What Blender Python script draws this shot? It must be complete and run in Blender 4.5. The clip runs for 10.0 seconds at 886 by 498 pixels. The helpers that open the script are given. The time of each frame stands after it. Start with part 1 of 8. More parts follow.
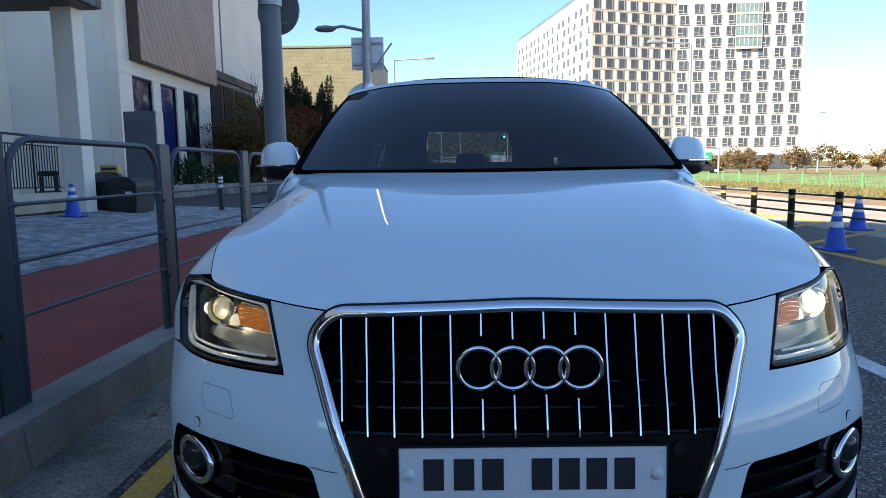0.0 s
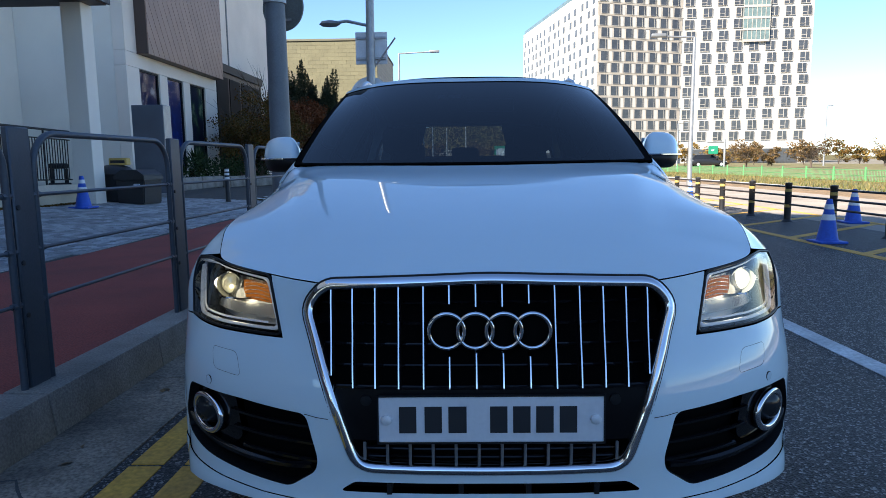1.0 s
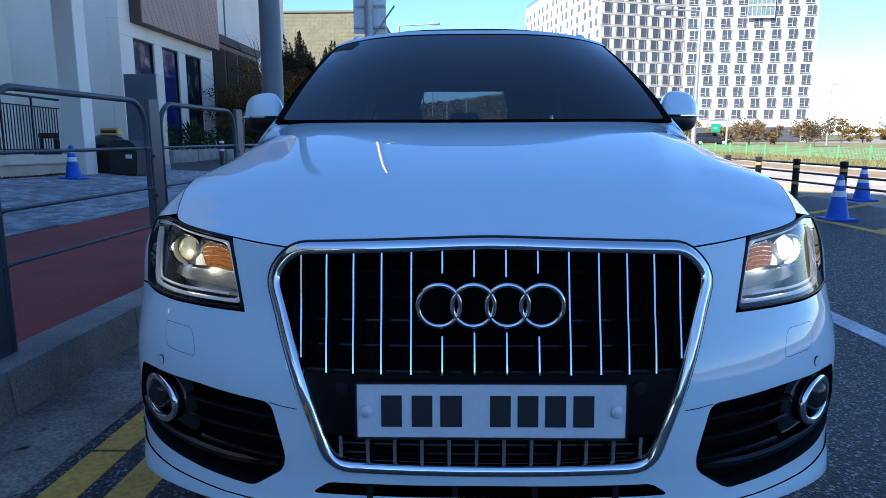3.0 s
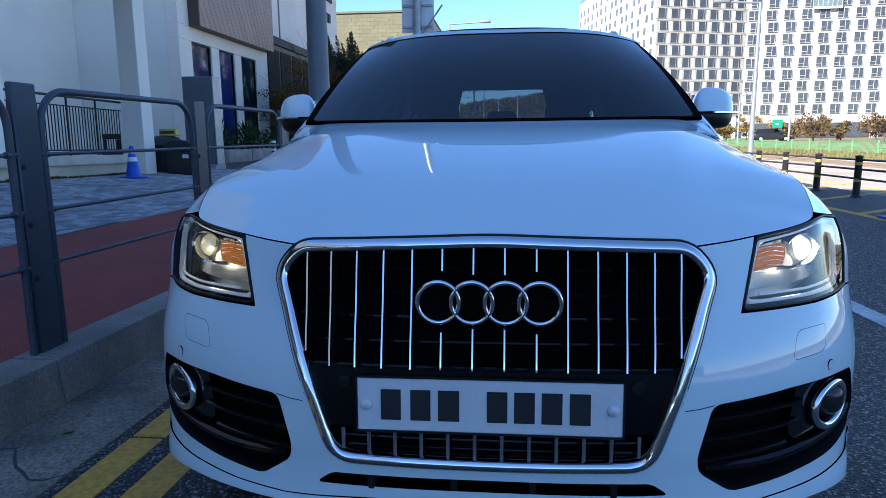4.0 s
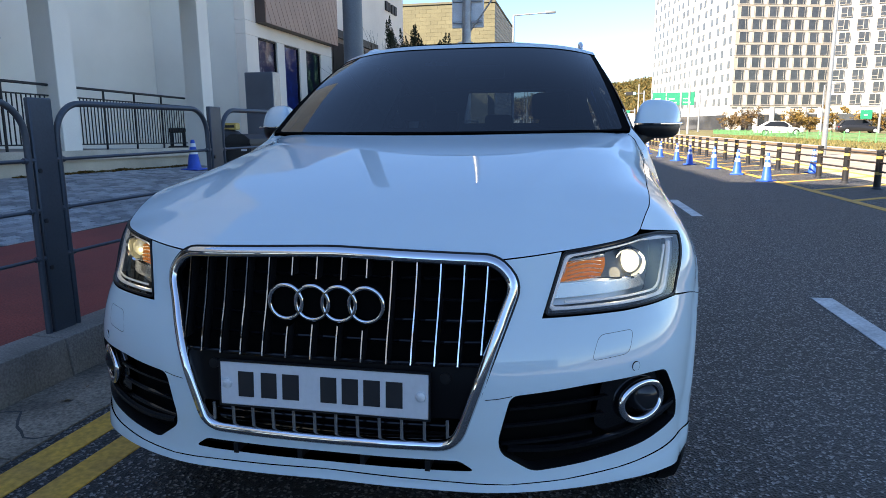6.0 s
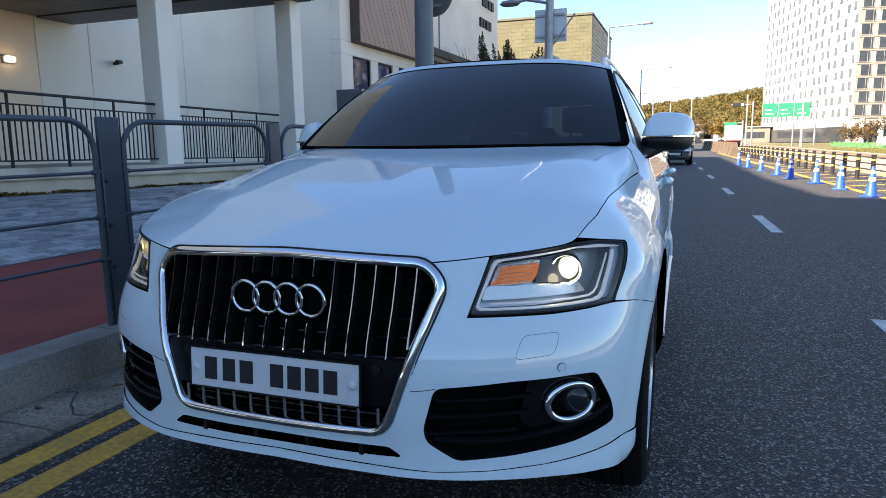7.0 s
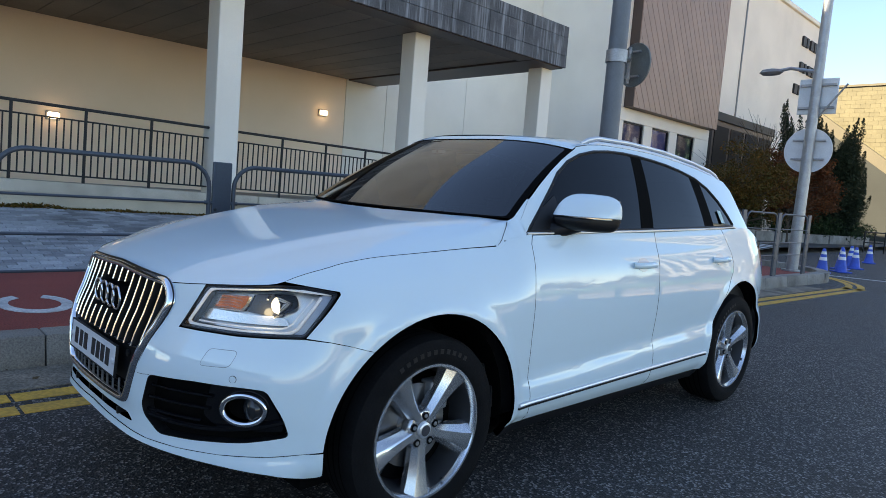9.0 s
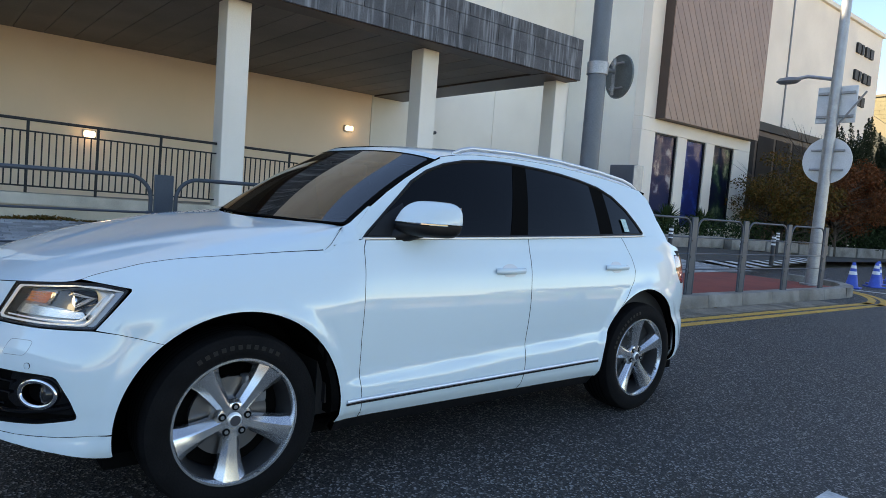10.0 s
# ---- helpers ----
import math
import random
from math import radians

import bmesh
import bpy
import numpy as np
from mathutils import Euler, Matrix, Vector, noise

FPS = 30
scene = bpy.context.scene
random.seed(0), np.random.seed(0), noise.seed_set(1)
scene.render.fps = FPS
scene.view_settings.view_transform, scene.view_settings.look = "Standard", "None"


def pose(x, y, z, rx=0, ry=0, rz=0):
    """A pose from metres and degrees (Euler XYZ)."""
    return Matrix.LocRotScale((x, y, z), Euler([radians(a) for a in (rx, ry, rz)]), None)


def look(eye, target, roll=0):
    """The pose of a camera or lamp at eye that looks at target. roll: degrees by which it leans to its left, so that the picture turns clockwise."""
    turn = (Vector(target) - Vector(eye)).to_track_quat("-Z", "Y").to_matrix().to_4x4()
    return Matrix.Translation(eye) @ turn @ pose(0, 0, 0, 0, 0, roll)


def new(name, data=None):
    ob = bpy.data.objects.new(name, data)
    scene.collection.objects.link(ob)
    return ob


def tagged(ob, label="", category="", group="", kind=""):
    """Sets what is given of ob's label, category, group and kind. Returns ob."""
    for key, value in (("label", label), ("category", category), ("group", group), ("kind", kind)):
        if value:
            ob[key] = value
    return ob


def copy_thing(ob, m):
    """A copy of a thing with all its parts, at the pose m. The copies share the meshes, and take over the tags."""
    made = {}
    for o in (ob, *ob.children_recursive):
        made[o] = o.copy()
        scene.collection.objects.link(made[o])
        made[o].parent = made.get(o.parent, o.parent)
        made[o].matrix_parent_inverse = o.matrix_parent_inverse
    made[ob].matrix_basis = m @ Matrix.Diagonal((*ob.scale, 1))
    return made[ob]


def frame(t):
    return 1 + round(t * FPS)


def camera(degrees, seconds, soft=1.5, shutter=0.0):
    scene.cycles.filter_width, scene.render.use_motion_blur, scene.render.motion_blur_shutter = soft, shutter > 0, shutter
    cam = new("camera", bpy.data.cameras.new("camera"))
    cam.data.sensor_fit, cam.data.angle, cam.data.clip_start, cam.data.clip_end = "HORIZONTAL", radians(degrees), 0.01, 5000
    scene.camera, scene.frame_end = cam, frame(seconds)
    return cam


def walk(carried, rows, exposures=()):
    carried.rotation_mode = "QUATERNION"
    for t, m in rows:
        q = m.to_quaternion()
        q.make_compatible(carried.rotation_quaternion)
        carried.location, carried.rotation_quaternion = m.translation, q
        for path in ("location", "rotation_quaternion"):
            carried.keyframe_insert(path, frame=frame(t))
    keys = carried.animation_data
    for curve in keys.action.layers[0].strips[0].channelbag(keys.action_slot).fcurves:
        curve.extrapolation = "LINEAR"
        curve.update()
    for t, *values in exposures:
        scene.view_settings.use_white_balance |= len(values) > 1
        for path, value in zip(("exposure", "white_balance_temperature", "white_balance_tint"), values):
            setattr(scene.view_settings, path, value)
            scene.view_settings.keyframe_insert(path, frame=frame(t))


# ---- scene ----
cam = camera(68.2, 10.0, soft=0.35)
PATH = [
    (0, (-0.155, -1.217, 1.187), (-0.176, 0.768, 0.942), -0.8),
    (0.5, (-0.081, -1.44, 1.189), (-0.105, 0.544, 0.937), -0.6),
    (1, (-0.078, -1.454, 1.187), (-0.116, 0.528, 0.922), -0.7),
    (1.5, (-0.095, -1.338, 1.168), (-0.136, 0.642, 0.888), -0.3),
    (2, (-0.078, -1.302, 1.144), (-0.116, 0.675, 0.84), -0.0),
    (3.5, (-0.062, -1.172, 1.113), (-0.102, 0.798, 0.773), -0.4),
    (4, (0.033, -1.221, 1.119), (-0.158, 0.741, 0.78), -0.6),
    (4.5, (0.227, -1.315, 1.128), (-0.026, 0.639, 0.786), -0.4),
    (5, (0.453, -1.281, 1.119), (0.148, 0.665, 0.773), -0.3),
    (5.5, (0.533, -1.332, 1.176), (0.179, 0.604, 0.822), -0.3),
    (5.7, (0.548, -1.368, 1.202), (0.178, 0.563, 0.833), -0.4),
    (6.8, (0.855, -1.387, 1.194), (0.269, 0.497, 0.863), -0.8),
    (7, (0.997, -1.402, 1.195), (0.319, 0.452, 0.874), -0.8),
    (7.5, (1.321, -1.341, 1.198), (0.436, 0.429, 0.913), 0.0),
    (8, (1.757, -1.174, 1.222), (0.662, 0.481, 0.971), 1.4),
    (8.5, (2.223, -1.058, 1.249), (0.936, 0.458, 1.038), 3.3),
    (9, (2.638, -0.776, 1.28), (1.212, 0.616, 1.103), 4.5),
    (9.5, (3.052, -0.467, 1.294), (1.565, 0.86, 1.13), 4.4),
    (10, (3.417, -0.137, 1.325), (1.876, 1.128, 1.178), 4.3),
]
EXPOSURES = [(0, 2.3, 6600, 10), (0.5, 2.25, 6550, 10), (1, 2.19, 6300, 10), (2, 2.26, 5540, 11), (3.5, 2.28, 5440, 11), (4.5, 2.33, 6000, 11), (5.5, 2.5, 6730, 12), (7, 2.56, 7160, 12), (8.5, 2.76, 7850, 12), (10, 2.92, 8550, 12)]
walk(cam, [(t, look(eye, target, roll)) for t, eye, target, roll in PATH], EXPOSURES)

# ---- sky, sun, exposure ----
SUN_ELEV, SUN_AZ = radians(36), math.atan2(-0.70, -0.714)   # height of the sun; its bearing, clockwise from +y
world = bpy.data.worlds.new("sky")
scene.world = world
world.use_nodes = True
wn = world.node_tree.nodes
sky = wn.new("ShaderNodeTexSky")
sky.sky_type, sky.sun_disc = "NISHITA", False
sky.sun_elevation, sky.sun_rotation = SUN_ELEV, SUN_AZ
sky.air_density, sky.dust_density, sky.ozone_density = 1.0, 0.0, 5.0
sky.altitude = 1200
world.node_tree.links.new(sky.outputs[0], wn["Background"].inputs[0])
wn["Background"].inputs[1].default_value = 0.058
sun = new("sun", bpy.data.lights.new("sun", "SUN"))
sun.data.energy, sun.data.angle, sun.data.color = 3.6, radians(0.5), (1.0, 0.91, 0.78)
sun_way = Vector((0.70 * math.cos(SUN_ELEV), 0.714 * math.cos(SUN_ELEV), -math.sin(SUN_ELEV)))
sun.matrix_world = Matrix.Translation((0, 0, 60)) @ sun_way.to_track_quat("-Z", "Y").to_matrix().to_4x4()

# ---- small builders ----


def cleaned(bm, name, angle=38):
    """A mesh from bm, smooth but for its sharp edges."""
    bmesh.ops.recalc_face_normals(bm, faces=bm.faces)
    for f in bm.faces:
        f.smooth = True
    for e in bm.edges:
        if len(e.link_faces) == 2:
            e.smooth = e.calc_face_angle(0) < radians(angle)
    me = bpy.data.meshes.new(name)
    bm.to_mesh(me)
    bm.free()
    return me


def part(name, bm, material, parent=None, label="", angle=38):
    """One mesh object of bm, under parent where given."""
    me = cleaned(bm, name, angle) if isinstance(bm, bmesh.types.BMesh) else bm
    if material is not None and not me.materials:
        me.materials.append(material)
    ob = new(name, me)
    ob.parent = parent
    return tagged(ob, label)


def thing(name, label, category, m=None, group="", kind=""):
    """An empty at a thing's base."""
    ob = new(name)
    ob.empty_display_size = 0.1
    if m is not None:
        ob.matrix_world = m
    return tagged(ob, label, category, group, kind)


def box(bm, x0, x1, y0, y1, z0, z1, bev=0.0, seg=1):
    """Adds a block, with bevelled edges where bev is given."""
    b = bmesh.new() if bev else bm
    v = [b.verts.new((x, y, z)) for x in (x0, x1) for y in (y0, y1) for z in (z0, z1)]
    for q in ((0, 1, 3, 2), (4, 6, 7, 5), (0, 4, 5, 1), (2, 3, 7, 6), (0, 2, 6, 4), (1, 5, 7, 3)):
        b.faces.new([v[i] for i in q])
    if bev:
        bmesh.ops.bevel(b, geom=list(b.edges), offset=bev, segments=seg, affect="EDGES", profile=0.5)
        merge(bm, b)
    return bm


def merge(bm, b, m=None):
    """Adds the faces of b to bm and frees b."""
    at = {v: bm.verts.new(m @ v.co if m else v.co) for v in b.verts}
    for f in b.faces:
        bm.faces.new([at[v] for v in f.verts])
    b.free()
    return bm


def tube(bm, pts, r, n=8, closed=False):
    """Adds a round bar along pts; r is one radius or one for each point."""
    pts = [Vector(p) for p in pts]
    k = len(pts)
    rad = r if isinstance(r, (list, tuple)) else [r] * k
    rings, ref = [], None
    for i, p in enumerate(pts):
        a = pts[(i - 1) % k] if closed or i else p
        b = pts[(i + 1) % k] if closed or i < k - 1 else p
        d = (b - a).normalized()
        if ref is None:
            ref = Vector((0, 0, 1)) if abs(d.z) < 0.9 else Vector((1, 0, 0))
        u = (ref - d * ref.dot(d)).normalized()
        ref = u
        w = d.cross(u)
        rings.append([bm.verts.new(p + rad[i] * (math.cos(t) * u + math.sin(t) * w)) for t in (2 * math.pi * j / n for j in range(n))])
    for i in range(k if closed else k - 1):
        a, b = rings[i], rings[(i + 1) % k]
        for j in range(n):
            bm.faces.new((a[j], a[(j + 1) % n], b[(j + 1) % n], b[j]))
    if not closed:
        bm.faces.new(rings[0][::-1])
        bm.faces.new(rings[-1])
    return bm


def lathe(bm, prof, n=24, m=None, cap=True):
    """Adds a turned form: prof is rows of (radius, height) along z."""
    m = m or Matrix()
    rings = []
    for r, z in prof:
        if r < 1e-6:
            rings.append([bm.verts.new(m @ Vector((0, 0, z)))])
        else:
            rings.append([bm.verts.new(m @ Vector((r * math.cos(2 * math.pi * j / n), r * math.sin(2 * math.pi * j / n), z))) for j in range(n)])
    for a, b in zip(rings, rings[1:]):
        for j in range(n):
            q = [a[j % len(a)], a[(j + 1) % len(a)], b[(j + 1) % len(b)], b[j % len(b)]]
            q = [v for i, v in enumerate(q) if v not in q[:i]]
            if len(q) > 2:
                bm.faces.new(q)
    if cap:
        for ring in (rings[0][::-1], rings[-1]):
            if len(ring) > 2:
                bm.faces.new(ring)
    return bm


def prism(bm, poly, d0, d1, plane="xz"):
    """Adds a flat outline pushed from depth d0 to d1 along the third axis."""
    def at(p, d):
        return {"xz": (p[0], d, p[1]), "yz": (d, p[0], p[1]), "xy": (p[0], p[1], d)}[plane]
    a = [bm.verts.new(at(p, d0)) for p in poly]
    b = [bm.verts.new(at(p, d1)) for p in poly]
    bm.faces.new(a[::-1])
    bm.faces.new(b)
    for i in range(len(poly)):
        j = (i + 1) % len(poly)
        bm.faces.new((a[i], a[j], b[j], b[i]))
    return bm


def sheet(bm, xs, ys, height):
    """Adds a grid of ground over xs and ys, its height from a function."""
    rows = [[bm.verts.new((x, y, height(x, y))) for x in xs] for y in ys]
    for a, b in zip(rows, rows[1:]):
        for i in range(len(xs) - 1):
            bm.faces.new((a[i], a[i + 1], b[i + 1], b[i]))
    return bm


def steps(a, b, n):
    return [a + (b - a) * i / n for i in range(n + 1)]


# ---- materials ----


def material(name, colour, rough=0.6, metal=0.0, vary=0.12, scale=3.0, grain=60.0, bump=0.15, tint=None, coat=0.0, emit=None, strength=0.0, space="world", rand=0.0, spec=0.5):
    """Colour broken up at two scales, with a fine relief. tint: the second colour of the large stains."""
    mat = bpy.data.materials.new(name)
    mat.use_nodes = True
    n, l = mat.node_tree.nodes, mat.node_tree.links
    b = n["Principled BSDF"]
    b.inputs["Roughness"].default_value, b.inputs["Metallic"].default_value = rough, metal
    b.inputs["Coat Weight"].default_value, b.inputs["Coat Roughness"].default_value = coat, 0.03
    b.inputs["Specular IOR Level"].default_value = spec
    if emit:
        b.inputs["Emission Color"].default_value, b.inputs["Emission Strength"].default_value = (*emit, 1), strength
    if space == "world":
        pos = n.new("ShaderNodeNewGeometry").outputs["Position"]
    else:
        pos = n.new("ShaderNodeTexCoord").outputs["Object"]
    out = None
    if vary or rand:
        big, small = n.new("ShaderNodeTexNoise"), n.new("ShaderNodeTexNoise")
        for t, s, d in ((big, scale, 5), (small, grain, 3)):
            t.inputs["Scale"].default_value, t.inputs["Detail"].default_value = s, d
            l.new(pos, t.inputs["Vector"])
        second = tint or tuple(c * (1 - vary * 1.6) for c in colour)
        mix = n.new("ShaderNodeMix")
        mix.data_type = "RGBA"
        mix.inputs[6].default_value, mix.inputs[7].default_value = (*colour, 1), (*second, 1)
        ramp = n.new("ShaderNodeMapRange")
        ramp.inputs[1].default_value, ramp.inputs[2].default_value = 0.38, 0.68
        l.new(big.outputs[0], ramp.inputs[0])
        l.new(ramp.outputs[0], mix.inputs[0])
        hsv = n.new("ShaderNodeHueSaturation")
        val = n.new("ShaderNodeMapRange")
        val.inputs[1].default_value, val.inputs[2].default_value = 0.3, 0.7
        val.inputs[3].default_value, val.inputs[4].default_value = 1 - vary, 1 + vary
        l.new(small.outputs[0], val.inputs[0])
        if rand:
            info, add, span = n.new("ShaderNodeObjectInfo"), n.new("ShaderNodeMath"), n.new("ShaderNodeMapRange")
            span.inputs[3].default_value, span.inputs[4].default_value = 1 - rand, 1 + rand
            l.new(info.outputs["Random"], span.inputs[0])
            add.operation = "MULTIPLY"
            l.new(val.outputs[0], add.inputs[0])
            l.new(span.outputs[0], add.inputs[1])
            l.new(add.outputs[0], hsv.inputs["Value"])
        else:
            l.new(val.outputs[0], hsv.inputs["Value"])
        l.new(mix.outputs[2], hsv.inputs["Color"])
        l.new(hsv.outputs[0], b.inputs["Base Color"])
        out = hsv.outputs[0]
        if bump:
            bp = n.new("ShaderNodeBump")
            bp.inputs["Strength"].default_value, bp.inputs["Distance"].default_value = bump, 0.01
            l.new(small.outputs[0], bp.inputs["Height"])
            l.new(bp.outputs[0], b.inputs["Normal"])
    else:
        b.inputs["Base Color"].default_value = (*colour, 1)
    return mat


def asphalt_material():
    """Dark stone mastic: pale and dark chips, worn patches, hairline cracks."""
    mat = material("asphalt", (0.031, 0.0285, 0.0265), 0.66, spec=0.35, vary=0.5, scale=0.6, grain=40, bump=0.0, tint=(0.036, 0.036, 0.037))
    n, l = mat.node_tree.nodes, mat.node_tree.links
    b = n["Principled BSDF"]
    geo = n["Geometry"].outputs["Position"]
    chips = n.new("ShaderNodeTexVoronoi")
    chips.inputs["Scale"].default_value = 105
    l.new(geo, chips.inputs["Vector"])
    white = n.new("ShaderNodeTexWhiteNoise")
    l.new(chips.outputs["Position"], white.inputs["Vector"])
    pick = n.new("ShaderNodeMapRange")
    pick.inputs[1].default_value, pick.inputs[2].default_value = 0.76, 1.0
    pick.inputs[4].default_value = 1.0
    l.new(white.outputs["Value"], pick.inputs[0])
    base = b.inputs["Base Color"].links[0].from_socket
    mix = n.new("ShaderNodeMix")
    mix.data_type = "RGBA"
    mix.inputs[7].default_value = (0.31, 0.295, 0.28, 1)
    l.new(pick.outputs[0], mix.inputs[0])
    l.new(base, mix.inputs[6])
    l.new(mix.outputs[2], b.inputs["Base Color"])
    bp = n.new("ShaderNodeBump")
    bp.inputs["Strength"].default_value, bp.inputs["Distance"].default_value = 0.7, 0.012
    l.new(chips.outputs["Distance"], bp.inputs["Height"])
    l.new(bp.outputs[0], b.inputs["Normal"])
    return mat


ASPHALT = asphalt_material()
CONCRETE = material("concrete", (0.36, 0.355, 0.34), 0.9, vary=0.2, scale=1.6, grain=70, bump=0.35, tint=(0.26, 0.255, 0.245))
GUTTER = material("gutter_concrete", (0.285, 0.235, 0.178), 0.92, vary=0.45, scale=2.4, grain=70, bump=1.0, tint=(0.105, 0.088, 0.068))
KERB = material("kerb_granite", (0.31, 0.285, 0.25), 0.85, vary=0.28, scale=2.2, grain=95, bump=0.5, tint=(0.175, 0.155, 0.132), rand=0.12)
REDWAY = material("red_paving", (0.31, 0.060, 0.043), 0.9, vary=0.32, scale=1.4, grain=90, bump=0.7, tint=(0.215, 0.047, 0.036))
PAVER = material("grey_paver", (0.345, 0.35, 0.355), 0.9, vary=0.26, scale=1.2, grain=60, bump=0.5, tint=(0.20, 0.202, 0.205), rand=0.36)
JOINT = material("sand_joint", (0.06, 0.058, 0.054), 0.95, vary=0.2, scale=3, grain=90, bump=0.3)
YELLOW = material("yellow_road_paint", (0.64, 0.35, 0.05), 0.8, vary=0.22, scale=4, grain=45, bump=0.3, tint=(0.48, 0.27, 0.06))
WHITEPAINT = material("white_road_paint", (0.62, 0.62, 0.60), 0.8, vary=0.2, scale=5, grain=45, bump=0.3, tint=(0.42, 0.42, 0.41))
FENCE = material("grey_painted_steel", (0.062, 0.077, 0.097), 0.45, metal=0.2, vary=0.08, scale=5, grain=80, bump=0.05)
GALV = material("galvanised_steel", (0.36, 0.37, 0.38), 0.45, metal=0.6, vary=0.12, scale=6, grain=60, bump=0.05)
POLEGREY = material("dark_grey_pole_paint", (0.13, 0.15, 0.17), 0.5, metal=0.1, vary=0.1, scale=3, grain=60, bump=0.08)
BEIGE = material("beige_render", (0.87, 0.695, 0.54), 0.9, vary=0.05, scale=0.5, grain=120, bump=0.25, tint=(0.81, 0.65, 0.50))
PALE = material("pale_wall_paint", (0.85, 0.80, 0.705), 0.85, vary=0.05, scale=0.4, grain=120, bump=0.2, tint=(0.76, 0.715, 0.63))
CREAM = material("cream_wall", (0.86, 0.765, 0.66), 0.85, vary=0.06, scale=0.35, grain=100, bump=0.2, tint=(0.75, 0.66, 0.57))
BROWN = material("brown_metal_cladding", (0.305, 0.195, 0.148), 0.5, metal=0.1, vary=0.07, scale=1.2, grain=60, bump=0.05, rand=0.05)
DARKBROWN = material("dark_brown_metal", (0.075, 0.048, 0.038), 0.5, metal=0.1, vary=0.08, scale=1.5, grain=60, bump=0.05)
SOFFIT = material("grey_soffit_board", (0.185, 0.158, 0.135), 0.7, vary=0.12, scale=0.9, grain=40, bump=0.1, rand=0.1)


def streaked_material():
    """Dark grey stone slabs with pale upright rain streaks."""
    mat = material("streaked_grey_stone", (0.075, 0.08, 0.09), 0.65, vary=0.2, scale=2.2, grain=30, bump=0.15, tint=(0.035, 0.038, 0.045), rand=0.25)
    n, l = mat.node_tree.nodes, mat.node_tree.links
    b = n["Principled BSDF"]
    squeeze, streak, ramp, mix = n.new("ShaderNodeMapping"), n.new("ShaderNodeTexNoise"), n.new("ShaderNodeMapRange"), n.new("ShaderNodeMix")
    squeeze.inputs["Scale"].default_value = (14, 14, 0.9)
    streak.inputs["Scale"].default_value, streak.inputs["Detail"].default_value = 1.0, 4
    ramp.inputs[1].default_value, ramp.inputs[2].default_value, ramp.inputs[4].default_value = 0.50, 0.72, 0.85
    mix.data_type = "RGBA"
    mix.inputs[7].default_value = (0.26, 0.28, 0.31, 1)
    l.new(n["Geometry"].outputs["Position"], squeeze.inputs[0])
    l.new(squeeze.outputs[0], streak.inputs["Vector"])
    l.new(streak.outputs[0], ramp.inputs[0])
    l.new(ramp.outputs[0], mix.inputs[0])
    l.new(b.inputs["Base Color"].links[0].from_socket, mix.inputs[6])
    l.new(mix.outputs[2], b.inputs["Base Color"])
    return mat


SLATE = streaked_material()
DARKGLASS = material("dark_shop_glass", (0.012, 0.014, 0.018), 0.12, vary=0, bump=0, spec=0.25)
RAILBLACK = material("black_iron", (0.007, 0.0075, 0.009), 0.6, metal=0.0, vary=0.1, scale=6, grain=80, bump=0.05)
CONEBLUE = material("blue_cone_plastic", (0.02, 0.095, 0.52), 0.5, vary=0.15, scale=7, grain=60, bump=0.05)
REFLECT = material("white_reflective_band", (0.75, 0.77, 0.80), 0.4, vary=0.08, scale=8, grain=80, bump=0.05)
BLACKPLASTIC = material("black_plastic", (0.02, 0.02, 0.022), 0.5, vary=0.15, scale=6, grain=90, bump=0.1)
SIGNBACK = material("sign_back_aluminium", (0.66, 0.68, 0.69), 0.5, metal=0.15, vary=0.08, scale=4, grain=60, bump=0.05)
LAMPGREY = material("lamp_housing", (0.22, 0.23, 0.24), 0.5, metal=0.3, vary=0.1, scale=5, grain=50, bump=0.05)

# ---- ground ----
KERB_X0, KERB_SLOPE = -1.88, 0.030


def kerb_x(y):
    """The foot of the kerb."""
    return KERB_X0 + KERB_SLOPE * y


def lane_x(y):
    """The broken white lane line."""
    return 2.36 - 0.024 * y


def pave_z(x, y):
    """The pavement climbs from the kerb to the plinth of the mall."""
    rise = 0.41 - 0.0185 * min(max(y - 1.5, 0), 14)
    t = min(max((-x - 4.6) / 3.1, 0), 1)
    return 0.2 + rise * t if y < 22 else 0.2 + rise * t * max(0, 1 - (y - 22) / 8)


def red_edge(y):
    """The inner edge of the red cycle way."""
    return -4.58 + 0.045 * min(max(y, 0), 14)


bm = bmesh.new()
sheet(bm, [-1500, -300, -60, 60, 300, 1500], [-1500, -300, -60, 60, 300, 1500], lambda x, y: -0.012)
tagged(part("ground", bm, material("dry_earth", (0.20, 0.17, 0.12), 0.95, vary=0.2, scale=0.2, grain=8, bump=0.3)), "dry bare earth around the street", "ground", kind="structure")
bm = bmesh.new()
sheet(bm, [-5.6, -1.2, 4, 6.7], [-60, -10, 20, 80, 210], lambda x, y: 0.0)
sheet(bm, [-42, -5.6], [46.5, 58], lambda x, y: 0.0)
tagged(part("road", bm, ASPHALT), "worn dark asphalt street with pale chips", "road", kind="structure")

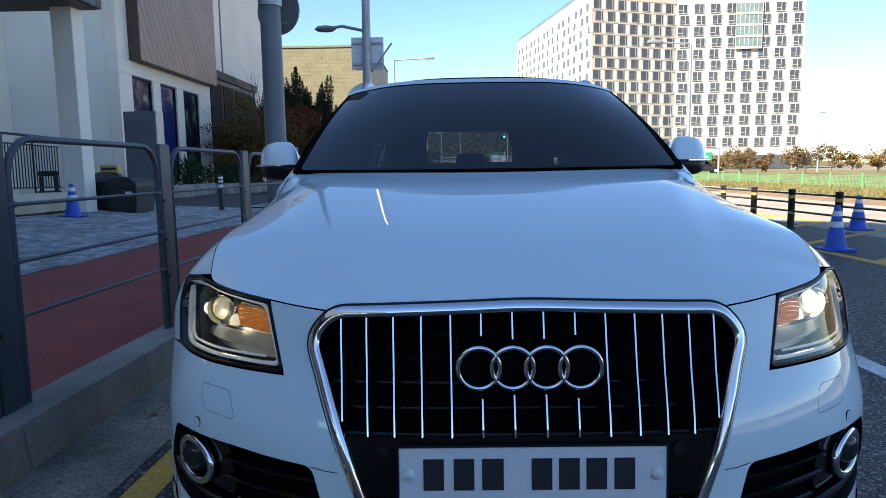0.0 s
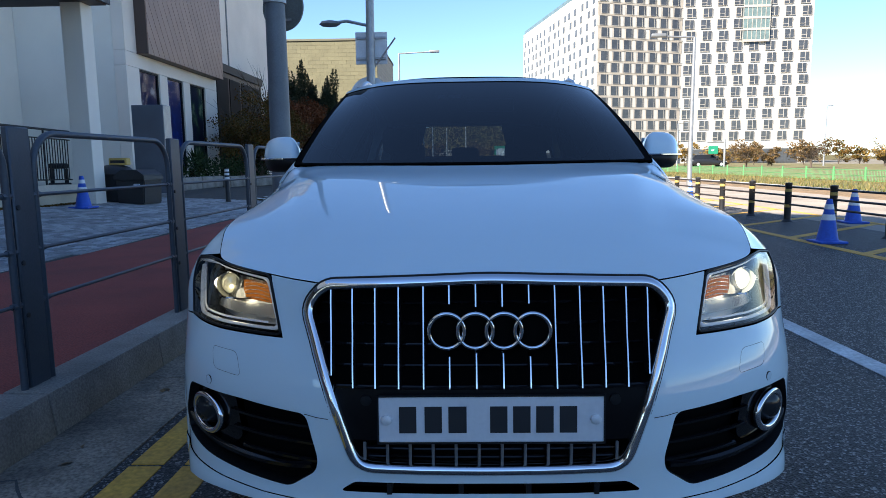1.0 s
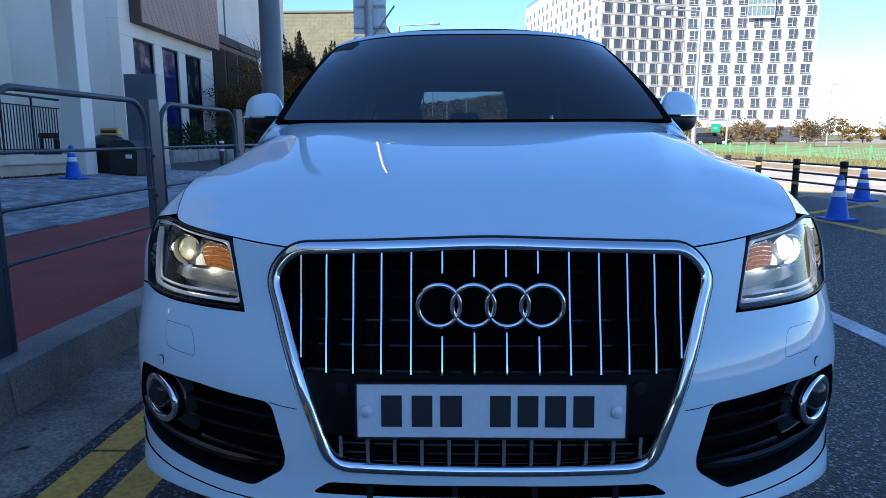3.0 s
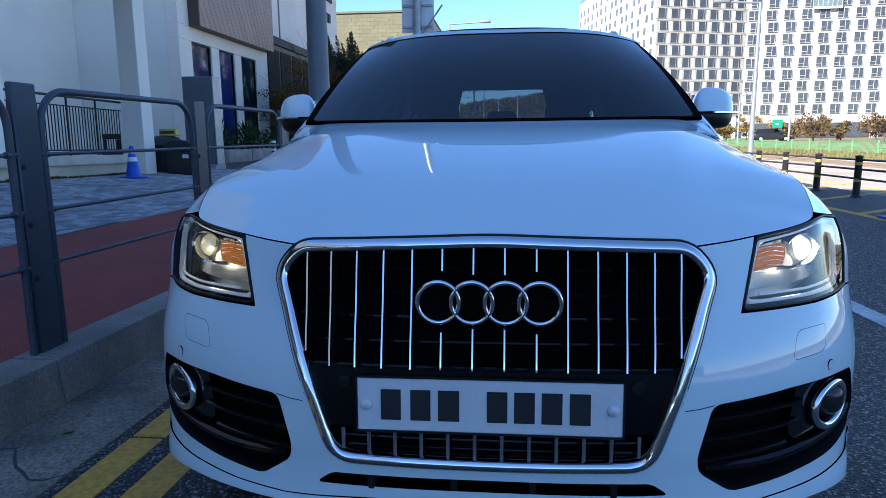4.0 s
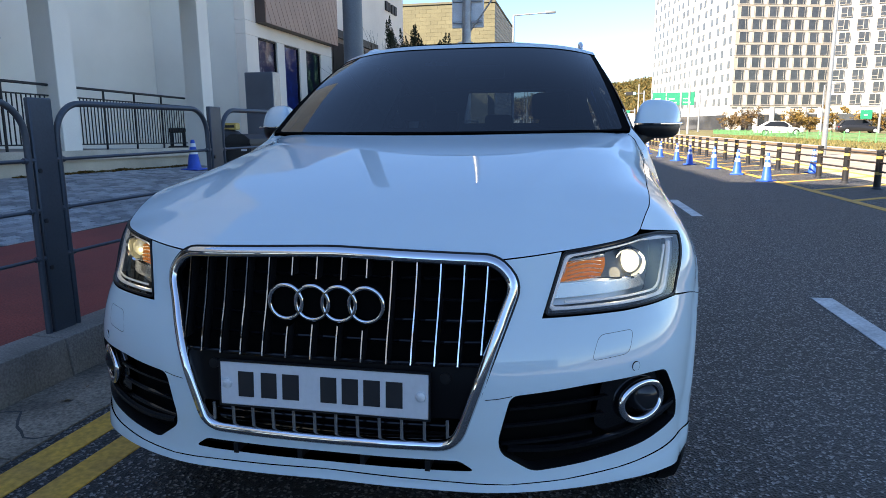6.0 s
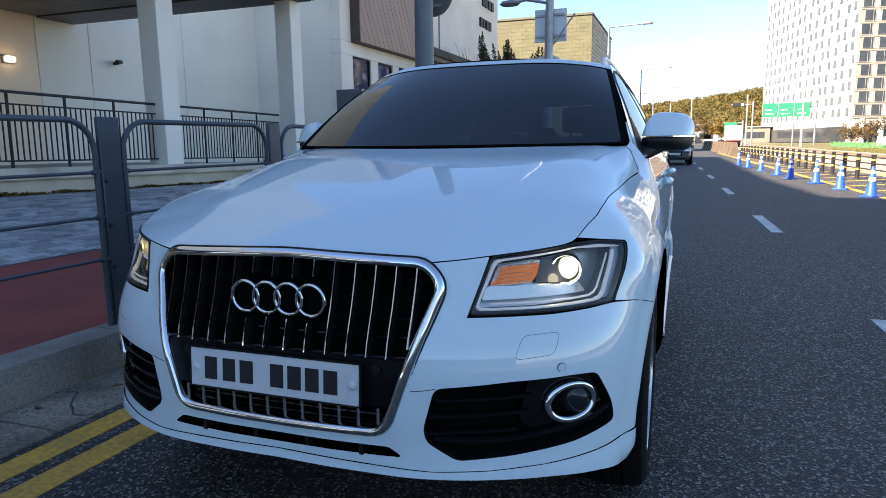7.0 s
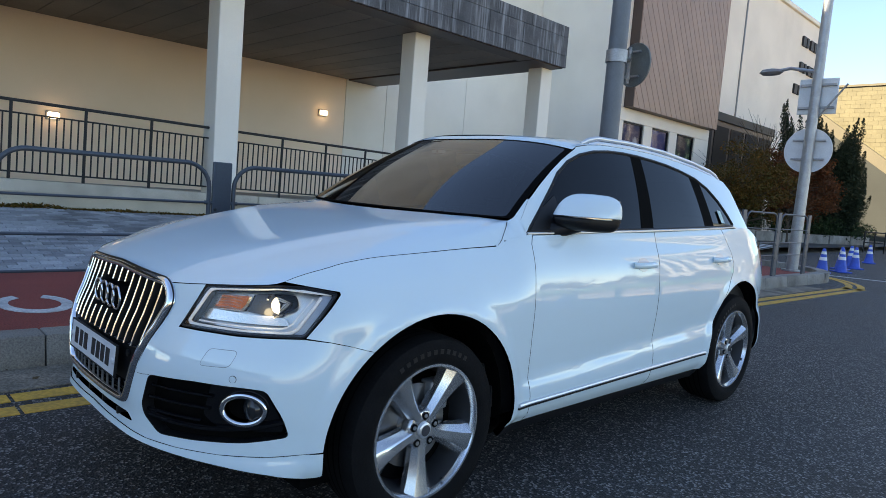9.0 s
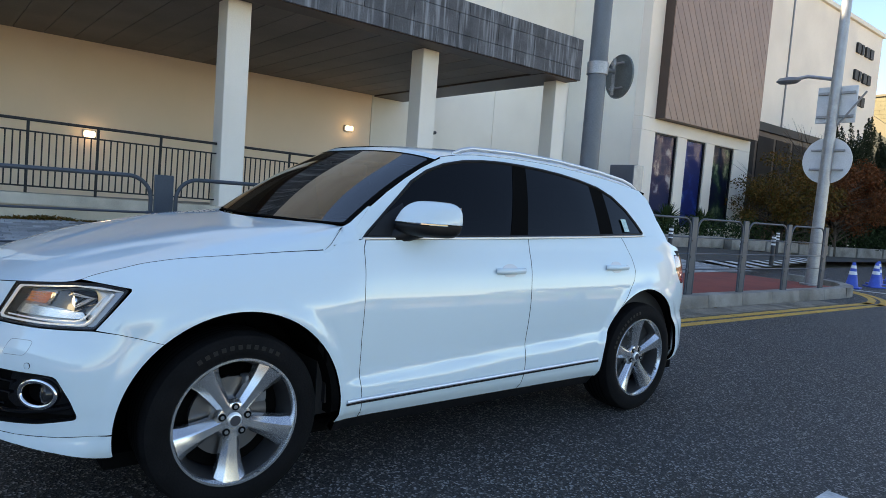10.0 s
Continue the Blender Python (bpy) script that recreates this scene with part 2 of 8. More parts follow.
BLEACHED = material("bleached_concrete_lane", (0.33, 0.285, 0.235), 0.92, vary=0.22, scale=0.7, grain=40, bump=0.3, tint=(0.25, 0.205, 0.16))
bm = bmesh.new()
sheet(bm, [6.7, 9, 11.6], [-60, -10, 20, 80, 210], lambda x, y: 0.0)
tagged(part("far_lane", bm, BLEACHED), "pale sun-bleached concrete lane beyond the bollards", "road", kind="structure")
bm = bmesh.new()
sheet(bm, [11.6, 12.4, 13.4], [-60, -10, 20, 80, 210], lambda x, y: 0.0 if x < 12 else 0.03)
tagged(part("far_verge", bm, material("leaf_strewn_earth", (0.24, 0.15, 0.075), 0.95, vary=0.35, scale=1.1, grain=14, bump=0.5, tint=(0.13, 0.095, 0.05))), "bare brown earth strewn with dry leaves", "verge", kind="structure")

# gutter slabs beside the kerb
gutter = thing("gutter", "rough stained concrete gutter strip along the kerb", "gutter", kind="structure")
for i in range(-5, 9):
    y0, y1 = 2.05 + 1.55 * i, 2.05 + 1.55 * (i + 1) - 0.012
    if y1 > 13.4:
        continue
    b = bmesh.new()
    prism(b, [(kerb_x(y0), y0), (kerb_x(y0) + 0.42, y0), (kerb_x(y1) + 0.42, y1), (kerb_x(y1), y1)], -0.01, 0.008, "xy")
    part("slab", b, GUTTER, gutter)

# kerb stones
kerb = thing("kerb", "pale granite kerb with square joints", "kerb", kind="structure")
for i in range(-8, 13):
    y0, y1 = 1.28 + 1.0 * i, 1.28 + 1.0 * (i + 1) - 0.006
    b = bmesh.new()
    box(b, 0, 0.245, 0, 0.994, -0.02, 0.2, 0.012, 2)
    for v in b.verts:
        v.co.x = v.co.x - 0.245 - (0.025 if v.co.z > 0.1 and v.co.x > 0.2 else 0)
    ob = part("stone", b, KERB, kerb)
    ob.matrix_world = pose(kerb_x(y0), y0, 0, 0, 0, -math.degrees(math.atan(KERB_SLOPE)))
# the kerb turns into the side street
for i in range(5):
    a0, a1 = radians(18 * i), radians(18 * (i + 1) - 0.3)
    cx, cy, ro, ri = kerb_x(14) - 2.0, 14.28, 2.0, 1.755
    b = bmesh.new()
    prism(b, [(cx + ro * math.cos(a), cy + ro * math.sin(a)) for a in steps(a0, a1, 4)] + [(cx + ri * math.cos(a), cy + ri * math.sin(a)) for a in steps(a1, a0, 4)], -0.02, 0.2, "xy")
    part("stone", b, KERB, kerb)

# red cycle way and block pavement
bm = bmesh.new()
ys = steps(-14, 14.28, 12)
sheet(bm, [0, 1], ys, lambda x, y: 0.19)
for v in bm.verts:
    v.co.x = kerb_x(v.co.y) - 0.243 if v.co.x > 0.5 else red_edge(v.co.y)
tagged(part("cycle_way", bm, REDWAY), "dull red coarse cycle way behind the kerb", "cycle path", kind="structure")
bm = bmesh.new()
xs, ys = [-4.0, -4.62] + steps(-5.2, -8.1, 4), steps(-14, 15.9, 16)
sheet(bm, xs, ys, lambda x, y: pave_z(x, y) - 0.012)
for v in bm.verts:
    if v.co.x > -4.1:
        v.co.x = red_edge(v.co.y)
sheet(bm, steps(-5.6, -12.1, 4), steps(15.9, 46.5, 10), lambda x, y: pave_z(x, y) - 0.012)
sheet(bm, [-8.1, -15.5], [11.9, 16, 20.4], lambda x, y: pave_z(x, y) - 0.012)
tagged(part("pavement", bm, JOINT), "sand joints and bed of the grey block pavement", "pavement", kind="structure")
# road markings
lines = thing("road_markings", "worn yellow and white painted road lines", "road markings", kind="structure")
for k, off in enumerate((0.47, 0.685)):
    y = -7.0
    while y < 13.6:
        y1 = y + 0.98
        b = bmesh.new()
        prism(b, [(kerb_x(y) + off, y), (kerb_x(y) + off + 0.13, y), (kerb_x(y1) + off + 0.13, y1), (kerb_x(y1) + off, y1)], 0.0, 0.0045, "xy")
        part("yellow_line", b, YELLOW, lines)
        y = y1 + 0.02
for off in (0.47, 0.685):
    cx, cy, r = kerb_x(13.6) + off - 3.0, 13.6, 3.0
    b = bmesh.new()
    arc = [radians(a) for a in steps(0, 80, 10)]
    prism(b, [(cx + r * math.cos(a), cy + r * math.sin(a)) for a in arc] + [(cx + (r + 0.13) * math.cos(a), cy + (r + 0.13) * math.sin(a)) for a in arc[::-1]], 0.0, 0.0045, "xy")
    part("yellow_line", b, YELLOW, lines)
for y0 in (-3.6, 1.55, 7.85, 14.1, 20.3, 26.6, 32.8, 39, 45.2, 51.4, 57.6):
    y1 = y0 + 2.0
    if y0 == 1.55:
        y1 = 3.5
    b = bmesh.new()
    prism(b, [(lane_x(y0) - 0.07, y0), (lane_x(y0) + 0.07, y0), (lane_x(y1) + 0.07, y1), (lane_x(y1) - 0.07, y1)], 0.0, 0.0045, "xy")
    part("white_dash", b, WHITEPAINT, lines)


def hatch_x(y):
    return 4.98 - 0.022 * y


b = bmesh.new()
prism(b, [(hatch_x(-5), -5), (hatch_x(-5) + 0.15, -5), (hatch_x(60) + 0.15, 60), (hatch_x(60), 60)], 0.0, 0.0045, "xy")
prism(b, [(hatch_x(-5) + 2.6, -5), (hatch_x(-5) + 2.75, -5), (hatch_x(60) + 2.75, 60), (hatch_x(60) + 2.6, 60)], 0.0, 0.0045, "xy")
part("yellow_border", b, YELLOW, lines)
for y in np.arange(-4, 58, 1.75):
    x0, x1 = hatch_x(y) + 0.15, hatch_x(y) + 2.6
    b = bmesh.new()
    prism(b, [(x0, y), (x1, y + 1.9), (x1, y + 2.08), (x0, y + 0.18)], 0.0, 0.0045, "xy")
    part("hatch_stripe", b, YELLOW, lines)
b = bmesh.new()
prism(b, [(-2.6, 16.3), (0.6, 17.4), (0.55, 17.52), (-2.65, 16.42)], 0.0, 0.0045, "xy")
part("white_line", b, WHITEPAINT, lines)
# cycle symbol strokes on the red way
for c, r0, r1, a0, a1 in (((-2.98, -0.35), 0.17, 0.25, 20, 330), ((-2.98, 0.45), 0.17, 0.25, 200, 510)):
    arc = [radians(a) for a in steps(a0, a1, 16)]
    b = bmesh.new()
    prism(b, [(c[0] + r0 * 1.5 * math.cos(a), c[1] + r0 * math.sin(a)) for a in arc] + [(c[0] + r1 * 1.5 * math.cos(a), c[1] + r1 * math.sin(a)) for a in arc[::-1]], 0.19, 0.1945, "xy")
    part("cycle_symbol", b, WHITEPAINT, lines)
# white stripes of the crossing on the pavement
for i in range(9):
    y0 = 15.9 + 0.95 * i
    b = bmesh.new()
    x0, x1 = -4.4 - 0.15 * i, -9.6
    prism(b, [(x0, y0), (x0, y0 + 0.4), (x1, y0 + 3.0), (x1, y0 + 2.6)], 0.0, 0.006, "xy")
    for v in b.verts:
        v.co.z += pave_z(v.co.x, v.co.y)
    part("crossing_stripe", b, WHITEPAINT, lines)

# cracks and fallen leaves in the gutter
rng = random.Random(61)
for y0, n in ((0.75, 9), (2.6, 7), (5.2, 8), (8.3, 7), (11.0, 6)):
    pts = []
    for i in range(n):
        f = i / (n - 1)
        pts.append((kerb_x(y0) + 0.42 * f, y0 + 0.10 * math.sin(5 * f + y0) + rng.uniform(-0.03, 0.03)))
    b = bmesh.new()
    rows = []
    for i, (x, y) in enumerate(pts):
        w = rng.uniform(0.003, 0.010)
        rows.append((b.verts.new((x, y - w, 0.0088)), b.verts.new((x, y + w, 0.0088))))
    for p, q in zip(rows, rows[1:]):
        b.faces.new((p[0], q[0], q[1], p[1]))
    part("crack", b, JOINT, gutter)
DRYLEAF = material("dry_leaf", (0.20, 0.12, 0.05), 0.9, vary=0.3, scale=30, grain=120, bump=0.2, rand=0.4)
for i in range(34):
    y = rng.uniform(-0.8, 12)
    x = kerb_x(y) + rng.uniform(0.0, 0.42) ** 1.5
    leaf = bmesh.new()
    s = rng.uniform(0.018, 0.04)
    vs = [leaf.verts.new(p) for p in ((-s, 0, 0.004), (-s * 0.3, s * 0.55, 0.010), (s, 0, 0.006), (-s * 0.2, -s * 0.5, 0.002))]
    leaf.faces.new(vs[:3])
    leaf.faces.new((vs[0], vs[2], vs[3]))
    ob = part("fallen_leaf", leaf, DRYLEAF)
    ob.matrix_world = pose(x, y, 0.0085, 0, 0, rng.uniform(0, 360))
    tagged(ob, "small dry brown leaf lying in the gutter", "leaf", "fallen leaves")

# ---- the mall: porch, shop front, further blocks ----


def wall_panels(name, label, mat, x0, x1, seams, z0, z1, gap=0.014):
    """A wall of upright panels with open joints; seams are the joints' places along y."""
    wall = thing(name, label, "wall", kind="structure")
    for a, c in zip(seams, seams[1:]):
        b = bmesh.new()
        box(b, x0, x1, a + gap / 2, c - gap / 2, z0, z1, 0.006)
        part("wall_panel", b, mat, wall)
    b = bmesh.new()
    box(b, x0 - 0.2, x0 + 0.02, seams[0], seams[-1], z0, z1)
    part("wall_core", b, JOINT, wall)
    return wall


wall_panels("wall_porch", "warm beige rendered wall under the canopy", BEIGE, -14.7, -14.4, [-14, -5.2, 11.15], 0.0, 4.62)
wall_panels("wall_upper", "pale painted wall with upright joints", PALE, -14.7, -14.4, [11.15, 12.75, 16.4, 20.398], 0.0, 11.39)
# unseen block, its outline chosen so its shadow falls across the near street
bm = bmesh.new()
prism(bm, [(-15.0, -60), (-15.0, -12.0), (-18.7, -10.2), (-24, -10.0), (-24, -60)], 4.63, 24.2, "xy")
tagged(part("shade_tower", bm, CREAM), "unseen tall cream block added above the porch to shade the street", "wall", kind="structure")
# unseen block of invented height, there for shade and reflections only
bm = bmesh.new()
box(bm, -24, -15.5, -9.99, 4.8, 4.63, 11.39, 0.02)
tagged(part("shade_tower_low", bm, CREAM), "unseen cream block of invented height added above the porch", "wall", kind="structure")
bm = bmesh.new()
box(bm, -24, -15.8, 4.81, 20.4, 4.64, 11.39, 0.02)
tagged(part("wall_block", bm, PALE), "plain pale block behind the porch wall", "wall", kind="structure")
# unseen storeys, shaped to put the shadow edge along the road
bm = bmesh.new()
prism(bm, [(-17.35, -9.99), (-17.45, -7.6), (-17.85, -1.8), (-17.9, 24.4), (-24, 24.4), (-24, -9.99)], 11.42, 22.0, "xy")
tagged(part("shade_storeys", bm, CREAM), "unseen set back storeys added to cast the street's shadow edge", "wall", kind="structure")
bm = bmesh.new()
box(bm, -15.5, -8.1, -14, 11.9, 0.0, 0.80)
tagged(part("floor_porch", bm, CONCRETE), "raised concrete deck of the porch", "floor", kind="structure")

# unseen block added behind the camera to dim light from the horizon
bm = bmesh.new()
box(bm, -14.9, 46, -50, -42, 0.0, 5.5, 0.05)
tagged(part("sky_block_behind", bm, material("plain_grey_wall", (0.30, 0.29, 0.28), 0.85, vary=0.1, scale=0.4, grain=20, bump=0.2)), "unseen low grey block added behind the camera to cut low sky light", "wall", kind="structure")

plinth = thing("plinth", "low cream rendered plinth with a coping, stained at its foot", "wall", kind="structure")
PLINTH = material("plinth_render", (0.58, 0.505, 0.38), 0.9, vary=0.12, scale=1.3, grain=140, bump=0.2, tint=(0.44, 0.385, 0.29))

COPING = material("weathered_coping", (0.56, 0.50, 0.40), 0.9, vary=0.2, scale=1.7, grain=150, bump=0.15, tint=(0.36, 0.32, 0.25))


def plinth_z(y):
    """The top of the plinth, falling along the street."""
    return 1.005 - 0.016 * y


for a, c in ((-14, -7.2), (-7.2, -1.2), (-1.2, 4.8), (4.8, 11.9)):
    for nm, x0, x1, low, high, gap in (("plinth_block", -8.12, -7.80, None, -0.172, 0.006), ("coping", -8.2, -7.72, -0.17, 0.0, 0.004)):
        y0, y1 = a + gap, c - gap
        b = bmesh.new()
        prism(b, [(y0, 0.0 if low is None else plinth_z(y0) + low), (y1, 0.0 if low is None else plinth_z(y1) + low), (y1, plinth_z(y1) + high), (y0, plinth_z(y0) + high)], x0, x1, "yz")
        bmesh.ops.bevel(b, geom=list(b.edges), offset=0.012, segments=2, affect="EDGES")
        part(nm, b, PLINTH if nm == "plinth_block" else COPING, plinth)

# columns
COLS = [(-7.98, 0.04), (-7.98, 4.19), (-7.98, 8.34), (-7.72, 12.2)]
bm = bmesh.new()
box(bm, -0.21, 0.21, -0.21, 0.21, 0.0, 3.66, 0.012)
col_mesh = cleaned(bm, "column")
col_mesh.materials.append(PALE)
for x, y in COLS:
    ob = new("column", col_mesh)
    ob.matrix_world = pose(x, y, 0.80 if y < 12 else 0.30)
    if y > 12:
        ob.scale = (1, 1, 4.15 / 3.66)
    tagged(ob, "square pale painted column under the canopy", "column", "porch columns", "structure")

# canopy
canopy = thing("canopy", "flat porch canopy with a streaked grey stone fascia and boarded soffit", "canopy", kind="structure")
b = bmesh.new()
box(b, -15.5, -7.16, -14, 12.30, 4.50, 5.40)
part("slab", b, DARKBROWN, canopy)
b0 = bmesh.new()
box(b0, -15.49, -7.2, 0.0, 0.588, 0, 0.03, 0.004)
board = cleaned(b0, "soffit_board")
board.materials.append(SOFFIT)
for i in range(42):
    ob = new("soffit_board", board)
    ob.parent = canopy
    ob.matrix_world = pose(0, -14 + 0.6 * i + 0.006, 4.466)
b = bmesh.new()
box(b, -15.49, -7.16, 11.22, 12.34, 4.43, 4.499, 0.006)
part("end_trim", b, DARKBROWN, canopy)
b = bmesh.new()
box(b, -7.62, -7.16, -14, 11.215, 4.44, 4.464, 0.006)
part("edge_trim", b, DARKBROWN, canopy)
ROWS = ((4.45, 0.275, 0.0), (4.73, 0.42, 0.56), (5.155, 0.262, 0.28))
for z, high, shift in ROWS:
    b0 = bmesh.new()
    box(b0, -0.05, 0.0, 0.0, 1.112, 0, high, 0.005)
    slabm = cleaned(b0, "fascia_panel")
    slabm.materials.append(SLATE)
    b0 = bmesh.new()
    box(b0, -0.05, 0.0, 0.0, shift - 0.008 if shift else 1.112, 0, high, 0.005)
    endm = cleaned(b0, "fascia_panel")
    endm.materials.append(SLATE)
    y = 12.39
    for i in range(24):
        ob = new("fascia_panel", endm if i == 0 else slabm)
        y -= (shift or 1.12) if i == 0 else 1.12
        ob.parent = canopy
        ob.matrix_world = pose(-7.1, y, z)
    for i in range(7):
        ob = new("fascia_panel", slabm)
        ob.parent = canopy
        ob.matrix_world = pose(-7.155 - 1.12 * i, 12.345, z, 0, 0, 90)

# railing on the plinth, bay by bay


def railing_bay(length):
    bay = thing("porch_railing", "black iron railing bay of thin upright bars on the plinth", "railing", group="porch railing bays")
    for name, z, r in (("top_rail", 1.07, 0.022), ("upper_rail", 0.90, 0.012), ("bottom_rail", 0.10, 0.012)):
        part(name, tube(bmesh.new(), [(0, 0, z), (0, length, z)], r, 6), RAILBLACK, bay)
    post = tube(bmesh.new(), [(0, 0.0, 0), (0, 0.0, 1.07)], 0.022, 6)
    part("post", post, RAILBLACK, bay)
    bar = cleaned(tube(bmesh.new(), [(0, 0, 0.10), (0, 0, 0.90)], 0.0115, 6), "bar")
    bar.materials.append(RAILBLACK)
    n = 10
    for i in range(1, n):
        ob = new("bar", bar)
        ob.parent = bay
        ob.location = (0, length * i / n, 0)
    return bay


first = True
for y0, y1 in zip([-4.1, 0.04, 4.19, 8.34], [0.04, 4.19, 8.34, 12.2]):
    a, c = y0 + 0.215, y1 - 0.215
    for i in range(4):
        L = (c - a) / 4
        at = pose(-7.97, a + i * L, plinth_z(a + i * L), math.degrees(math.atan(-0.016)))
        if first:
            bay, blen, first = railing_bay(L), L, False
            bay.matrix_world = at
        else:
            ob = copy_thing(bay, at)
            ob.scale = (1, L / blen, 1)

# wall lamps
WARM = material("warm_lamp_glass", (0.9, 0.8, 0.6), 0.4, vary=0, bump=0, emit=(1.0, 0.74, 0.48), strength=1.0)
for y, z in ((3.2, 2.28), (10.33, 3.32)):
    lamp = thing("wall_lamp", "small lit oval lamp on the beige wall", "wall lamp", pose(-14.4, y, z), "porch wall lamps")
    b = bmesh.new()
    box(b, 0, 0.05, -0.15, 0.15, -0.10, 0.10, 0.02, 2)
    part("base", b, LAMPGREY, lamp)
    b = bmesh.new()
    box(b, 0.05, 0.15, -0.125, 0.125, -0.075, 0.075, 0.045, 3)
    part("diffuser", b, WARM, lamp, "glowing warm glass")
    glow = new("wall_lamp_light", bpy.data.lights.new("wall_lamp_light", "POINT"))
    glow.data.energy, glow.data.color, glow.data.shadow_soft_size = 0.085, (1.0, 0.70, 0.42), 0.1
    glow.location = (-14.0, y, z)
cctv = thing("cctv_camera", "small black camera bracket on the pale wall", "camera", pose(-14.4, 13.55, 3.55))
part("body", tube(bmesh.new(), [(0, 0, 0), (0.25, 0, 0.03), (0.32, -0.2, 0.0)], [0.05, 0.06, 0.07], 8), BLACKPLASTIC, cctv)

# shop front block
shop = thing("shop_front", "pale shop front block with brown diagonal cladding above three windows", "building", kind="structure")


def slab(name, mat, x0, x1, y0, y1, z0, z1, parent=shop, bev=0.012, label=""):
    b = bmesh.new()
    box(b, x0, x1, y0, y1, z0, z1, bev)
    return part(name, b, mat, parent, label)


slab("core", PALE, -24, -11.25, 20.45, 28.5, 0.0, 11.4)
slab("side_wall", PALE, -15.5, -11.2, 20.40, 20.445, 0.0, 11.6)
slab("plinth_wall", CREAM, -11.2, -10.8, 21.3, 27.3, 0.0, 1.0)
for y0, y1 in ((20.40, 21.3), (22.85, 23.5), (24.95, 25.6), (27.25, 28.6)):
    slab("pier", CREAM, -11.2, -10.8, y0, y1, 0.0, 4.45)
slab("lintel", CREAM, -11.2, -10.8, 20.4, 28.6, 4.453, 4.93)
slab("pier_top", CREAM, -11.2, -10.8, 20.4, 21.2, 4.933, 11.5)
slab("cladding_box", DARKBROWN, -11.2, -10.42, 21.2, 28.4, 4.935, 11.6, bev=0.004)


def clipped(poly, a, b, c):
    """poly cut to a*x + b*y <= c."""
    out = []
    for p, q in zip(poly, poly[1:] + poly[:1]):
        dp, dq = a * p[0] + b * p[1] - c, a * q[0] + b * q[1] - c
        if dp <= 0:
            out.append(p)
        if dp * dq < 0:
            t = dp / (dp - dq)
            out.append((p[0] + t * (q[0] - p[0]), p[1] + t * (q[1] - p[1])))
    return out


rect = [(21.2, 4.93), (28.4, 4.93), (28.4, 11.6), (21.2, 11.6)]
ca, cb = math.sin(radians(58)), math.cos(radians(58))
lo = min(ca * y + cb * z for y, z in rect)
i = 0
while lo + 0.36 * i < max(ca * y + cb * z for y, z in rect):
    poly = clipped(clipped(rect, ca, cb, lo + 0.36 * (i + 1) - 0.012), -ca, -cb, -(lo + 0.36 * i + 0.012))
    i += 1
    if len(poly) > 2:
        part("cladding_board", prism(bmesh.new(), poly, -10.42, -10.385, "yz"), BROWN, shop)


def poster_material(name, base, second, third):
    mat = material(name, base, 0.35, vary=0.1, scale=1.1, grain=12, bump=0)
    n, l = mat.node_tree.nodes, mat.node_tree.links
    b = n["Principled BSDF"]
    noise_a = n.new("ShaderNodeTexNoise")
    noise_a.inputs["Scale"].default_value, noise_a.inputs["Detail"].default_value = 1.7, 6
    l.new(n["Geometry"].outputs["Position"], noise_a.inputs["Vector"])
    ramp = n.new("ShaderNodeValToRGB")
    ramp.color_ramp.elements[0].color, ramp.color_ramp.elements[1].color = (*base, 1), (*third, 1)
    ramp.color_ramp.elements[0].position, ramp.color_ramp.elements[1].position = 0.50, 0.72
    mid = ramp.color_ramp.elements.new(0.60)
    mid.color = (*second, 1)
    l.new(noise_a.outputs[0], ramp.inputs[0])
    l.new(ramp.outputs[0], b.inputs["Base Color"])
    return mat


POSTERS = [poster_material("poster_blue", (0.016, 0.022, 0.085), (0.07, 0.045, 0.10), (0.55, 0.50, 0.52)), poster_material("poster_deep_blue", (0.010, 0.020, 0.13), (0.012, 0.05, 0.26), (0.30, 0.50, 0.55)), poster_material("poster_dark", (0.008, 0.012, 0.035), (0.02, 0.06, 0.035), (0.35, 0.42, 0.25))]
def pane_material(name, tint, gloss=1.0, ior=1.5):
    """A thin pane: tinted see-through, with mirror gloss that grows with the angle."""
    mat = bpy.data.materials.new(name)
    mat.use_nodes = True
    n, l = mat.node_tree.nodes, mat.node_tree.links
    n.remove(n["Principled BSDF"])
    clear, shine, mix, fres = n.new("ShaderNodeBsdfTransparent"), n.new("ShaderNodeBsdfGlossy"), n.new("ShaderNodeMixShader"), n.new("ShaderNodeFresnel")
    clear.inputs["Color"].default_value = (*tint, 1)
    shine.inputs["Roughness"].default_value, shine.inputs["Color"].default_value = 0.0, (gloss, gloss, gloss, 1)
    fres.inputs["IOR"].default_value = ior
    l.new(fres.outputs[0], mix.inputs[0])
    l.new(clear.outputs[0], mix.inputs[1])
    l.new(shine.outputs[0], mix.inputs[2])
    l.new(mix.outputs[0], n["Material Output"].inputs["Surface"])
    return mat


GLASS = pane_material("clear_glass", (0.94, 0.96, 0.97), 0.6, 1.4)
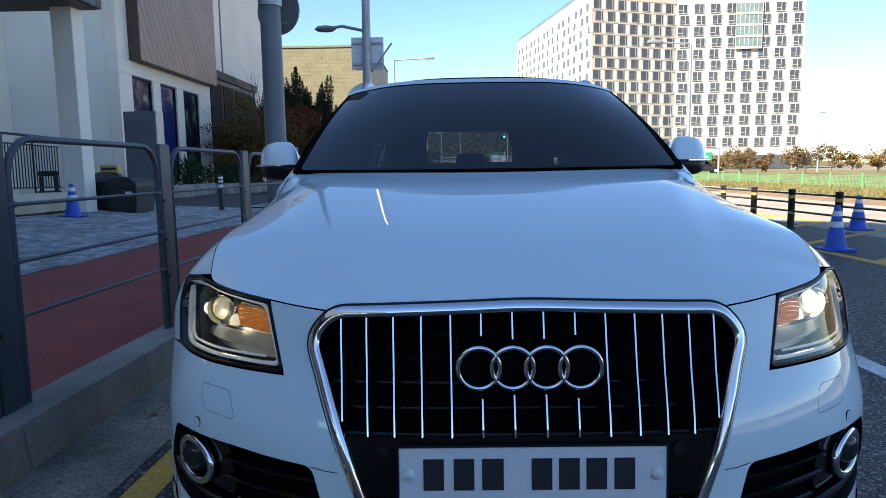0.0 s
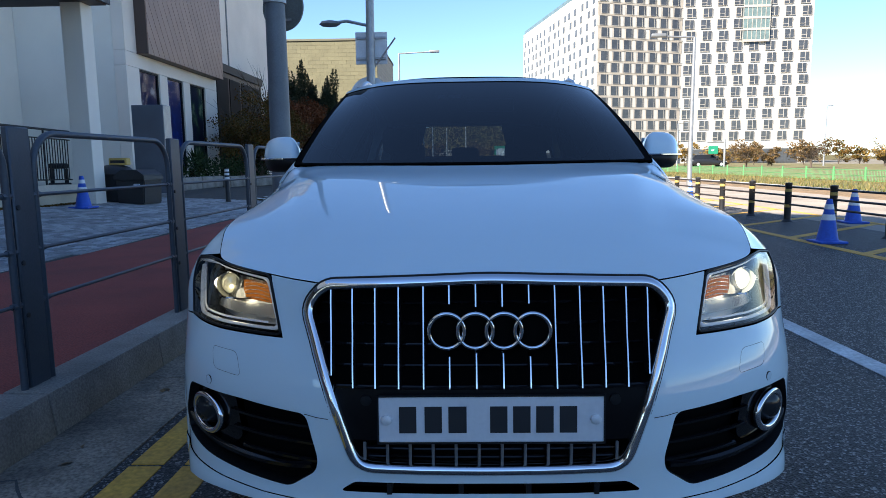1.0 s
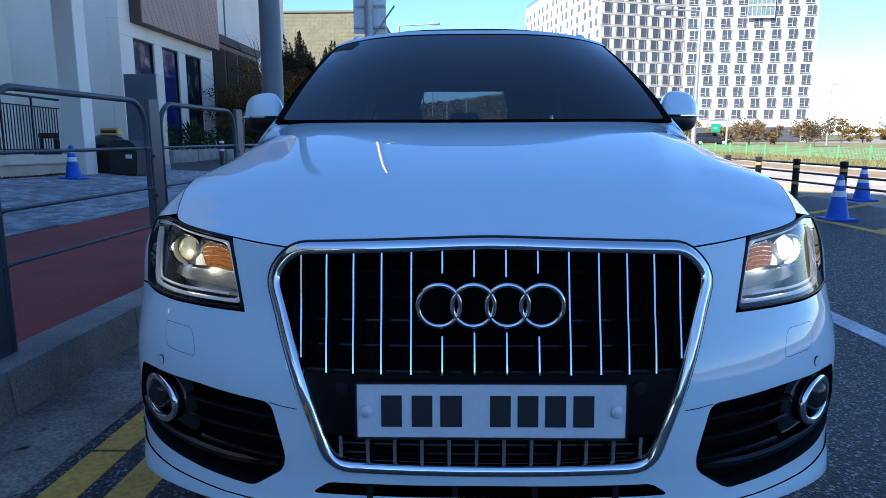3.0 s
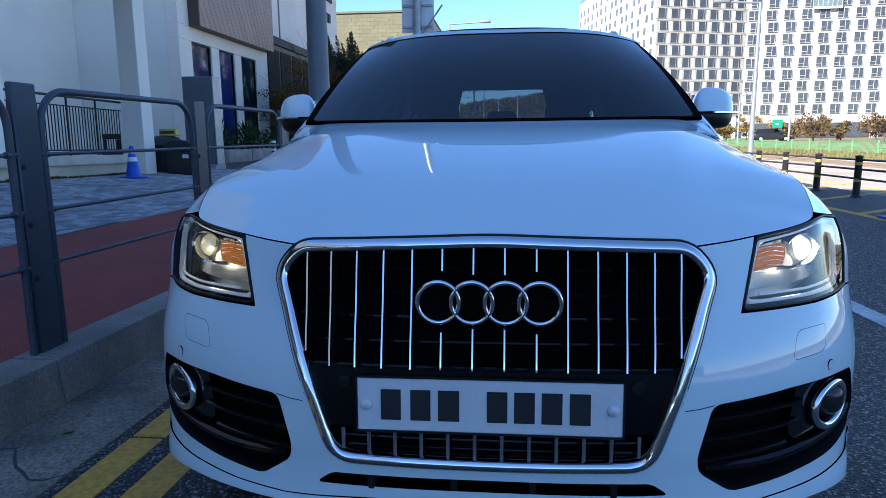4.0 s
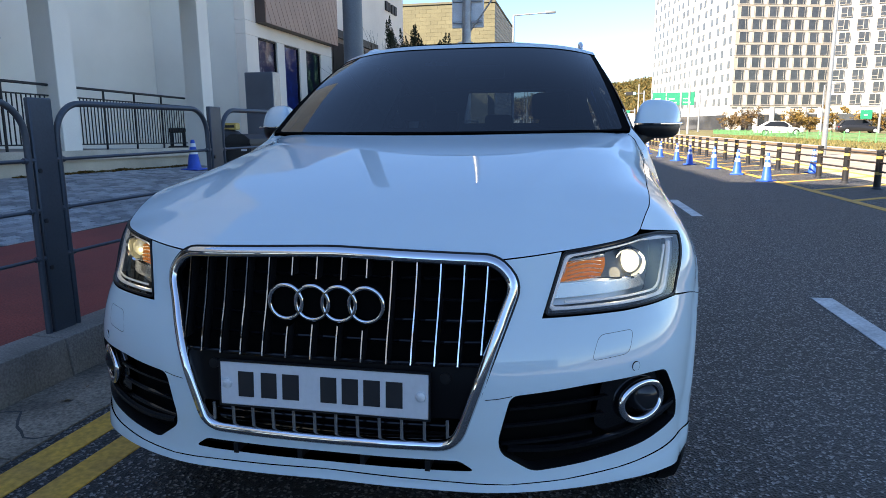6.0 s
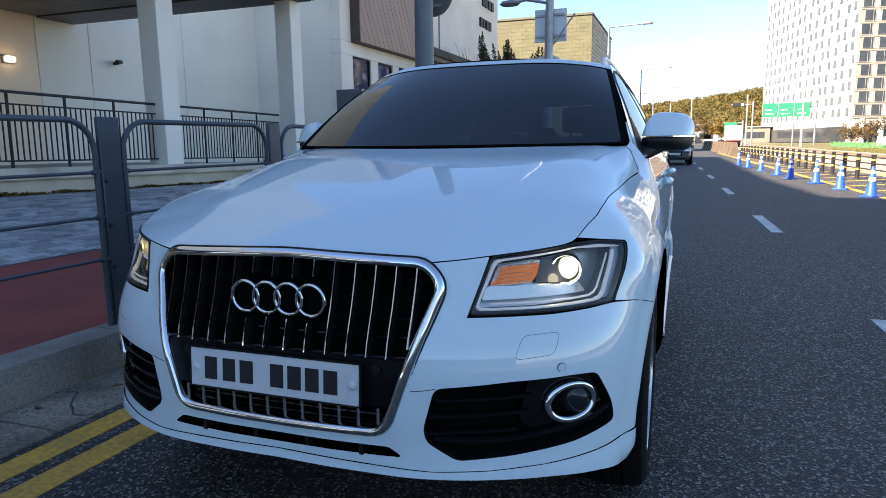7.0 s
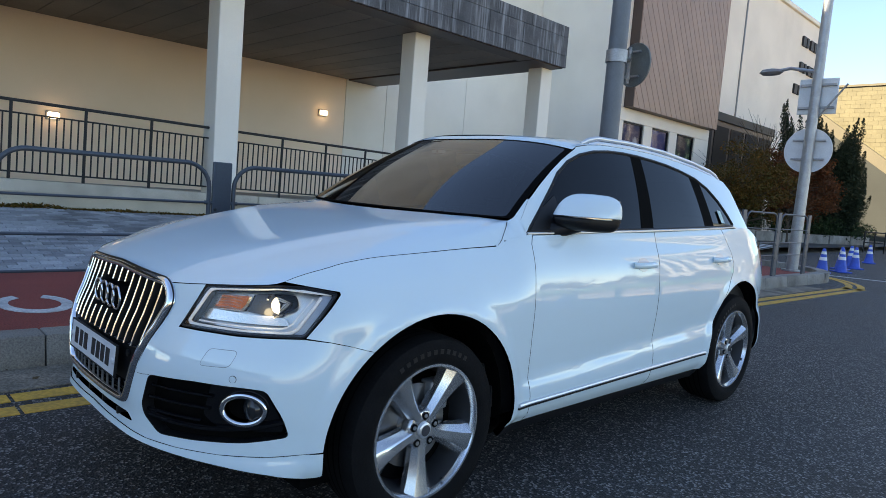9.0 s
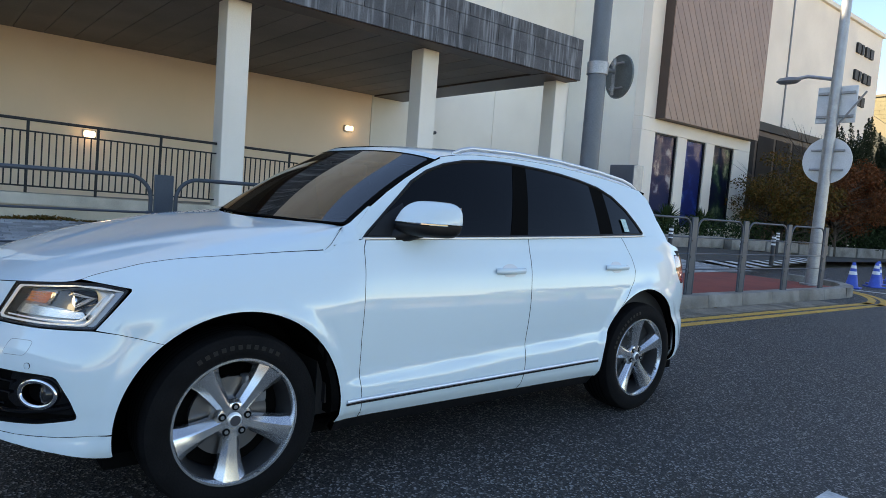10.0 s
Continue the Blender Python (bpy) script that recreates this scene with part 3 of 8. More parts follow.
for k, (y0, y1) in enumerate(((21.3, 22.85), (23.5, 24.95), (25.6, 27.25))):
    win = thing("window_shop", "tall shop window with a dark coloured poster behind the glass", "window", kind="structure")
    slab("poster", POSTERS[k], -10.99, -10.94, y0, y1, 1.0, 4.45, win, 0.0)
    slab("frame", RAILBLACK, -10.93, -10.86, y0, y0 + 0.06, 1.0, 4.45, win, 0.004)
    slab("frame", RAILBLACK, -10.93, -10.86, y1 - 0.06, y1, 1.0, 4.45, win, 0.004)
    slab("frame", RAILBLACK, -10.93, -10.86, y0 + 0.06, y1 - 0.06, 4.39, 4.45, win, 0.004)
    b = bmesh.new()
    b.faces.new([b.verts.new((-10.9, y, z)) for y, z in ((y0 + 0.062, 1.0), (y1 - 0.062, 1.0), (y1 - 0.062, 4.388), (y0 + 0.062, 4.388))])
    part("pane", b, GLASS, win).visible_shadow = False

# white block further along
SHOPDARK = material("dark_matt_shutter", (0.022, 0.018, 0.016), 0.7, vary=0.2, scale=1.2, grain=20, bump=0.1, spec=0.2)
white = thing("cream_block", "cream rendered block with a dark low shop storey", "building", kind="structure")
slab("wall", CREAM, -30, -12.0, 28.62, 46.3, 0.0, 13.3, white, 0.02)
slab("roof_edge", PALE, -30.1, -11.85, 28.5, 46.45, 13.303, 13.55, white, 0.02)
slab("dark_storey", DARKBROWN, -12.0, -11.6, 28.65, 38.4, 0.0, 6.1, white, 0.02)
slab("dark_fascia", RAILBLACK, -11.6, -11.5, 28.7, 38.4, 5.75, 6.15, white, 0.01)
for y0 in steps(29.0, 36.5, 4):
    slab("shop_pane", SHOPDARK, -11.6, -11.57, y0, y0 + 1.6, 0.6, 5.5, white, 0.0)
slab("downpipe", LAMPGREY, -12.0, -11.94, 33.9, 34.0, 6.2, 13.2, white, 0.01)
for z, y0, n in ((11.68, 42.3, 4), (10.15, 42.3, 4), (8.76, 41.7, 4)):
    for k in range(n):
        y = y0 + 0.68 * k
        slab("letter_bar", RAILBLACK, -12.0, -11.88, y, y + (0.30 if k == 1 else 0.5), z, z + 0.56, white, 0.0)

# yellow block beyond the side street
YB = material("yellow_stone_panel", (0.150, 0.136, 0.078), 0.85, vary=0.10, scale=0.7, grain=9, bump=0.4, rand=0.07)
YBI = material("yellow_stone_rest", (0.147, 0.134, 0.078), 0.85, vary=0.14, scale=0.7, grain=20, bump=0.2)
YSMOOTH = material("olive_render", (0.13, 0.117, 0.078), 0.85, vary=0.08, scale=0.4, grain=30, bump=0.2)
yellow = thing("yellow_block", "windowless yellow block clad in stone panels", "building", kind="structure")
slab("core", YSMOOTH, -34, -7.15, 60.1, 76, 0.0, 12.2, yellow, 0.03)
slab("base_wall", YSMOOTH, -34, -7.05, 59.95, 60.1, 0.0, 2.6, yellow, 0.03)
slab("parapet", YSMOOTH, -34.1, -7.0, 59.9, 76.1, 12.2, 12.4, yellow, 0.02)
RAMP = (3.1, 4.1, 0.745)   # heights of the ramp wall and its coping at the corner, and their slope
rest_v, rest_f = [], []


def rest_block(x0, x1, y0, y1, z0, z1):
    """One more stone of the joined rest."""
    k = len(rest_v)
    rest_v.extend((x, y, z) for x in (x0, x1) for y in (y0, y1) for z in (z0, z1))
    rest_f.extend(tuple(k + i for i in q) for q in ((0, 1, 3, 2), (4, 6, 7, 5), (0, 4, 5, 1), (2, 3, 7, 6), (0, 2, 6, 4), (1, 5, 7, 3)))


b0 = bmesh.new()
box(b0, 0, 0.696, 0, 0.1, 0, 0.337, 0.008)
pm = cleaned(b0, "stone_panel")
pm.materials.append(YB)
rng = random.Random(5)
for r in range(28):
    for c in range(38):
        x, z = -7.77 - 0.7 * c - (0.35 if r % 2 else 0), 2.65 + 0.34 * r
        d = rng.uniform(0, 0.016)
        if c < 10:
            ob = new("stone_panel", pm)
            ob.parent = yellow
            ob.matrix_world = pose(x, 60.0 - d, z)
        else:
            rest_block(x, x + 0.692, 60.0 - d, 60.1, z, z + 0.332)
    if r % 2:
        rest_block(-7.42, -7.08, 60.0, 60.1, 2.65 + 0.34 * r, 2.982 + 0.34 * r)
me = bpy.data.meshes.new("stone_panel_rest")
me.from_pydata(rest_v, [], rest_f)
tagged(part("stone_panel_rest", me, YBI, yellow), kind="stuff")
SIDEBOARD = material("pale_grey_board", (0.40, 0.375, 0.32), 0.8, vary=0.08, scale=0.5, grain=12, bump=0.2, rand=0.06)
for r in range(34):
    b = bmesh.new()
    box(b, -7.15, -7.05, 60.1, 75.9, 0.3 + 0.35 * r, 0.615 + 0.35 * r, 0.02)
    part("side_board", b, SIDEBOARD, yellow)
ramp = thing("ramp_wall", "sloping grey ramp wall with a smooth coping against the yellow block", "wall", kind="structure")
part("ramp_side", prism(bmesh.new(), [(-24, 0), (-7.6, 0), (-7.6, RAMP[0]), (-24, RAMP[0] + 16.4 * RAMP[2])], 59.3, 59.94, "xz"), material("grey_green_render", (0.034, 0.039, 0.034), 0.9, vary=0.1, scale=0.6, grain=20, bump=0.2), ramp)
part("ramp_coping", prism(bmesh.new(), [(-24, RAMP[0] + 16.4 * RAMP[2] + 0.004), (-7.6, RAMP[0] + 0.004), (-7.6, RAMP[1]), (-24, RAMP[1] + 16.4 * RAMP[2])], 59.25, 59.95, "xz"), YSMOOTH, ramp)

# ---- street furniture ----


FENCE_Y = [-4.58, -3.08, -1.58, -0.08, 1.42, 2.93, 4.43, 5.93, 7.43, 8.93, 10.43, 11.93, 13.43]


def fence_post(parent):
    b = bmesh.new()
    box(b, -0.016, 0.016, -0.07, 0.07, -0.01, 1.165, 0.006)
    part("post", b, FENCE, parent)
    for z in (0.865, 0.62, 0.385):
        m = pose(0.016, -0.05, z - 0.05, 0, 90, 0)
        part("bolt", lathe(bmesh.new(), [(0.012, 0), (0.012, 0.006), (0, 0.009)], 8, m), BLACKPLASTIC, parent)


def kerb_fence_bay(length=1.5):
    """A bent top tube with three bars, and the flat post at its end."""
    bay = thing("street_fence", "grey painted steel pedestrian fence bay with rounded corners", "fence", group="kerb fence bays")
    e, r, top = 0.093, 0.17, 1.145
    pts = [(0, e, 0.0), (0, e, top - r)]
    pts += [(0, e + r - r * math.cos(a), top - r + r * math.sin(a)) for a in steps(0.25, math.pi / 2, 8)]
    pts += [(0, length - p[1], p[2]) for p in pts[::-1]]
    part("top_tube", tube(bmesh.new(), pts, 0.0160, 12), FENCE, bay)
    for z in (0.865, 0.62, 0.385):
        part("bar", tube(bmesh.new(), [(0, e, z), (0, length - e, z)], 0.009, 8), FENCE, bay)
        for y in (e, length - e):
            part("joint", tube(bmesh.new(), [(0, y - 0.03, z), (0, y + 0.03, z)], 0.0145, 8), FENCE, bay)
    fence_post(bay)
    return bay


bay = kerb_fence_bay()
turn = -math.degrees(math.atan(KERB_SLOPE))
bay.matrix_world = pose(kerb_x(FENCE_Y[0]) - 0.165, FENCE_Y[0], 0.195, 0, 0, turn)
for y0, y1 in zip(FENCE_Y[1:], FENCE_Y[2:]):
    ob = copy_thing(bay, pose(kerb_x(y0) - 0.165, y0, 0.195, 0, 0, turn))
    ob.scale = (1, (y1 - y0) / 1.5, 1)
endpost = thing("fence_end_post", "flat grey end post of the street fence", "fence post")
fence_post(endpost)
endpost.matrix_world = pose(kerb_x(13.43) - 0.165, 13.43, 0.195, 0, 0, turn)

# sign pole with the back of a round sign
mast = thing("sign_mast", "thick dark grey steel mast with the back of a round sign", "sign pole", pose(-2.3, 7.0, 0.19))
part("pole", tube(bmesh.new(), [(0, 0, 0), (0, 0, 3.0), (0, 0, 5.0)], [0.135, 0.122, 0.117], 20), POLEGREY, mast)
part("foot_plate", tube(bmesh.new(), [(0, 0, 0), (0, 0, 0.03)], 0.24, 20), POLEGREY, mast)
part("clamp", tube(bmesh.new(), [(0, 0, 2.97), (0, 0, 3.13)], 0.142, 20), GALV, mast, "galvanised clamp")
sign_c, sign_n, sign_t = Vector((-0.03, 0.52, 3.04)), Vector((-0.292, -0.956, 0)), Vector((0.956, -0.292, 0))
SIGNDARK = material("dark_sign_back", (0.17, 0.19, 0.185), 0.5, metal=0.2, vary=0.15, scale=5, grain=60, bump=0.08)
stay_at = sign_c + sign_n * 0.075 - sign_t * 0.03
part("bracket", tube(bmesh.new(), [Vector((0.06, 0.10, 3.05)), stay_at + Vector((0, 0, 0.06))], 0.03, 8), GALV, mast)
part("stay", tube(bmesh.new(), [stay_at - Vector((0, 0, 0.26)), stay_at + Vector((0, 0, 0.24))], 0.024, 8), GALV, mast)
for dz in (-0.17, 0.17):
    b = bmesh.new()
    tube(b, [stay_at + Vector((0, 0, dz)) - sign_t * 0.07, stay_at + Vector((0, 0, dz)) + sign_t * 0.17 - sign_n * 0.04], 0.016, 6)
    tube(b, [stay_at + Vector((0, 0, dz - 0.03)), stay_at + Vector((0, 0, dz + 0.03))], 0.034, 10)
    part("stay_clamp", b, GALV, mast)
disc_b = tube(bmesh.new(), [sign_c, sign_c - sign_n * 0.02], 0.30, 36)
tube(disc_b, [sign_c + 0.297 * (sign_t * math.cos(a) + Vector((0, 0, math.sin(a)))) + sign_n * 0.004 for a in [2 * math.pi * k / 40 for k in range(40)]], 0.008, 6, True)
part("sign_disc", disc_b, SIGNDARK, mast, "dark grey back of a round sign")

# lamp pole with signs
lp = thing("street_lamp", "grey lamp pole with two sign backs", "street lamp", pose(-2.0, 13.9, 0.19))
part("pole", tube(bmesh.new(), [(0, 0, 0), (0.03, 0.05, 4.2), (0.06, 0.1, 9.0)], [0.115, 0.095, 0.075], 16), GALV, lp)
part("foot_plate", tube(bmesh.new(), [(0, 0, 0), (0, 0, 0.03)], 0.2, 16), GALV, lp)
part("arm", tube(bmesh.new(), [(0, 0.05, 4.08), (-0.5, 0, 4.18), (-0.72, 0, 4.15)], 0.035, 8), GALV, lp)
b = bmesh.new()
lathe(b, [(0.0, -0.07), (0.09, -0.05), (0.13, 0.0), (0.1, 0.06), (0.0, 0.09)], 16)
for v in b.verts:
    v.co.x = v.co.x * 1.9 - 0.88
    v.co.z += 4.12
part("lamp_head", b, LAMPGREY, lp, "dark lamp head")
part("sign_panel", box(bmesh.new(), -0.33, 0.40, 0.14, 0.17, 3.24, 3.96, 0.01), SIGNBACK, lp, "pale back of a square sign")
for z in (3.34, 3.80):
    part("sign_rail", box(bmesh.new(), -0.30, 0.37, 0.10, 0.14, z, z + 0.05, 0.004), GALV, lp)
part("strut", tube(bmesh.new(), [(0.1, 0.05, 3.15), (0.60, 0.0, 3.80)], 0.02, 8), GALV, lp)
part("round_sign", tube(bmesh.new(), [(-0.02, 0.13, 2.5), (-0.02, 0.15, 2.5)], 0.46, 36), SIGNBACK, lp, "pale back of a round sign")
for z in (2.3, 2.68):
    part("sign_rail", box(bmesh.new(), -0.32, 0.30, 0.085, 0.13, z, z + 0.04, 0.004), GALV, lp)

# traffic cones


def cone_thing():
    c = thing("traffic_cone", "blue plastic traffic cone with white bands", "traffic cone", group="blue traffic cones")
    b = bmesh.new()
    box(b, -0.19, 0.19, -0.19, 0.19, 0.0, 0.035, 0.012, 2)
    part("base", b, CONEBLUE, c)
    part("cone", lathe(bmesh.new(), [(0.15, 0.03), (0.135, 0.06), (0.036, 0.60), (0.03, 0.61), (0.0, 0.61)], 24), CONEBLUE, c)
    for z0, z1 in ((0.32, 0.40), (0.47, 0.54)):
        r = lambda z: 0.135 - 0.099 * (z - 0.06) / 0.54 + 0.003
        part("band", lathe(bmesh.new(), [(r(z0), z0), (r(z1), z1)], 24, cap=False), REFLECT, c, "white reflective band")
    return c


cone = cone_thing()
cone.matrix_world = pose(5.1, 7.69, 0)
CONES = [(7.09, 10.43, 0), (4.56, 13.82, 0), (4.42, 15.9, 0), (4.3, 18.16, 0), (3.97, 20.13, 0), (6.32, 16.5, 0), (3.9, 22.4, 0), (3.7, 25.3, 0), (3.5, 28.2, 0), (3.35, 31, 0), (-2.3, 17.0, 0), (-2.2, 18.2, 0), (-2.5, 19.3, 0), (-2.41, 20.3, 0), (-2.75, 21.2, 0), (-2.96, 24.2, 0), (-2.4, 26.2, 0), (-7.1, 10.8, pave_z(-7.1, 10.8))]
for i, (x, y, z) in enumerate(CONES):
    ob = copy_thing(cone, pose(x, y, z, 0, 0, 37 * i % 90))
    if x > 3 and y > 12:
        ob.scale = (0.78, 0.78, 1.0)   # a slimmer make

# black delineator posts with rails along the hatched strip


def median_bay():
    bay = thing("median_fence", "black median post with yellow bands and three dark rails", "guard rail", group="median posts")
    part("post", lathe(bmesh.new(), [(0.10, 0.0), (0.085, 0.02), (0.060, 0.05), (0.056, 0.74), (0.062, 0.75), (0.062, 0.80), (0.0, 0.81)], 14), BLACKPLASTIC, bay)
    for z in (0.30, 0.62):
        part("band", lathe(bmesh.new(), [(0.0595, z), (0.0595, z + 0.06)], 14, cap=False), MEDYELLOW, bay, "yellow reflective band")
    for z in (0.36, 0.54, 0.72):
        part("rail", tube(bmesh.new(), [(0, 0, z), (0, 1.36, z)], 0.020, 8), MEDRAIL, bay)
    return bay


MEDYELLOW = material("yellow_band", (0.55, 0.38, 0.10), 0.5, vary=0.1, scale=6, grain=50, bump=0.05)
MEDRAIL = material("dark_brown_rail", (0.04, 0.03, 0.026), 0.5, vary=0.12, scale=6, grain=50, bump=0.05)
med = median_bay()


def median_x(y):
    return 6.55 - 0.042 * y if y < 26 else 5.46 - 0.028 * (y - 26)


med.matrix_world = pose(median_x(4.0), 4.0, 0, 0, 0, 2.3)
med.scale = (1, 1, 0.9)
for i in range(1, 34):
    y = 4.0 + 1.36 * i
    copy_thing(med, pose(median_x(y), y, 0, 0, 0, 2.3 if y < 26 else 1.6)).scale = (1, 1, 0.9)

# low dark railing at the mouth of the side street
srail = thing("corner_railing", "low black steel railing at the corner of the side street", "railing", pose(-5.3, 33.4, 0, 0, 0, -42))
for z in (0.45, 0.92):
    part("rail", tube(bmesh.new(), [(0, 0, z), (0, 2.9, z)], 0.025, 8), RAILBLACK, srail)
for k in range(7):
    part("post", tube(bmesh.new(), [(0, 0.48 * k, 0), (0, 0.48 * k, 0.98)], 0.032, 8), RAILBLACK, srail)

# bollards on the pavement


def bollard():
    t = thing("bollard", "black bollard with white bands on the pavement", "bollard", group="pavement bollards")
    part("post", lathe(bmesh.new(), [(0.08, 0), (0.06, 0.02), (0.055, 0.8), (0.04, 0.83), (0.0, 0.84)], 14), BLACKPLASTIC, t)
    for z in (0.56, 0.66, 0.75):
        part("band", lathe(bmesh.new(), [(0.059, z), (0.059, z + 0.05)], 14, cap=False), REFLECT, t, "white band")
    return t


bol = bollard()
bol.matrix_world = pose(-4.15, 15.3, 0.19)
for x, y in ((-6.6, 22.7), (-5.7, 14.7), (-4.9, 18.6)):
    copy_thing(bol, pose(x, y, pave_z(x, y)))

# grit bin
gbin = thing("grit_bin", "black plastic grit bin with a sloping lid", "bin", pose(-6.98, 12.8, pave_z(-6.98, 12.8), 0, 0, -12))
gbin.scale = (0.62, 0.8, 1.0)
b = bmesh.new()
prism(b, [(-0.52, 0.0), (0.52, 0.0), (0.58, 0.52), (-0.58, 0.52)], -0.38, 0.38, "xz")
bmesh.ops.bevel(b, geom=list(b.edges), offset=0.03, segments=2, affect="EDGES")
part("body", b, BLACKPLASTIC, gbin)
b = bmesh.new()
prism(b, [(-0.62, 0.52), (0.62, 0.52), (0.6, 0.62), (0.3, 0.74), (-0.3, 0.74), (-0.6, 0.62)], -0.42, 0.42, "xz")
bmesh.ops.bevel(b, geom=list(b.edges), offset=0.02, segments=2, affect="EDGES")
part("lid", b, BLACKPLASTIC, gbin)
part("label_plate", box(bmesh.new(), 0.2, 0.42, -0.425, -0.39, 0.36, 0.44), REFLECT, gbin, "small white label")
tub = thing("rubbish_tub", "round black plastic tub with a domed lid beside the grit bin", "bin", pose(-7.62, 13.05, pave_z(-7.62, 13.05)))
part("body", lathe(bmesh.new(), [(0.28, 0.0), (0.31, 0.02), (0.36, 0.55), (0.37, 0.58), (0.35, 0.60)], 28), BLACKPLASTIC, tub)
part("lid", lathe(bmesh.new(), [(0.42, 0.58), (0.43, 0.61), (0.40, 0.66), (0.30, 0.76), (0.16, 0.81), (0.0, 0.82)], 28), BLACKPLASTIC, tub)
ybox = thing("yellow_box", "small yellow and black box on the tub lid", "box", pose(-7.5, 13.05, pave_z(-7.62, 13.05) + 0.80))
part("body", box(bmesh.new(), -0.2, 0.2, -0.1, 0.1, 0, 0.16, 0.015), MEDYELLOW, ybox)
part("stripe", box(bmesh.new(), -0.16, 0.16, -0.103, -0.1, 0.05, 0.11), BLACKPLASTIC, ybox)

# black rack at the end of the railing
rack = thing("parking_rack", "small black U-shaped steel rack behind the railing end", "rack", pose(-8.65, 12.67, pave_z(-8.65, 12.67), 0, 0, 32))
rack_h = 1.25 - pave_z(-8.65, 12.67)
for x in (-0.135, 0.135):
    part("leg", box(bmesh.new(), x - 0.04, x + 0.04, -0.07, 0.07, 0.0, rack_h - 0.12, 0.012, 2), RAILBLACK, rack)
part("top_bar", box(bmesh.new(), -0.185, 0.185, -0.08, 0.08, rack_h - 0.118, rack_h, 0.03, 2), RAILBLACK, rack)
part("foot", box(bmesh.new(), -0.22, 0.22, -0.12, 0.12, 0.0, rack_h - 0.42, 0.02, 2), BLACKPLASTIC, rack)

# utility cabinet
CABINET = material("dark_blue_grey_steel", (0.115, 0.135, 0.165), 0.45, vary=0.1, scale=2, grain=40, bump=0.05)
cab = thing("utility_cabinet", "tall dark grey steel utility cabinet on the pavement", "cabinet", pose(-7.97, 15.75, 0.30))
part("plinth", box(bmesh.new(), -0.42, 0.42, -0.3, 0.3, 0, 0.15, 0.01), CONCRETE, cab)
part("body", box(bmesh.new(), -0.4, 0.4, -0.22, 0.22, 0.15, 2.42, 0.012), CABINET, cab)
part("side_panel", box(bmesh.new(), 0.402, 0.43, -0.22, 0.22, 0.15, 2.42, 0.008), GALV, cab, "paler steel side")

# ---- hotel ----
HOTELW = material("hotel_white_panel", (0.45, 0.435, 0.40), 0.8, vary=0.05, scale=0.2, grain=4, bump=0.05)
HOTELB = material("hotel_beige_panel", (0.37, 0.325, 0.27), 0.8, vary=0.08, scale=0.25, grain=4, bump=0.05)
HGLASS = material("hotel_window_glass", (0.055, 0.06, 0.068), 0.08, vary=0.2, scale=0.3, grain=2, bump=0)
HFRAME = material("hotel_window_frame", (0.36, 0.33, 0.29), 0.6, vary=0.1, scale=1, grain=8, bump=0)
HGREEN = material("hotel_green_glass", (0.13, 0.18, 0.175), 0.15, vary=0.15, scale=0.5, grain=3, bump=0)
hotel = thing("hotel", "tall white and beige hotel with rows of windows", "building")
H_TOP, FLOOR0, STOREY, ROWS_N = 38.2, 5.2, 2.42, 13
corner_l, corner_c, bend, corner_r = Vector((20.9, 201)), Vector((30.4, 142.2)), Vector((50.2, 148.6)), Vector((78.0, 147.0))
b = bmesh.new()
prism(b, [tuple(p) for p in (corner_c, bend, corner_r, corner_r + Vector((2, 18)), bend + Vector((0, 22)), corner_l + Vector((18, 5)), corner_l)], 0, H_TOP, "xy")
part("main_wall", b, HOTELW, hotel)
b = bmesh.new()
d = (bend - corner_c).normalized()
nrm = Vector((d.y, -d.x))
p0, p1 = corner_c + nrm * 0.02, bend + nrm * 0.02
prism(b, [tuple(p0), tuple(p1), tuple(p1 + nrm * 0.12), tuple(p0 + nrm * 0.12)], 5, H_TOP - 0.6, "xy")
part("beige_front", b, HOTELB, hotel, "beige panelled front")


def window_mesh(w, h, split=True):
    out = []
    b = bmesh.new()
    box(b, -w / 2, w / 2, -0.03, 0.0, 0, h)
    out.append((cleaned(b, "pane"), HGLASS))
    b = bmesh.new()
    t = 0.08
    for a in ((-w / 2 - t, -w / 2, -t, h + t), (w / 2, w / 2 + t, -t, h + t), (-w / 2, w / 2, -t, 0), (-w / 2, w / 2, h, h + t)) + (((0.08, 0.18, 0, h), (-w / 2, 0.08, h * 0.3, h * 0.3 + 0.08)) if split else ((w * 0.28, w * 0.28 + 0.06, 0, h),)):
        box(b, a[0], a[1], -0.07, 0.0, a[2], a[3])
    out.append((cleaned(b, "window_frame"), HFRAME))
    for me, m in out:
        me.materials.append(m)
    return out


WIN = window_mesh(1.9, 1.82)
PLAINWIN = window_mesh(1.85, 1.9, False)


b = bmesh.new()
box(b, -0.34, 0.34, -0.05, 0.0, 0, 2.05, 0.01)
REVEAL = cleaned(b, "reveal_panel")
REVEAL.materials.append(HOTELW)


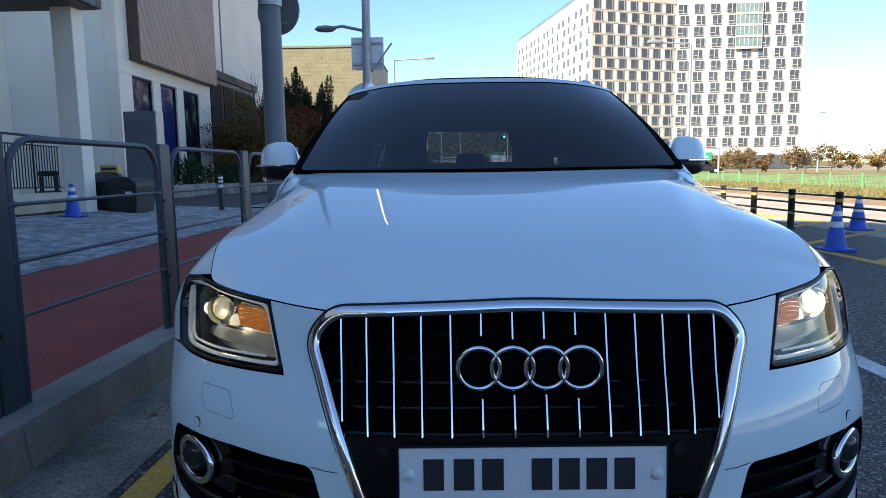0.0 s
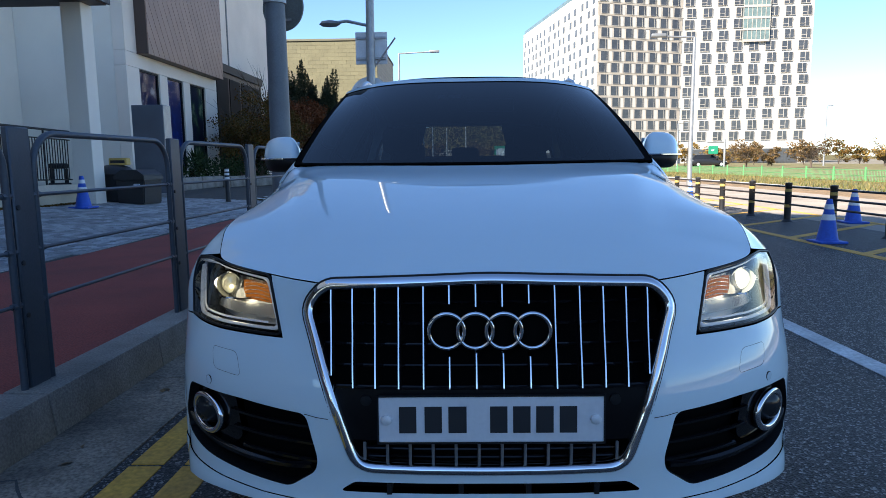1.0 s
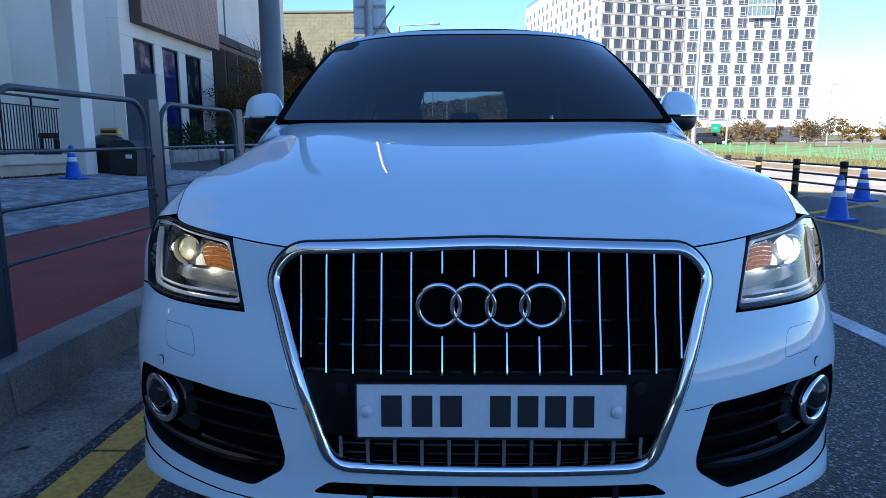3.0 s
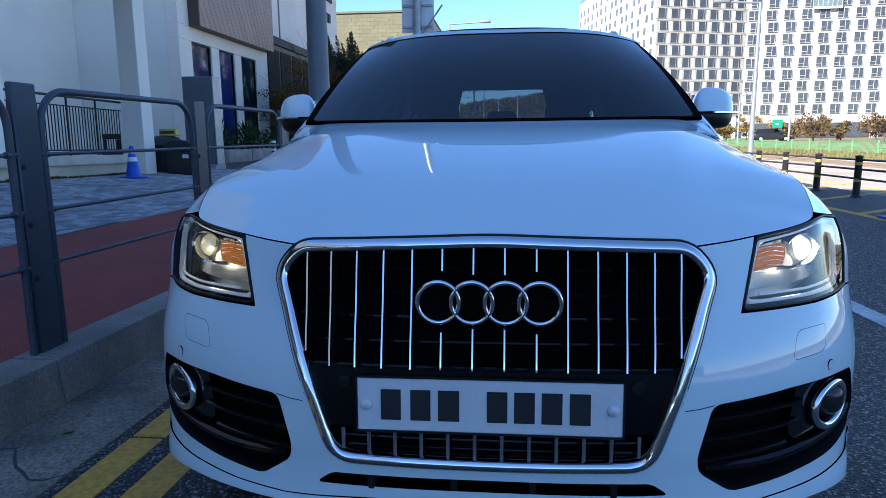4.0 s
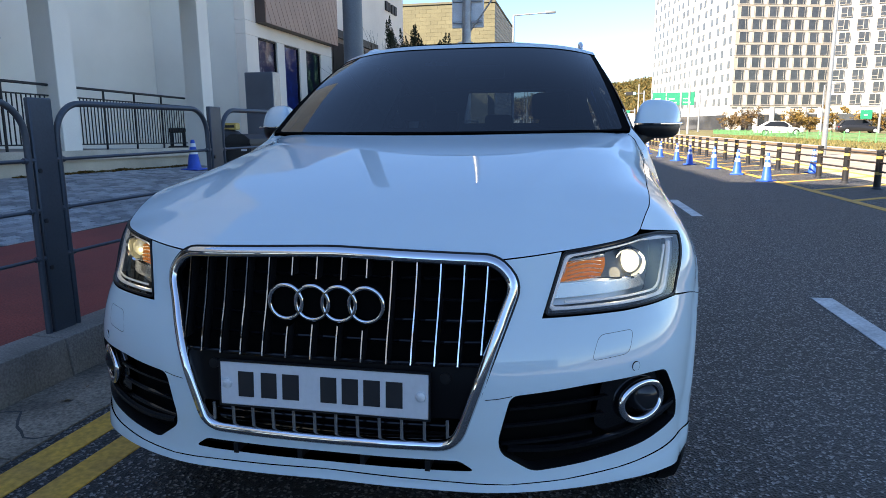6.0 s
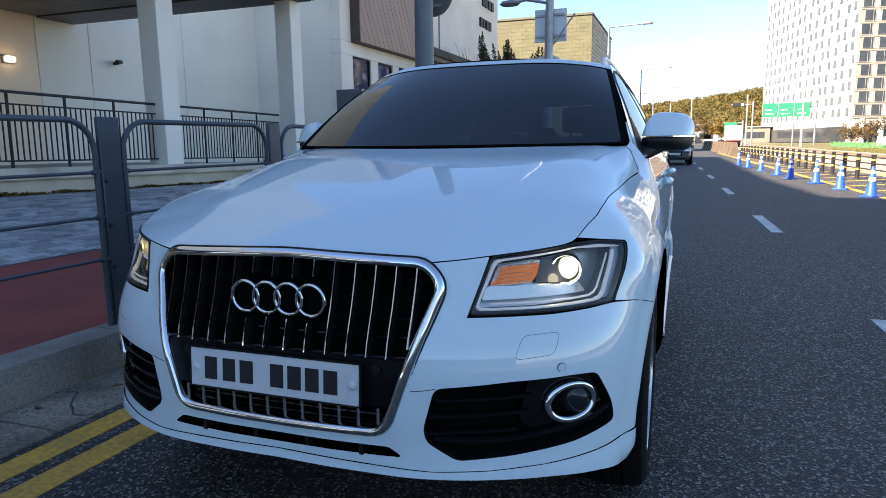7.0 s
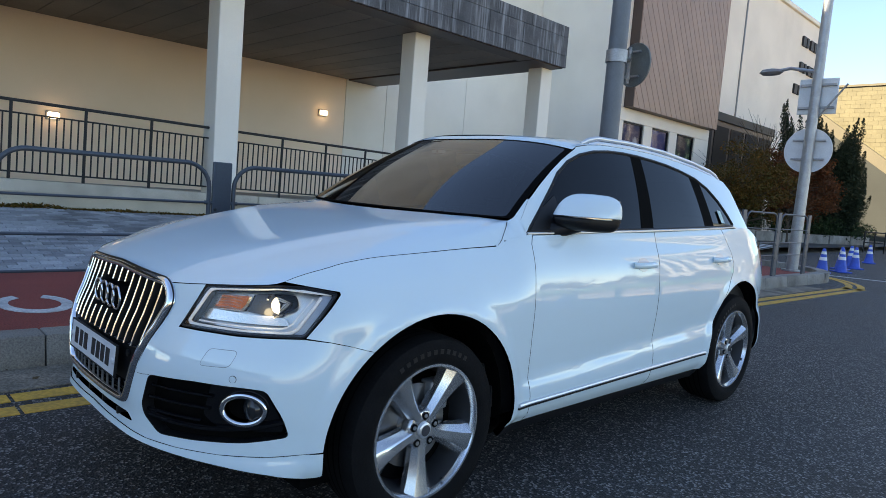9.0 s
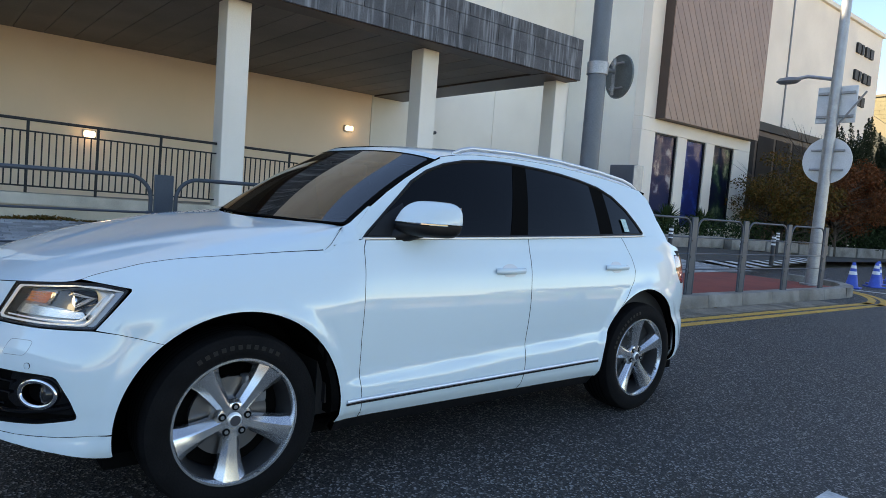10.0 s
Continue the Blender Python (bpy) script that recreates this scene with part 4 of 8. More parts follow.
def facade(a, c, cols, skip=(), panels=False):
    d = (c - a).normalized()
    n = Vector((d.y, -d.x))
    ang = math.degrees(math.atan2(d.y, d.x))
    L = (c - a).length
    for r in range(ROWS_N):
        for k in range(cols):
            if (r, k) in skip:
                continue
            shift = (0.22 if r % 2 else -0.22)
            p = a + d * (L * (k + 0.5) / cols + shift) + n * 0.15
            kind_ = PLAINWIN if panels else WIN
            ob = new("window", kind_[0][0])
            ob.parent = hotel
            ob.matrix_world = pose(p.x, p.y, FLOOR0 + STOREY * r, 0, 0, ang)
            fr = new("window_frame", kind_[1][0])
            fr.parent = ob
            if panels:
                side_ = new("reveal_panel", REVEAL)
                side_.parent = hotel
                q = p + d * (1.46 if r % 2 else -1.46) - n * 0.02
                side_.matrix_world = pose(q.x, q.y, FLOOR0 + STOREY * r - 0.1, 0, 0, ang)


facade(corner_c, bend, 7, panels=True)
for r in range(ROWS_N + 1):
    q0, q1 = corner_c + nrm * 0.14, bend + nrm * 0.14
    b = bmesh.new()
    z0 = FLOOR0 + STOREY * r - 0.42
    prism(b, [tuple(q0), tuple(q1), tuple(q1 + nrm * 0.1), tuple(q0 + nrm * 0.1)], z0, z0 + 0.16, "xy")
    part("floor_band", b, HOTELB, hotel)
b0 = bmesh.new()
lathe(b0, [(0.55, 0), (0.5, 0.1), (0.5, 4.6)], 12)
colonnade = cleaned(b0, "colonnade_column")
colonnade.materials.append(HOTELW)
for k in range(6):
    q = corner_c.lerp(bend, (k + 0.4) / 6) + nrm * 1.1
    ob = new("colonnade_column", colonnade)
    ob.parent = hotel
    ob.matrix_world = pose(q.x, q.y, 0)
facade(bend, corner_r, 8, {(r, 4) for r in range(9, 13)})
d = (corner_r - bend).normalized()
ang = math.degrees(math.atan2(d.y, d.x))
for r in range(9, 13):
    p = bend + d * ((corner_r - bend).length * 4.5 / 8) + Vector((d.y, -d.x)) * 0.2
    b = bmesh.new()
    box(b, -2.8, 2.8, -0.4, 0.0, 0, 1.9)
    ob = part("balcony_glazing", b, HGREEN, hotel, "green tinted balcony glass")
    ob.matrix_world = pose(p.x, p.y, FLOOR0 + STOREY * r - 0.2, 0, 0, ang)
    b = bmesh.new()
    for x in steps(-2.8, 2.8, 6):
        box(b, x - 0.06, x + 0.06, -0.48, -0.4, 0, 1.9)
    box(b, -2.85, 2.85, -0.5, -0.4, -0.5, 0.0)
    ob = part("balcony_frame", b, HFRAME, hotel)
    ob.matrix_world = pose(p.x, p.y, FLOOR0 + STOREY * r - 0.2, 0, 0, ang)
d = (corner_c - corner_l).normalized()
ang = math.degrees(math.atan2(d.y, d.x))
slit = bmesh.new()
box(slit, -0.62, 0.62, -0.05, 0.05, 0, 1.45)
slit_me = cleaned(slit, "slit_window")
slit_me.materials.append(material("hotel_slit_window", (0.10, 0.105, 0.11), 0.3, vary=0.2, scale=0.3, grain=2, bump=0))
L = (corner_c - corner_l).length
for r in range(ROWS_N):
    for k in range(15):
        p = corner_l + d * (L * (k + 0.5) / 15 + (0.6 if (r + k) % 3 == 0 else -0.4)) + Vector((d.y, -d.x)) * 0.03
        ob = new("slit_window", slit_me)
        ob.parent = hotel
        ob.matrix_world = pose(p.x, p.y, FLOOR0 + STOREY * r, 0, 0, ang)
for a, c in ((corner_c, bend), (bend, corner_r), (corner_l, corner_c)):
    d = (c - a).normalized()
    ang = math.degrees(math.atan2(d.y, d.x))
    b = bmesh.new()
    box(b, 0, (c - a).length, 0.3, 0.36, 0, 1.1)
    ob = part("roof_screen", b, HGREEN, hotel, "green glass roof screen")
    ob.matrix_world = pose(a.x, a.y, H_TOP, 0, 0, ang)
    b = bmesh.new()
    box(b, 2, (c - a).length - 2, -0.4, -0.02, 0.2, 3.2)
    ob = part("ground_glazing", b, HGLASS, hotel, "dark ground storey glazing")
    ob.matrix_world = pose(a.x, a.y, 0, 0, 0, ang)
RED = material("red_sign", (0.55, 0.04, 0.04), 0.5, vary=0.1, scale=2, grain=10, bump=0)
b = bmesh.new()
lathe(b, [(0.55, 0), (0.9, 0), (0.9, 0.3), (0.55, 0.3), (0.55, 0)], 20, pose(0, 0, 0, 90, 0, 0), cap=False)
ob = part("roof_mark", b, RED, hotel, "red roof sign")
ob.matrix_world = pose(31.6, 141.9, H_TOP + 0.4, 0, 0, 18)
b = bmesh.new()
for x in steps(1.6, 4.6, 4):
    box(b, x, x + 0.55, 0, 0.3, -0.6, 0.55)
ob = part("roof_mark", b, RED, hotel, "red roof sign")
ob.matrix_world = pose(31.6, 141.9, H_TOP + 0.4, 0, 0, 18)

# ---- planting ----


def leaf_material(name, a, c, rough=0.7):
    mat = bpy.data.materials.new(name)
    mat.use_nodes = True
    n, l = mat.node_tree.nodes, mat.node_tree.links
    bs = n["Principled BSDF"]
    geo, ramp = n.new("ShaderNodeNewGeometry"), n.new("ShaderNodeMix")
    ramp.data_type = "RGBA"
    ramp.inputs[6].default_value, ramp.inputs[7].default_value = (*a, 1), (*c, 1)
    l.new(geo.outputs["Random Per Island"], ramp.inputs[0])
    l.new(ramp.outputs[2], bs.inputs["Base Color"])
    bs.inputs["Roughness"].default_value = rough
    bs.inputs["Specular IOR Level"].default_value = 0.2
    return mat


BARK = material("bark", (0.10, 0.075, 0.055), 0.9, vary=0.25, scale=6, grain=40, bump=0.5)
LEAF_RED = leaf_material("russet_leaves", (0.17, 0.048, 0.014), (0.075, 0.032, 0.010))
LEAF_OLIVE = leaf_material("olive_autumn_leaves", (0.060, 0.055, 0.010), (0.150, 0.066, 0.012))
LEAF_DARK = leaf_material("dark_juniper", (0.014, 0.024, 0.012), (0.028, 0.038, 0.016))
LEAF_HEDGE = leaf_material("hedge_leaves", (0.012, 0.030, 0.010), (0.035, 0.060, 0.016))
LEAF_GOLD = leaf_material("golden_autumn_leaves", (0.22, 0.12, 0.025), (0.13, 0.10, 0.03))
LEAF_BROWN = leaf_material("brown_autumn_leaves", (0.15, 0.085, 0.032), (0.075, 0.055, 0.022))


def leaves(bm, centre, spread, count, size, rng, flat=1.0):
    """Small folded leaves scattered in an uneven clump."""
    c = Vector(centre)
    for _ in range(count):
        v = Vector((rng.gauss(0, 1), rng.gauss(0, 1), rng.gauss(0, 1)))
        v = v.normalized() * (rng.random() ** 0.45)
        p = c + Vector((v.x * spread[0], v.y * spread[1], v.z * spread[2]))
        a = Vector((rng.uniform(-1, 1), rng.uniform(-1, 1), rng.uniform(-1, 1))).normalized()
        u = a.cross(Vector((rng.uniform(-1, 1), rng.uniform(-1, 1), rng.uniform(-1, 1)))).normalized()
        s = size * rng.uniform(0.6, 1.4)
        q = [bm.verts.new(p - a * s), bm.verts.new(p + u * s * 0.5), bm.verts.new(p + a * s), bm.verts.new(p - u * s * 0.5)]
        bm.faces.new(q)


def tree(name, label, at, height, crown, mat, seed, clumps=26, per=90, size=0.07, bare=6, trunk=0.09, low=0.3):
    rng = random.Random(seed)
    t = thing(name, label, "tree", pose(*at))
    wood, crown_bm = bmesh.new(), bmesh.new()
    lean = Vector((rng.uniform(-0.15, 0.15), rng.uniform(-0.15, 0.15), 0))
    top = Vector((0, 0, height * 0.62)) + lean * height * 0.4
    tube(wood, [(0, 0, -0.1), lean * height * 0.1 + Vector((0, 0, height * 0.25)), top], [trunk, trunk * 0.75, trunk * 0.3], 8)
    for i in range(clumps + bare):
        f = rng.uniform(low, 0.62)
        start = Vector((0, 0, height * f)) + lean * height * f * 0.6
        a = rng.uniform(0, 6.283)
        r = crown * rng.uniform(0.25, 1.0)
        end = Vector((math.cos(a) * r, math.sin(a) * r, height * (f + rng.uniform(0.08, 0.38))))
        end.z = min(end.z, height)
        mid = start.lerp(end, 0.5) + Vector((rng.uniform(-0.1, 0.1), rng.uniform(-0.1, 0.1), 0.1)) * height * 0.15
        tube(wood, [start, mid, end], [trunk * 0.35, trunk * 0.2, trunk * 0.06], 5)
        if i < clumps:
            k = crown * rng.uniform(0.18, 0.34)
            leaves(crown_bm, end, (k, k, k * 0.7), per, size, rng)
        else:
            for _ in range(3):
                tube(wood, [mid.lerp(end, 0.4), end + Vector((rng.uniform(-1, 1), rng.uniform(-1, 1), rng.uniform(0.2, 1))) * crown * 0.3], [trunk * 0.09, trunk * 0.03], 4)
    part("trunk", wood, BARK, t)
    tagged(part("crown", crown_bm, mat, t), kind="stuff")
    return t


tree("shrub_tree", "olive autumn shrub tree beside the dark shop", (-8.6, 27.6, 0.2), 3.9, 1.9, LEAF_OLIVE, 3, 60, 230, 0.05, low=0.1)
tree("shrub_tree", "russet autumn shrub tree beside the dark shop", (-7.6, 30.4, 0.2), 4.3, 1.8, LEAF_RED, 4, 60, 230, 0.05, low=0.1)
tree("shrub_tree", "red-leaved autumn shrub tree behind the lamp pole", (-7.9, 32.4, 0.2), 4.2, 1.4, LEAF_RED, 5, 60, 230, 0.05, low=0.1)
tree("bare_tree", "nearly bare tree with thin twigs against the pale wall", (-9.6, 31.5, 0.2), 6.2, 1.7, LEAF_BROWN, 6, 6, 20, 0.05, 34, low=0.3)


def juniper(at, height, r, seed, flames=26):
    """A dark column of twisting upward plumes."""
    rng = random.Random(seed)
    t = thing("juniper", "dark green juniper with twisting upright plumes", "tree", pose(*at))
    wood, b = bmesh.new(), bmesh.new()
    tube(wood, [(0, 0, -0.1), (0, 0, height * 0.7)], [0.12, 0.04], 8)
    for k in range(14):
        f = k / 13
        w = r * (0.85 - 0.62 * f)
        leaves(b, (0.1 * math.sin(k), 0.1 * math.cos(2 * k), height * (0.08 + 0.62 * f)), (w, w, height * 0.10), 420, 0.06, rng)
    for i in range(flames):
        a, f = rng.uniform(0, 6.283), rng.uniform(0.0, 0.66)
        rr = r * (1 - f * 0.75) * rng.uniform(0.55, 1.0)
        base = Vector((math.cos(a) * rr * 0.5, math.sin(a) * rr * 0.5, height * f + 0.15))
        tip = Vector((math.cos(a + 0.4) * rr * 1.1, math.sin(a + 0.4) * rr * 1.1, height * min(1.0, f + rng.uniform(0.24, 0.38))))
        for k in range(16):
            s = k / 15
            p = base.lerp(tip, s) + Vector((math.cos(a), math.sin(a), 0)) * 0.14 * math.sin(s * 3.1)
            w = 0.24 * r * (1 - s) ** 0.8 + 0.025
            leaves(b, p, (w, w, w * 1.6 + 0.05), 60 if s < 0.7 else 34, 0.045, rng)
    part("trunk", wood, BARK, t)
    tagged(part("crown", b, LEAF_DARK, t), kind="stuff")


juniper((-7.5, 36.4, 0.2), 6.2, 1.7, 11, 60)
juniper((-8.2, 38.4, 0.2), 6.0, 1.65, 12, 56)
juniper((-8.9, 34.6, 0.2), 7.0, 1.75, 13, 56)

hedge_bm = bmesh.new()
rng = random.Random(21)
for x, y, w, l, h in ((-9.9, 20.9, 0.5, 1.0, 0.9), (-9.7, 23.2, 0.6, 1.6, 1.0), (-9.4, 25.8, 0.7, 1.8, 1.1), (-8.9, 28.6, 0.8, 1.8, 1.15), (-8.2, 31.6, 0.9, 2.0, 1.1), (-7.4, 34.6, 0.9, 2.0, 1.0), (-6.6, 37.4, 0.8, 1.8, 0.8)):
    leaves(hedge_bm, (x, y, 0.55 + h * 0.42), (w, l, h * 0.6), 1500, 0.05, rng)
hedge = thing("hedge", "low dark green hedge and shrubs in stone planters", "hedge", kind="stuff")
tagged(part("leaf_mass", hedge_bm, LEAF_HEDGE, hedge), kind="stuff")
weed_bm = bmesh.new()
for i in range(900):
    y = rng.uniform(-8, 11.9)
    if noise.noise((y * 0.8, 3.1, 0)) < -0.38:
        continue
    x = -7.77 + rng.uniform(0, 0.10)
    high = 0.012 + 0.045 * max(0.0, noise.noise((y * 1.7, 8.4, 0)))
    leaves(weed_bm, (x, y, pave_z(x, y) + high * 0.7), (0.045, 0.12, high), 9, 0.024, rng)
tagged(part("weeds", weed_bm, LEAF_OLIVE), "low weeds growing along the foot of the plinth", "weeds", kind="stuff")
planter = thing("planter", "low pale stone planter edge along the hedge", "planter", kind="structure")
for k in range(9):
    y = 19.6 + 2.1 * k
    x = -9.2 + 0.17 * max(0, y - 22)
    b = bmesh.new()
    box(b, -0.2, 0.2, 0, 2.05, 0, 0.42, 0.03, 2)
    ob = part("planter_block", b, KERB, planter)
    ob.matrix_world = pose(x, y, pave_z(x, y) - 0.02, 0, 0, -9 if y > 22 else 0)
# spiky plants beside the shop piers
for x, y, s in ((-10.2, 21.6, 5), (-10.1, 24.0, 6)):
    rng = random.Random(s)
    pl = thing("spiky_plant", "spiky dark green plant beside the shop pier", "plant", pose(x, y, pave_z(x, y)))
    b = bmesh.new()
    for i in range(60):
        a, u = rng.uniform(0, 6.283), rng.uniform(0.25, 0.8)
        tip = Vector((math.cos(a) * u, math.sin(a) * u, 1.75 - u * 0.7))
        side = Vector((-math.sin(a), math.cos(a), 0)) * 0.035
        foot = Vector((0, 0, 0.6))
        midp = foot.lerp(tip, 0.55) + Vector((0, 0, 0.12))
        v = [b.verts.new(foot - side * 0.5), b.verts.new(foot + side * 0.5), b.verts.new(midp + side), b.verts.new(tip), b.verts.new(midp - side)]
        b.faces.new(v)
    tagged(part("blades", b, LEAF_HEDGE, pl), kind="stuff")
    part("stem", tube(bmesh.new(), [(0, 0, 0), (0, 0, 0.7)], 0.06, 8), BARK, pl)

# ---- far side of the street ----
GRASS = material("dry_grass_bank", (0.17, 0.13, 0.05), 0.95, vary=0.3, scale=0.7, grain=6, bump=0.6, tint=(0.09, 0.10, 0.03))
bm = bmesh.new()
sheet(bm, [13.4, 14.2, 15.5, 18, 60], steps(-20, 150, 10), lambda x, y: 0.03 if x < 13.5 else 0.08 if x < 15 else 0.1)
tagged(part("grass_bank", bm, GRASS), "dry autumn grass bank beyond the street", "grass", kind="structure")
bm = bmesh.new()
box(bm, 13.2, 13.42, -20, 150, -0.05, 0.07, 0.02)
tagged(part("kerb_far", bm, CONCRETE), "far concrete kerb", "kerb", kind="structure")
rng = random.Random(33)
gb_ = bmesh.new()
for i in range(16000):
    x, y = rng.uniform(13.5, 18.5), rng.uniform(12, 70)
    h, a = rng.uniform(0.06, 0.22), rng.uniform(0, 6.28)
    w = Vector((math.cos(a), math.sin(a), 0)) * 0.02
    p = Vector((x, y, 0.05))
    tip = p + Vector((rng.uniform(-0.12, 0.12), rng.uniform(-0.12, 0.12), h))
    gb_.faces.new([gb_.verts.new(p - w), gb_.verts.new(p + w), gb_.verts.new(tip)])
tagged(part("dry_grass", gb_, leaf_material("dry_grass_blades", (0.22, 0.16, 0.06), (0.08, 0.10, 0.03))), "tufts of dry yellow and green grass", "grass", kind="stuff")

GREEN = material("green_mesh_fence", (0.10, 0.30, 0.11), 0.5, vary=0.1, scale=2, grain=20, bump=0.05)
gf = thing("mesh_fence", "light green welded mesh fence bay beyond the grass", "fence", group="green mesh fence bays")
part("post", tube(bmesh.new(), [(0, 0, 0), (0, 0, 0.95)], 0.045, 8), GREEN, gf)
for z in (0.1, 0.42, 0.76):
    part("rail", tube(bmesh.new(), [(0, 0, z), (0, 2.4, z)], 0.02, 6), GREEN, gf)
b = bmesh.new()
for i in range(1, 24):
    tube(b, [(0, 0.1 * i, 0.08), (0, 0.1 * i, 0.80)], 0.008, 4)
part("wire_mesh", b, GREEN, gf)
gf.matrix_world = pose(17.6, 27.2, 0.07)
gf.scale = (1, 1, 0.7)
for i in (4, 5, 6, 7, *range(9, 34)):
    copy_thing(gf, pose(17.6, 8 + 2.4 * i, 0.07)).scale = (1, 1, 0.7)

k = 40
for x, y, h, r, mat in ((36, 66, 5.2, 2.6, LEAF_BROWN), (33, 74, 5.0, 2.4, LEAF_BROWN), (46, 70, 4.6, 2.6, LEAF_GOLD), (52, 74, 5.0, 3.0, LEAF_BROWN), (60, 76, 4.6, 3.0, LEAF_GOLD), (56, 66, 3.8, 2.4, LEAF_GOLD), (27, 88, 4.6, 2.2, LEAF_GOLD), (22, 92, 5.0, 2.2, LEAF_BROWN), (31, 96, 3.6, 2.2, LEAF_GOLD), (24, 110, 4.5, 2.2, LEAF_BROWN)):
    k += 1
    tree("roadside_tree", "brown and golden autumn tree in front of the hotel" if mat is LEAF_BROWN else "golden autumn tree beyond the green fence", (x, y, 0.08), h * 0.64, r * 0.85, mat, k, 32, 34, 0.12, 34, 0.12, low=0.14)

rng = random.Random(52)
for i in range(16):
    k += 1
    y = rng.uniform(78, 100)
    x = y * (0.36 + 0.043 * i) + rng.uniform(-1, 1)
    tree("roadside_shrub", "low autumn shrub tree on the far bank", (x, y, 0.08), rng.uniform(2.4, 4.0), rng.uniform(1.5, 2.6), rng.choice((LEAF_BROWN, LEAF_GOLD, LEAF_OLIVE)), k, 20, 60, 0.15, 16, 0.08, low=0.06)

# lamp posts


def road_lamp(x, y, h, arm, side=1):
    t = thing("road_lamp", "slender grey road lamp with a straight arm", "street lamp", pose(x, y, 0), "road lamps")
    part("pole", tube(bmesh.new(), [(0, 0, 0), (0, 0, h)], [0.11, 0.06], 10), GALV, t)
    part("arm", tube(bmesh.new(), [(0, 0, h), (side * arm, 0, h + 0.08)], 0.04, 8), GALV, t)
    b = bmesh.new()
    box(b, side * arm - 0.1, side * arm + 0.5, -0.12, 0.12, h + 0.03, h + 0.17, 0.03, 2)
    part("lamp_head", b, LAMPGREY, t)


road_lamp(-3.45, 40, 7.8, 2.0)
road_lamp(-3.6, 74, 8.6, 2.6)
road_lamp(-3.3, 98, 8.3, 2.6)
road_lamp(-6.5, 92, 7.2, 2.0)
road_lamp(-9.0, 118, 7.8, 2.0)
road_lamp(10.0, 27.0, 6.2, 1.7, -1)
road_lamp(24.5, 72, 5.0, 0.9, 1)
road_lamp(45, 80, 7.2, 0.2, 1)
road_lamp(13.8, 92, 8.0, 2.4, -1)
for x, y, h in ((14.2, 88, 8.5), (62, 92, 8.0), (10.5, 118, 8.2), (-1.5, 125, 7.5), (2.0, 118, 8.0)):
    t = thing("utility_pole", "plain grey concrete utility pole", "pole", pose(x, y, 0))
    part("pole", tube(bmesh.new(), [(0, 0, 0), (0, 0, h)], [0.15, 0.09], 8), CONCRETE, t)

SIGNGREEN = material("green_road_sign", (0.015, 0.22, 0.12), 0.5, vary=0.06, scale=1, grain=10, bump=0)
for x0, x1, y, z, n in ((12.4, 19.2, 115, 4.45, 3), (7.3, 9.5, 122, 2.3, 1), (32.4, 33.8, 84, 1.72, 1)):
    g = thing("road_sign", "green overhead road sign with pale unreadable bars", "road sign")
    w = (x1 - x0) / n
    for i in range(n):
        part("sign_panel", box(bmesh.new(), x0 + i * w + 0.08, x0 + (i + 1) * w - 0.08, y - 0.05, y, z, z + (2.1 if n == 3 else 1.7 * min(1, w / 2.3)), 0.02), SIGNGREEN, g)
        for j in range(2):
            part("text_bar", box(bmesh.new(), x0 + i * w + 0.45, x0 + (i + 1) * w - 0.6 - 0.3 * j, y - 0.06, y - 0.05, z + 0.4 + 0.6 * j, z + 0.56 + 0.6 * j), REFLECT, g)
    part("gantry_pole", tube(bmesh.new(), [(x1 + 0.8, y + 0.15, 0), (x1 + 0.8, y + 0.15, z + 1.9)], 0.14, 8), GALV, g)
    part("gantry_arm", tube(bmesh.new(), [(x0, y + 0.15, z + 1.5), (x1 + 0.8, y + 0.15, z + 1.5)], 0.08, 8), GALV, g)
tl = thing("traffic_light", "black traffic light head showing green on an arm", "traffic light", pose(10.5, 108, 0))
part("pole", tube(bmesh.new(), [(0, 0, 0), (0, 0, 6.6)], 0.12, 8), GALV, tl)
part("arm", tube(bmesh.new(), [(0, 0, 6.2), (-3.0, 0, 6.2)], 0.07, 8), GALV, tl)
part("head", box(bmesh.new(), -2.8, -1.2, -0.2, 0.1, 5.9, 6.45, 0.04), BLACKPLASTIC, tl)
part("lens", tube(bmesh.new(), [(-1.5, -0.22, 6.18), (-1.5, -0.2, 6.18)], 0.2, 12), material("green_signal", (0.1, 0.8, 0.5), 0.4, vary=0, bump=0, emit=(0.1, 1.0, 0.6), strength=3), tl, "lit green lens")

BARRIER = material("brown_barrier_paint", (0.15, 0.105, 0.075), 0.8, vary=0.2, scale=1.2, grain=20, bump=0.2)
bar = thing("barrier", "sunlit low brown median barrier", "barrier", kind="structure")
for i in range(12):
    b = bmesh.new()
    prism(b, [(-0.35, 0), (0.35, 0), (0.2, 0.35), (0.12, 0.95), (-0.12, 0.95), (-0.2, 0.35)], 0, 2.9, "xz")
    ob = part("barrier_block", b, BARRIER, bar)
    ob.matrix_world = pose(4.45 - 0.03 * (50 + 3 * i - 50), 50 + 3 * i, 0)

# wooded hill
hill_bm = bmesh.new()


def hill_z(x, y):
    f = math.exp(-(((x - 40) / 105) ** 2)) * 25 + math.exp(-(((x - 90) / 50) ** 2)) * 7
    return max(-0.5, f * math.exp(-(((y - 420) / 90) ** 2)) + 3 * noise.noise((x * 0.02, y * 0.02, 0)) - 1)


sheet(hill_bm, steps(-160, 260, 42), steps(260, 560, 30), hill_z)
HILL = material("wooded_hill", (0.12, 0.085, 0.025), 0.95, vary=0.3, scale=0.08, grain=0.6, bump=0.5, tint=(0.09, 0.08, 0.02))
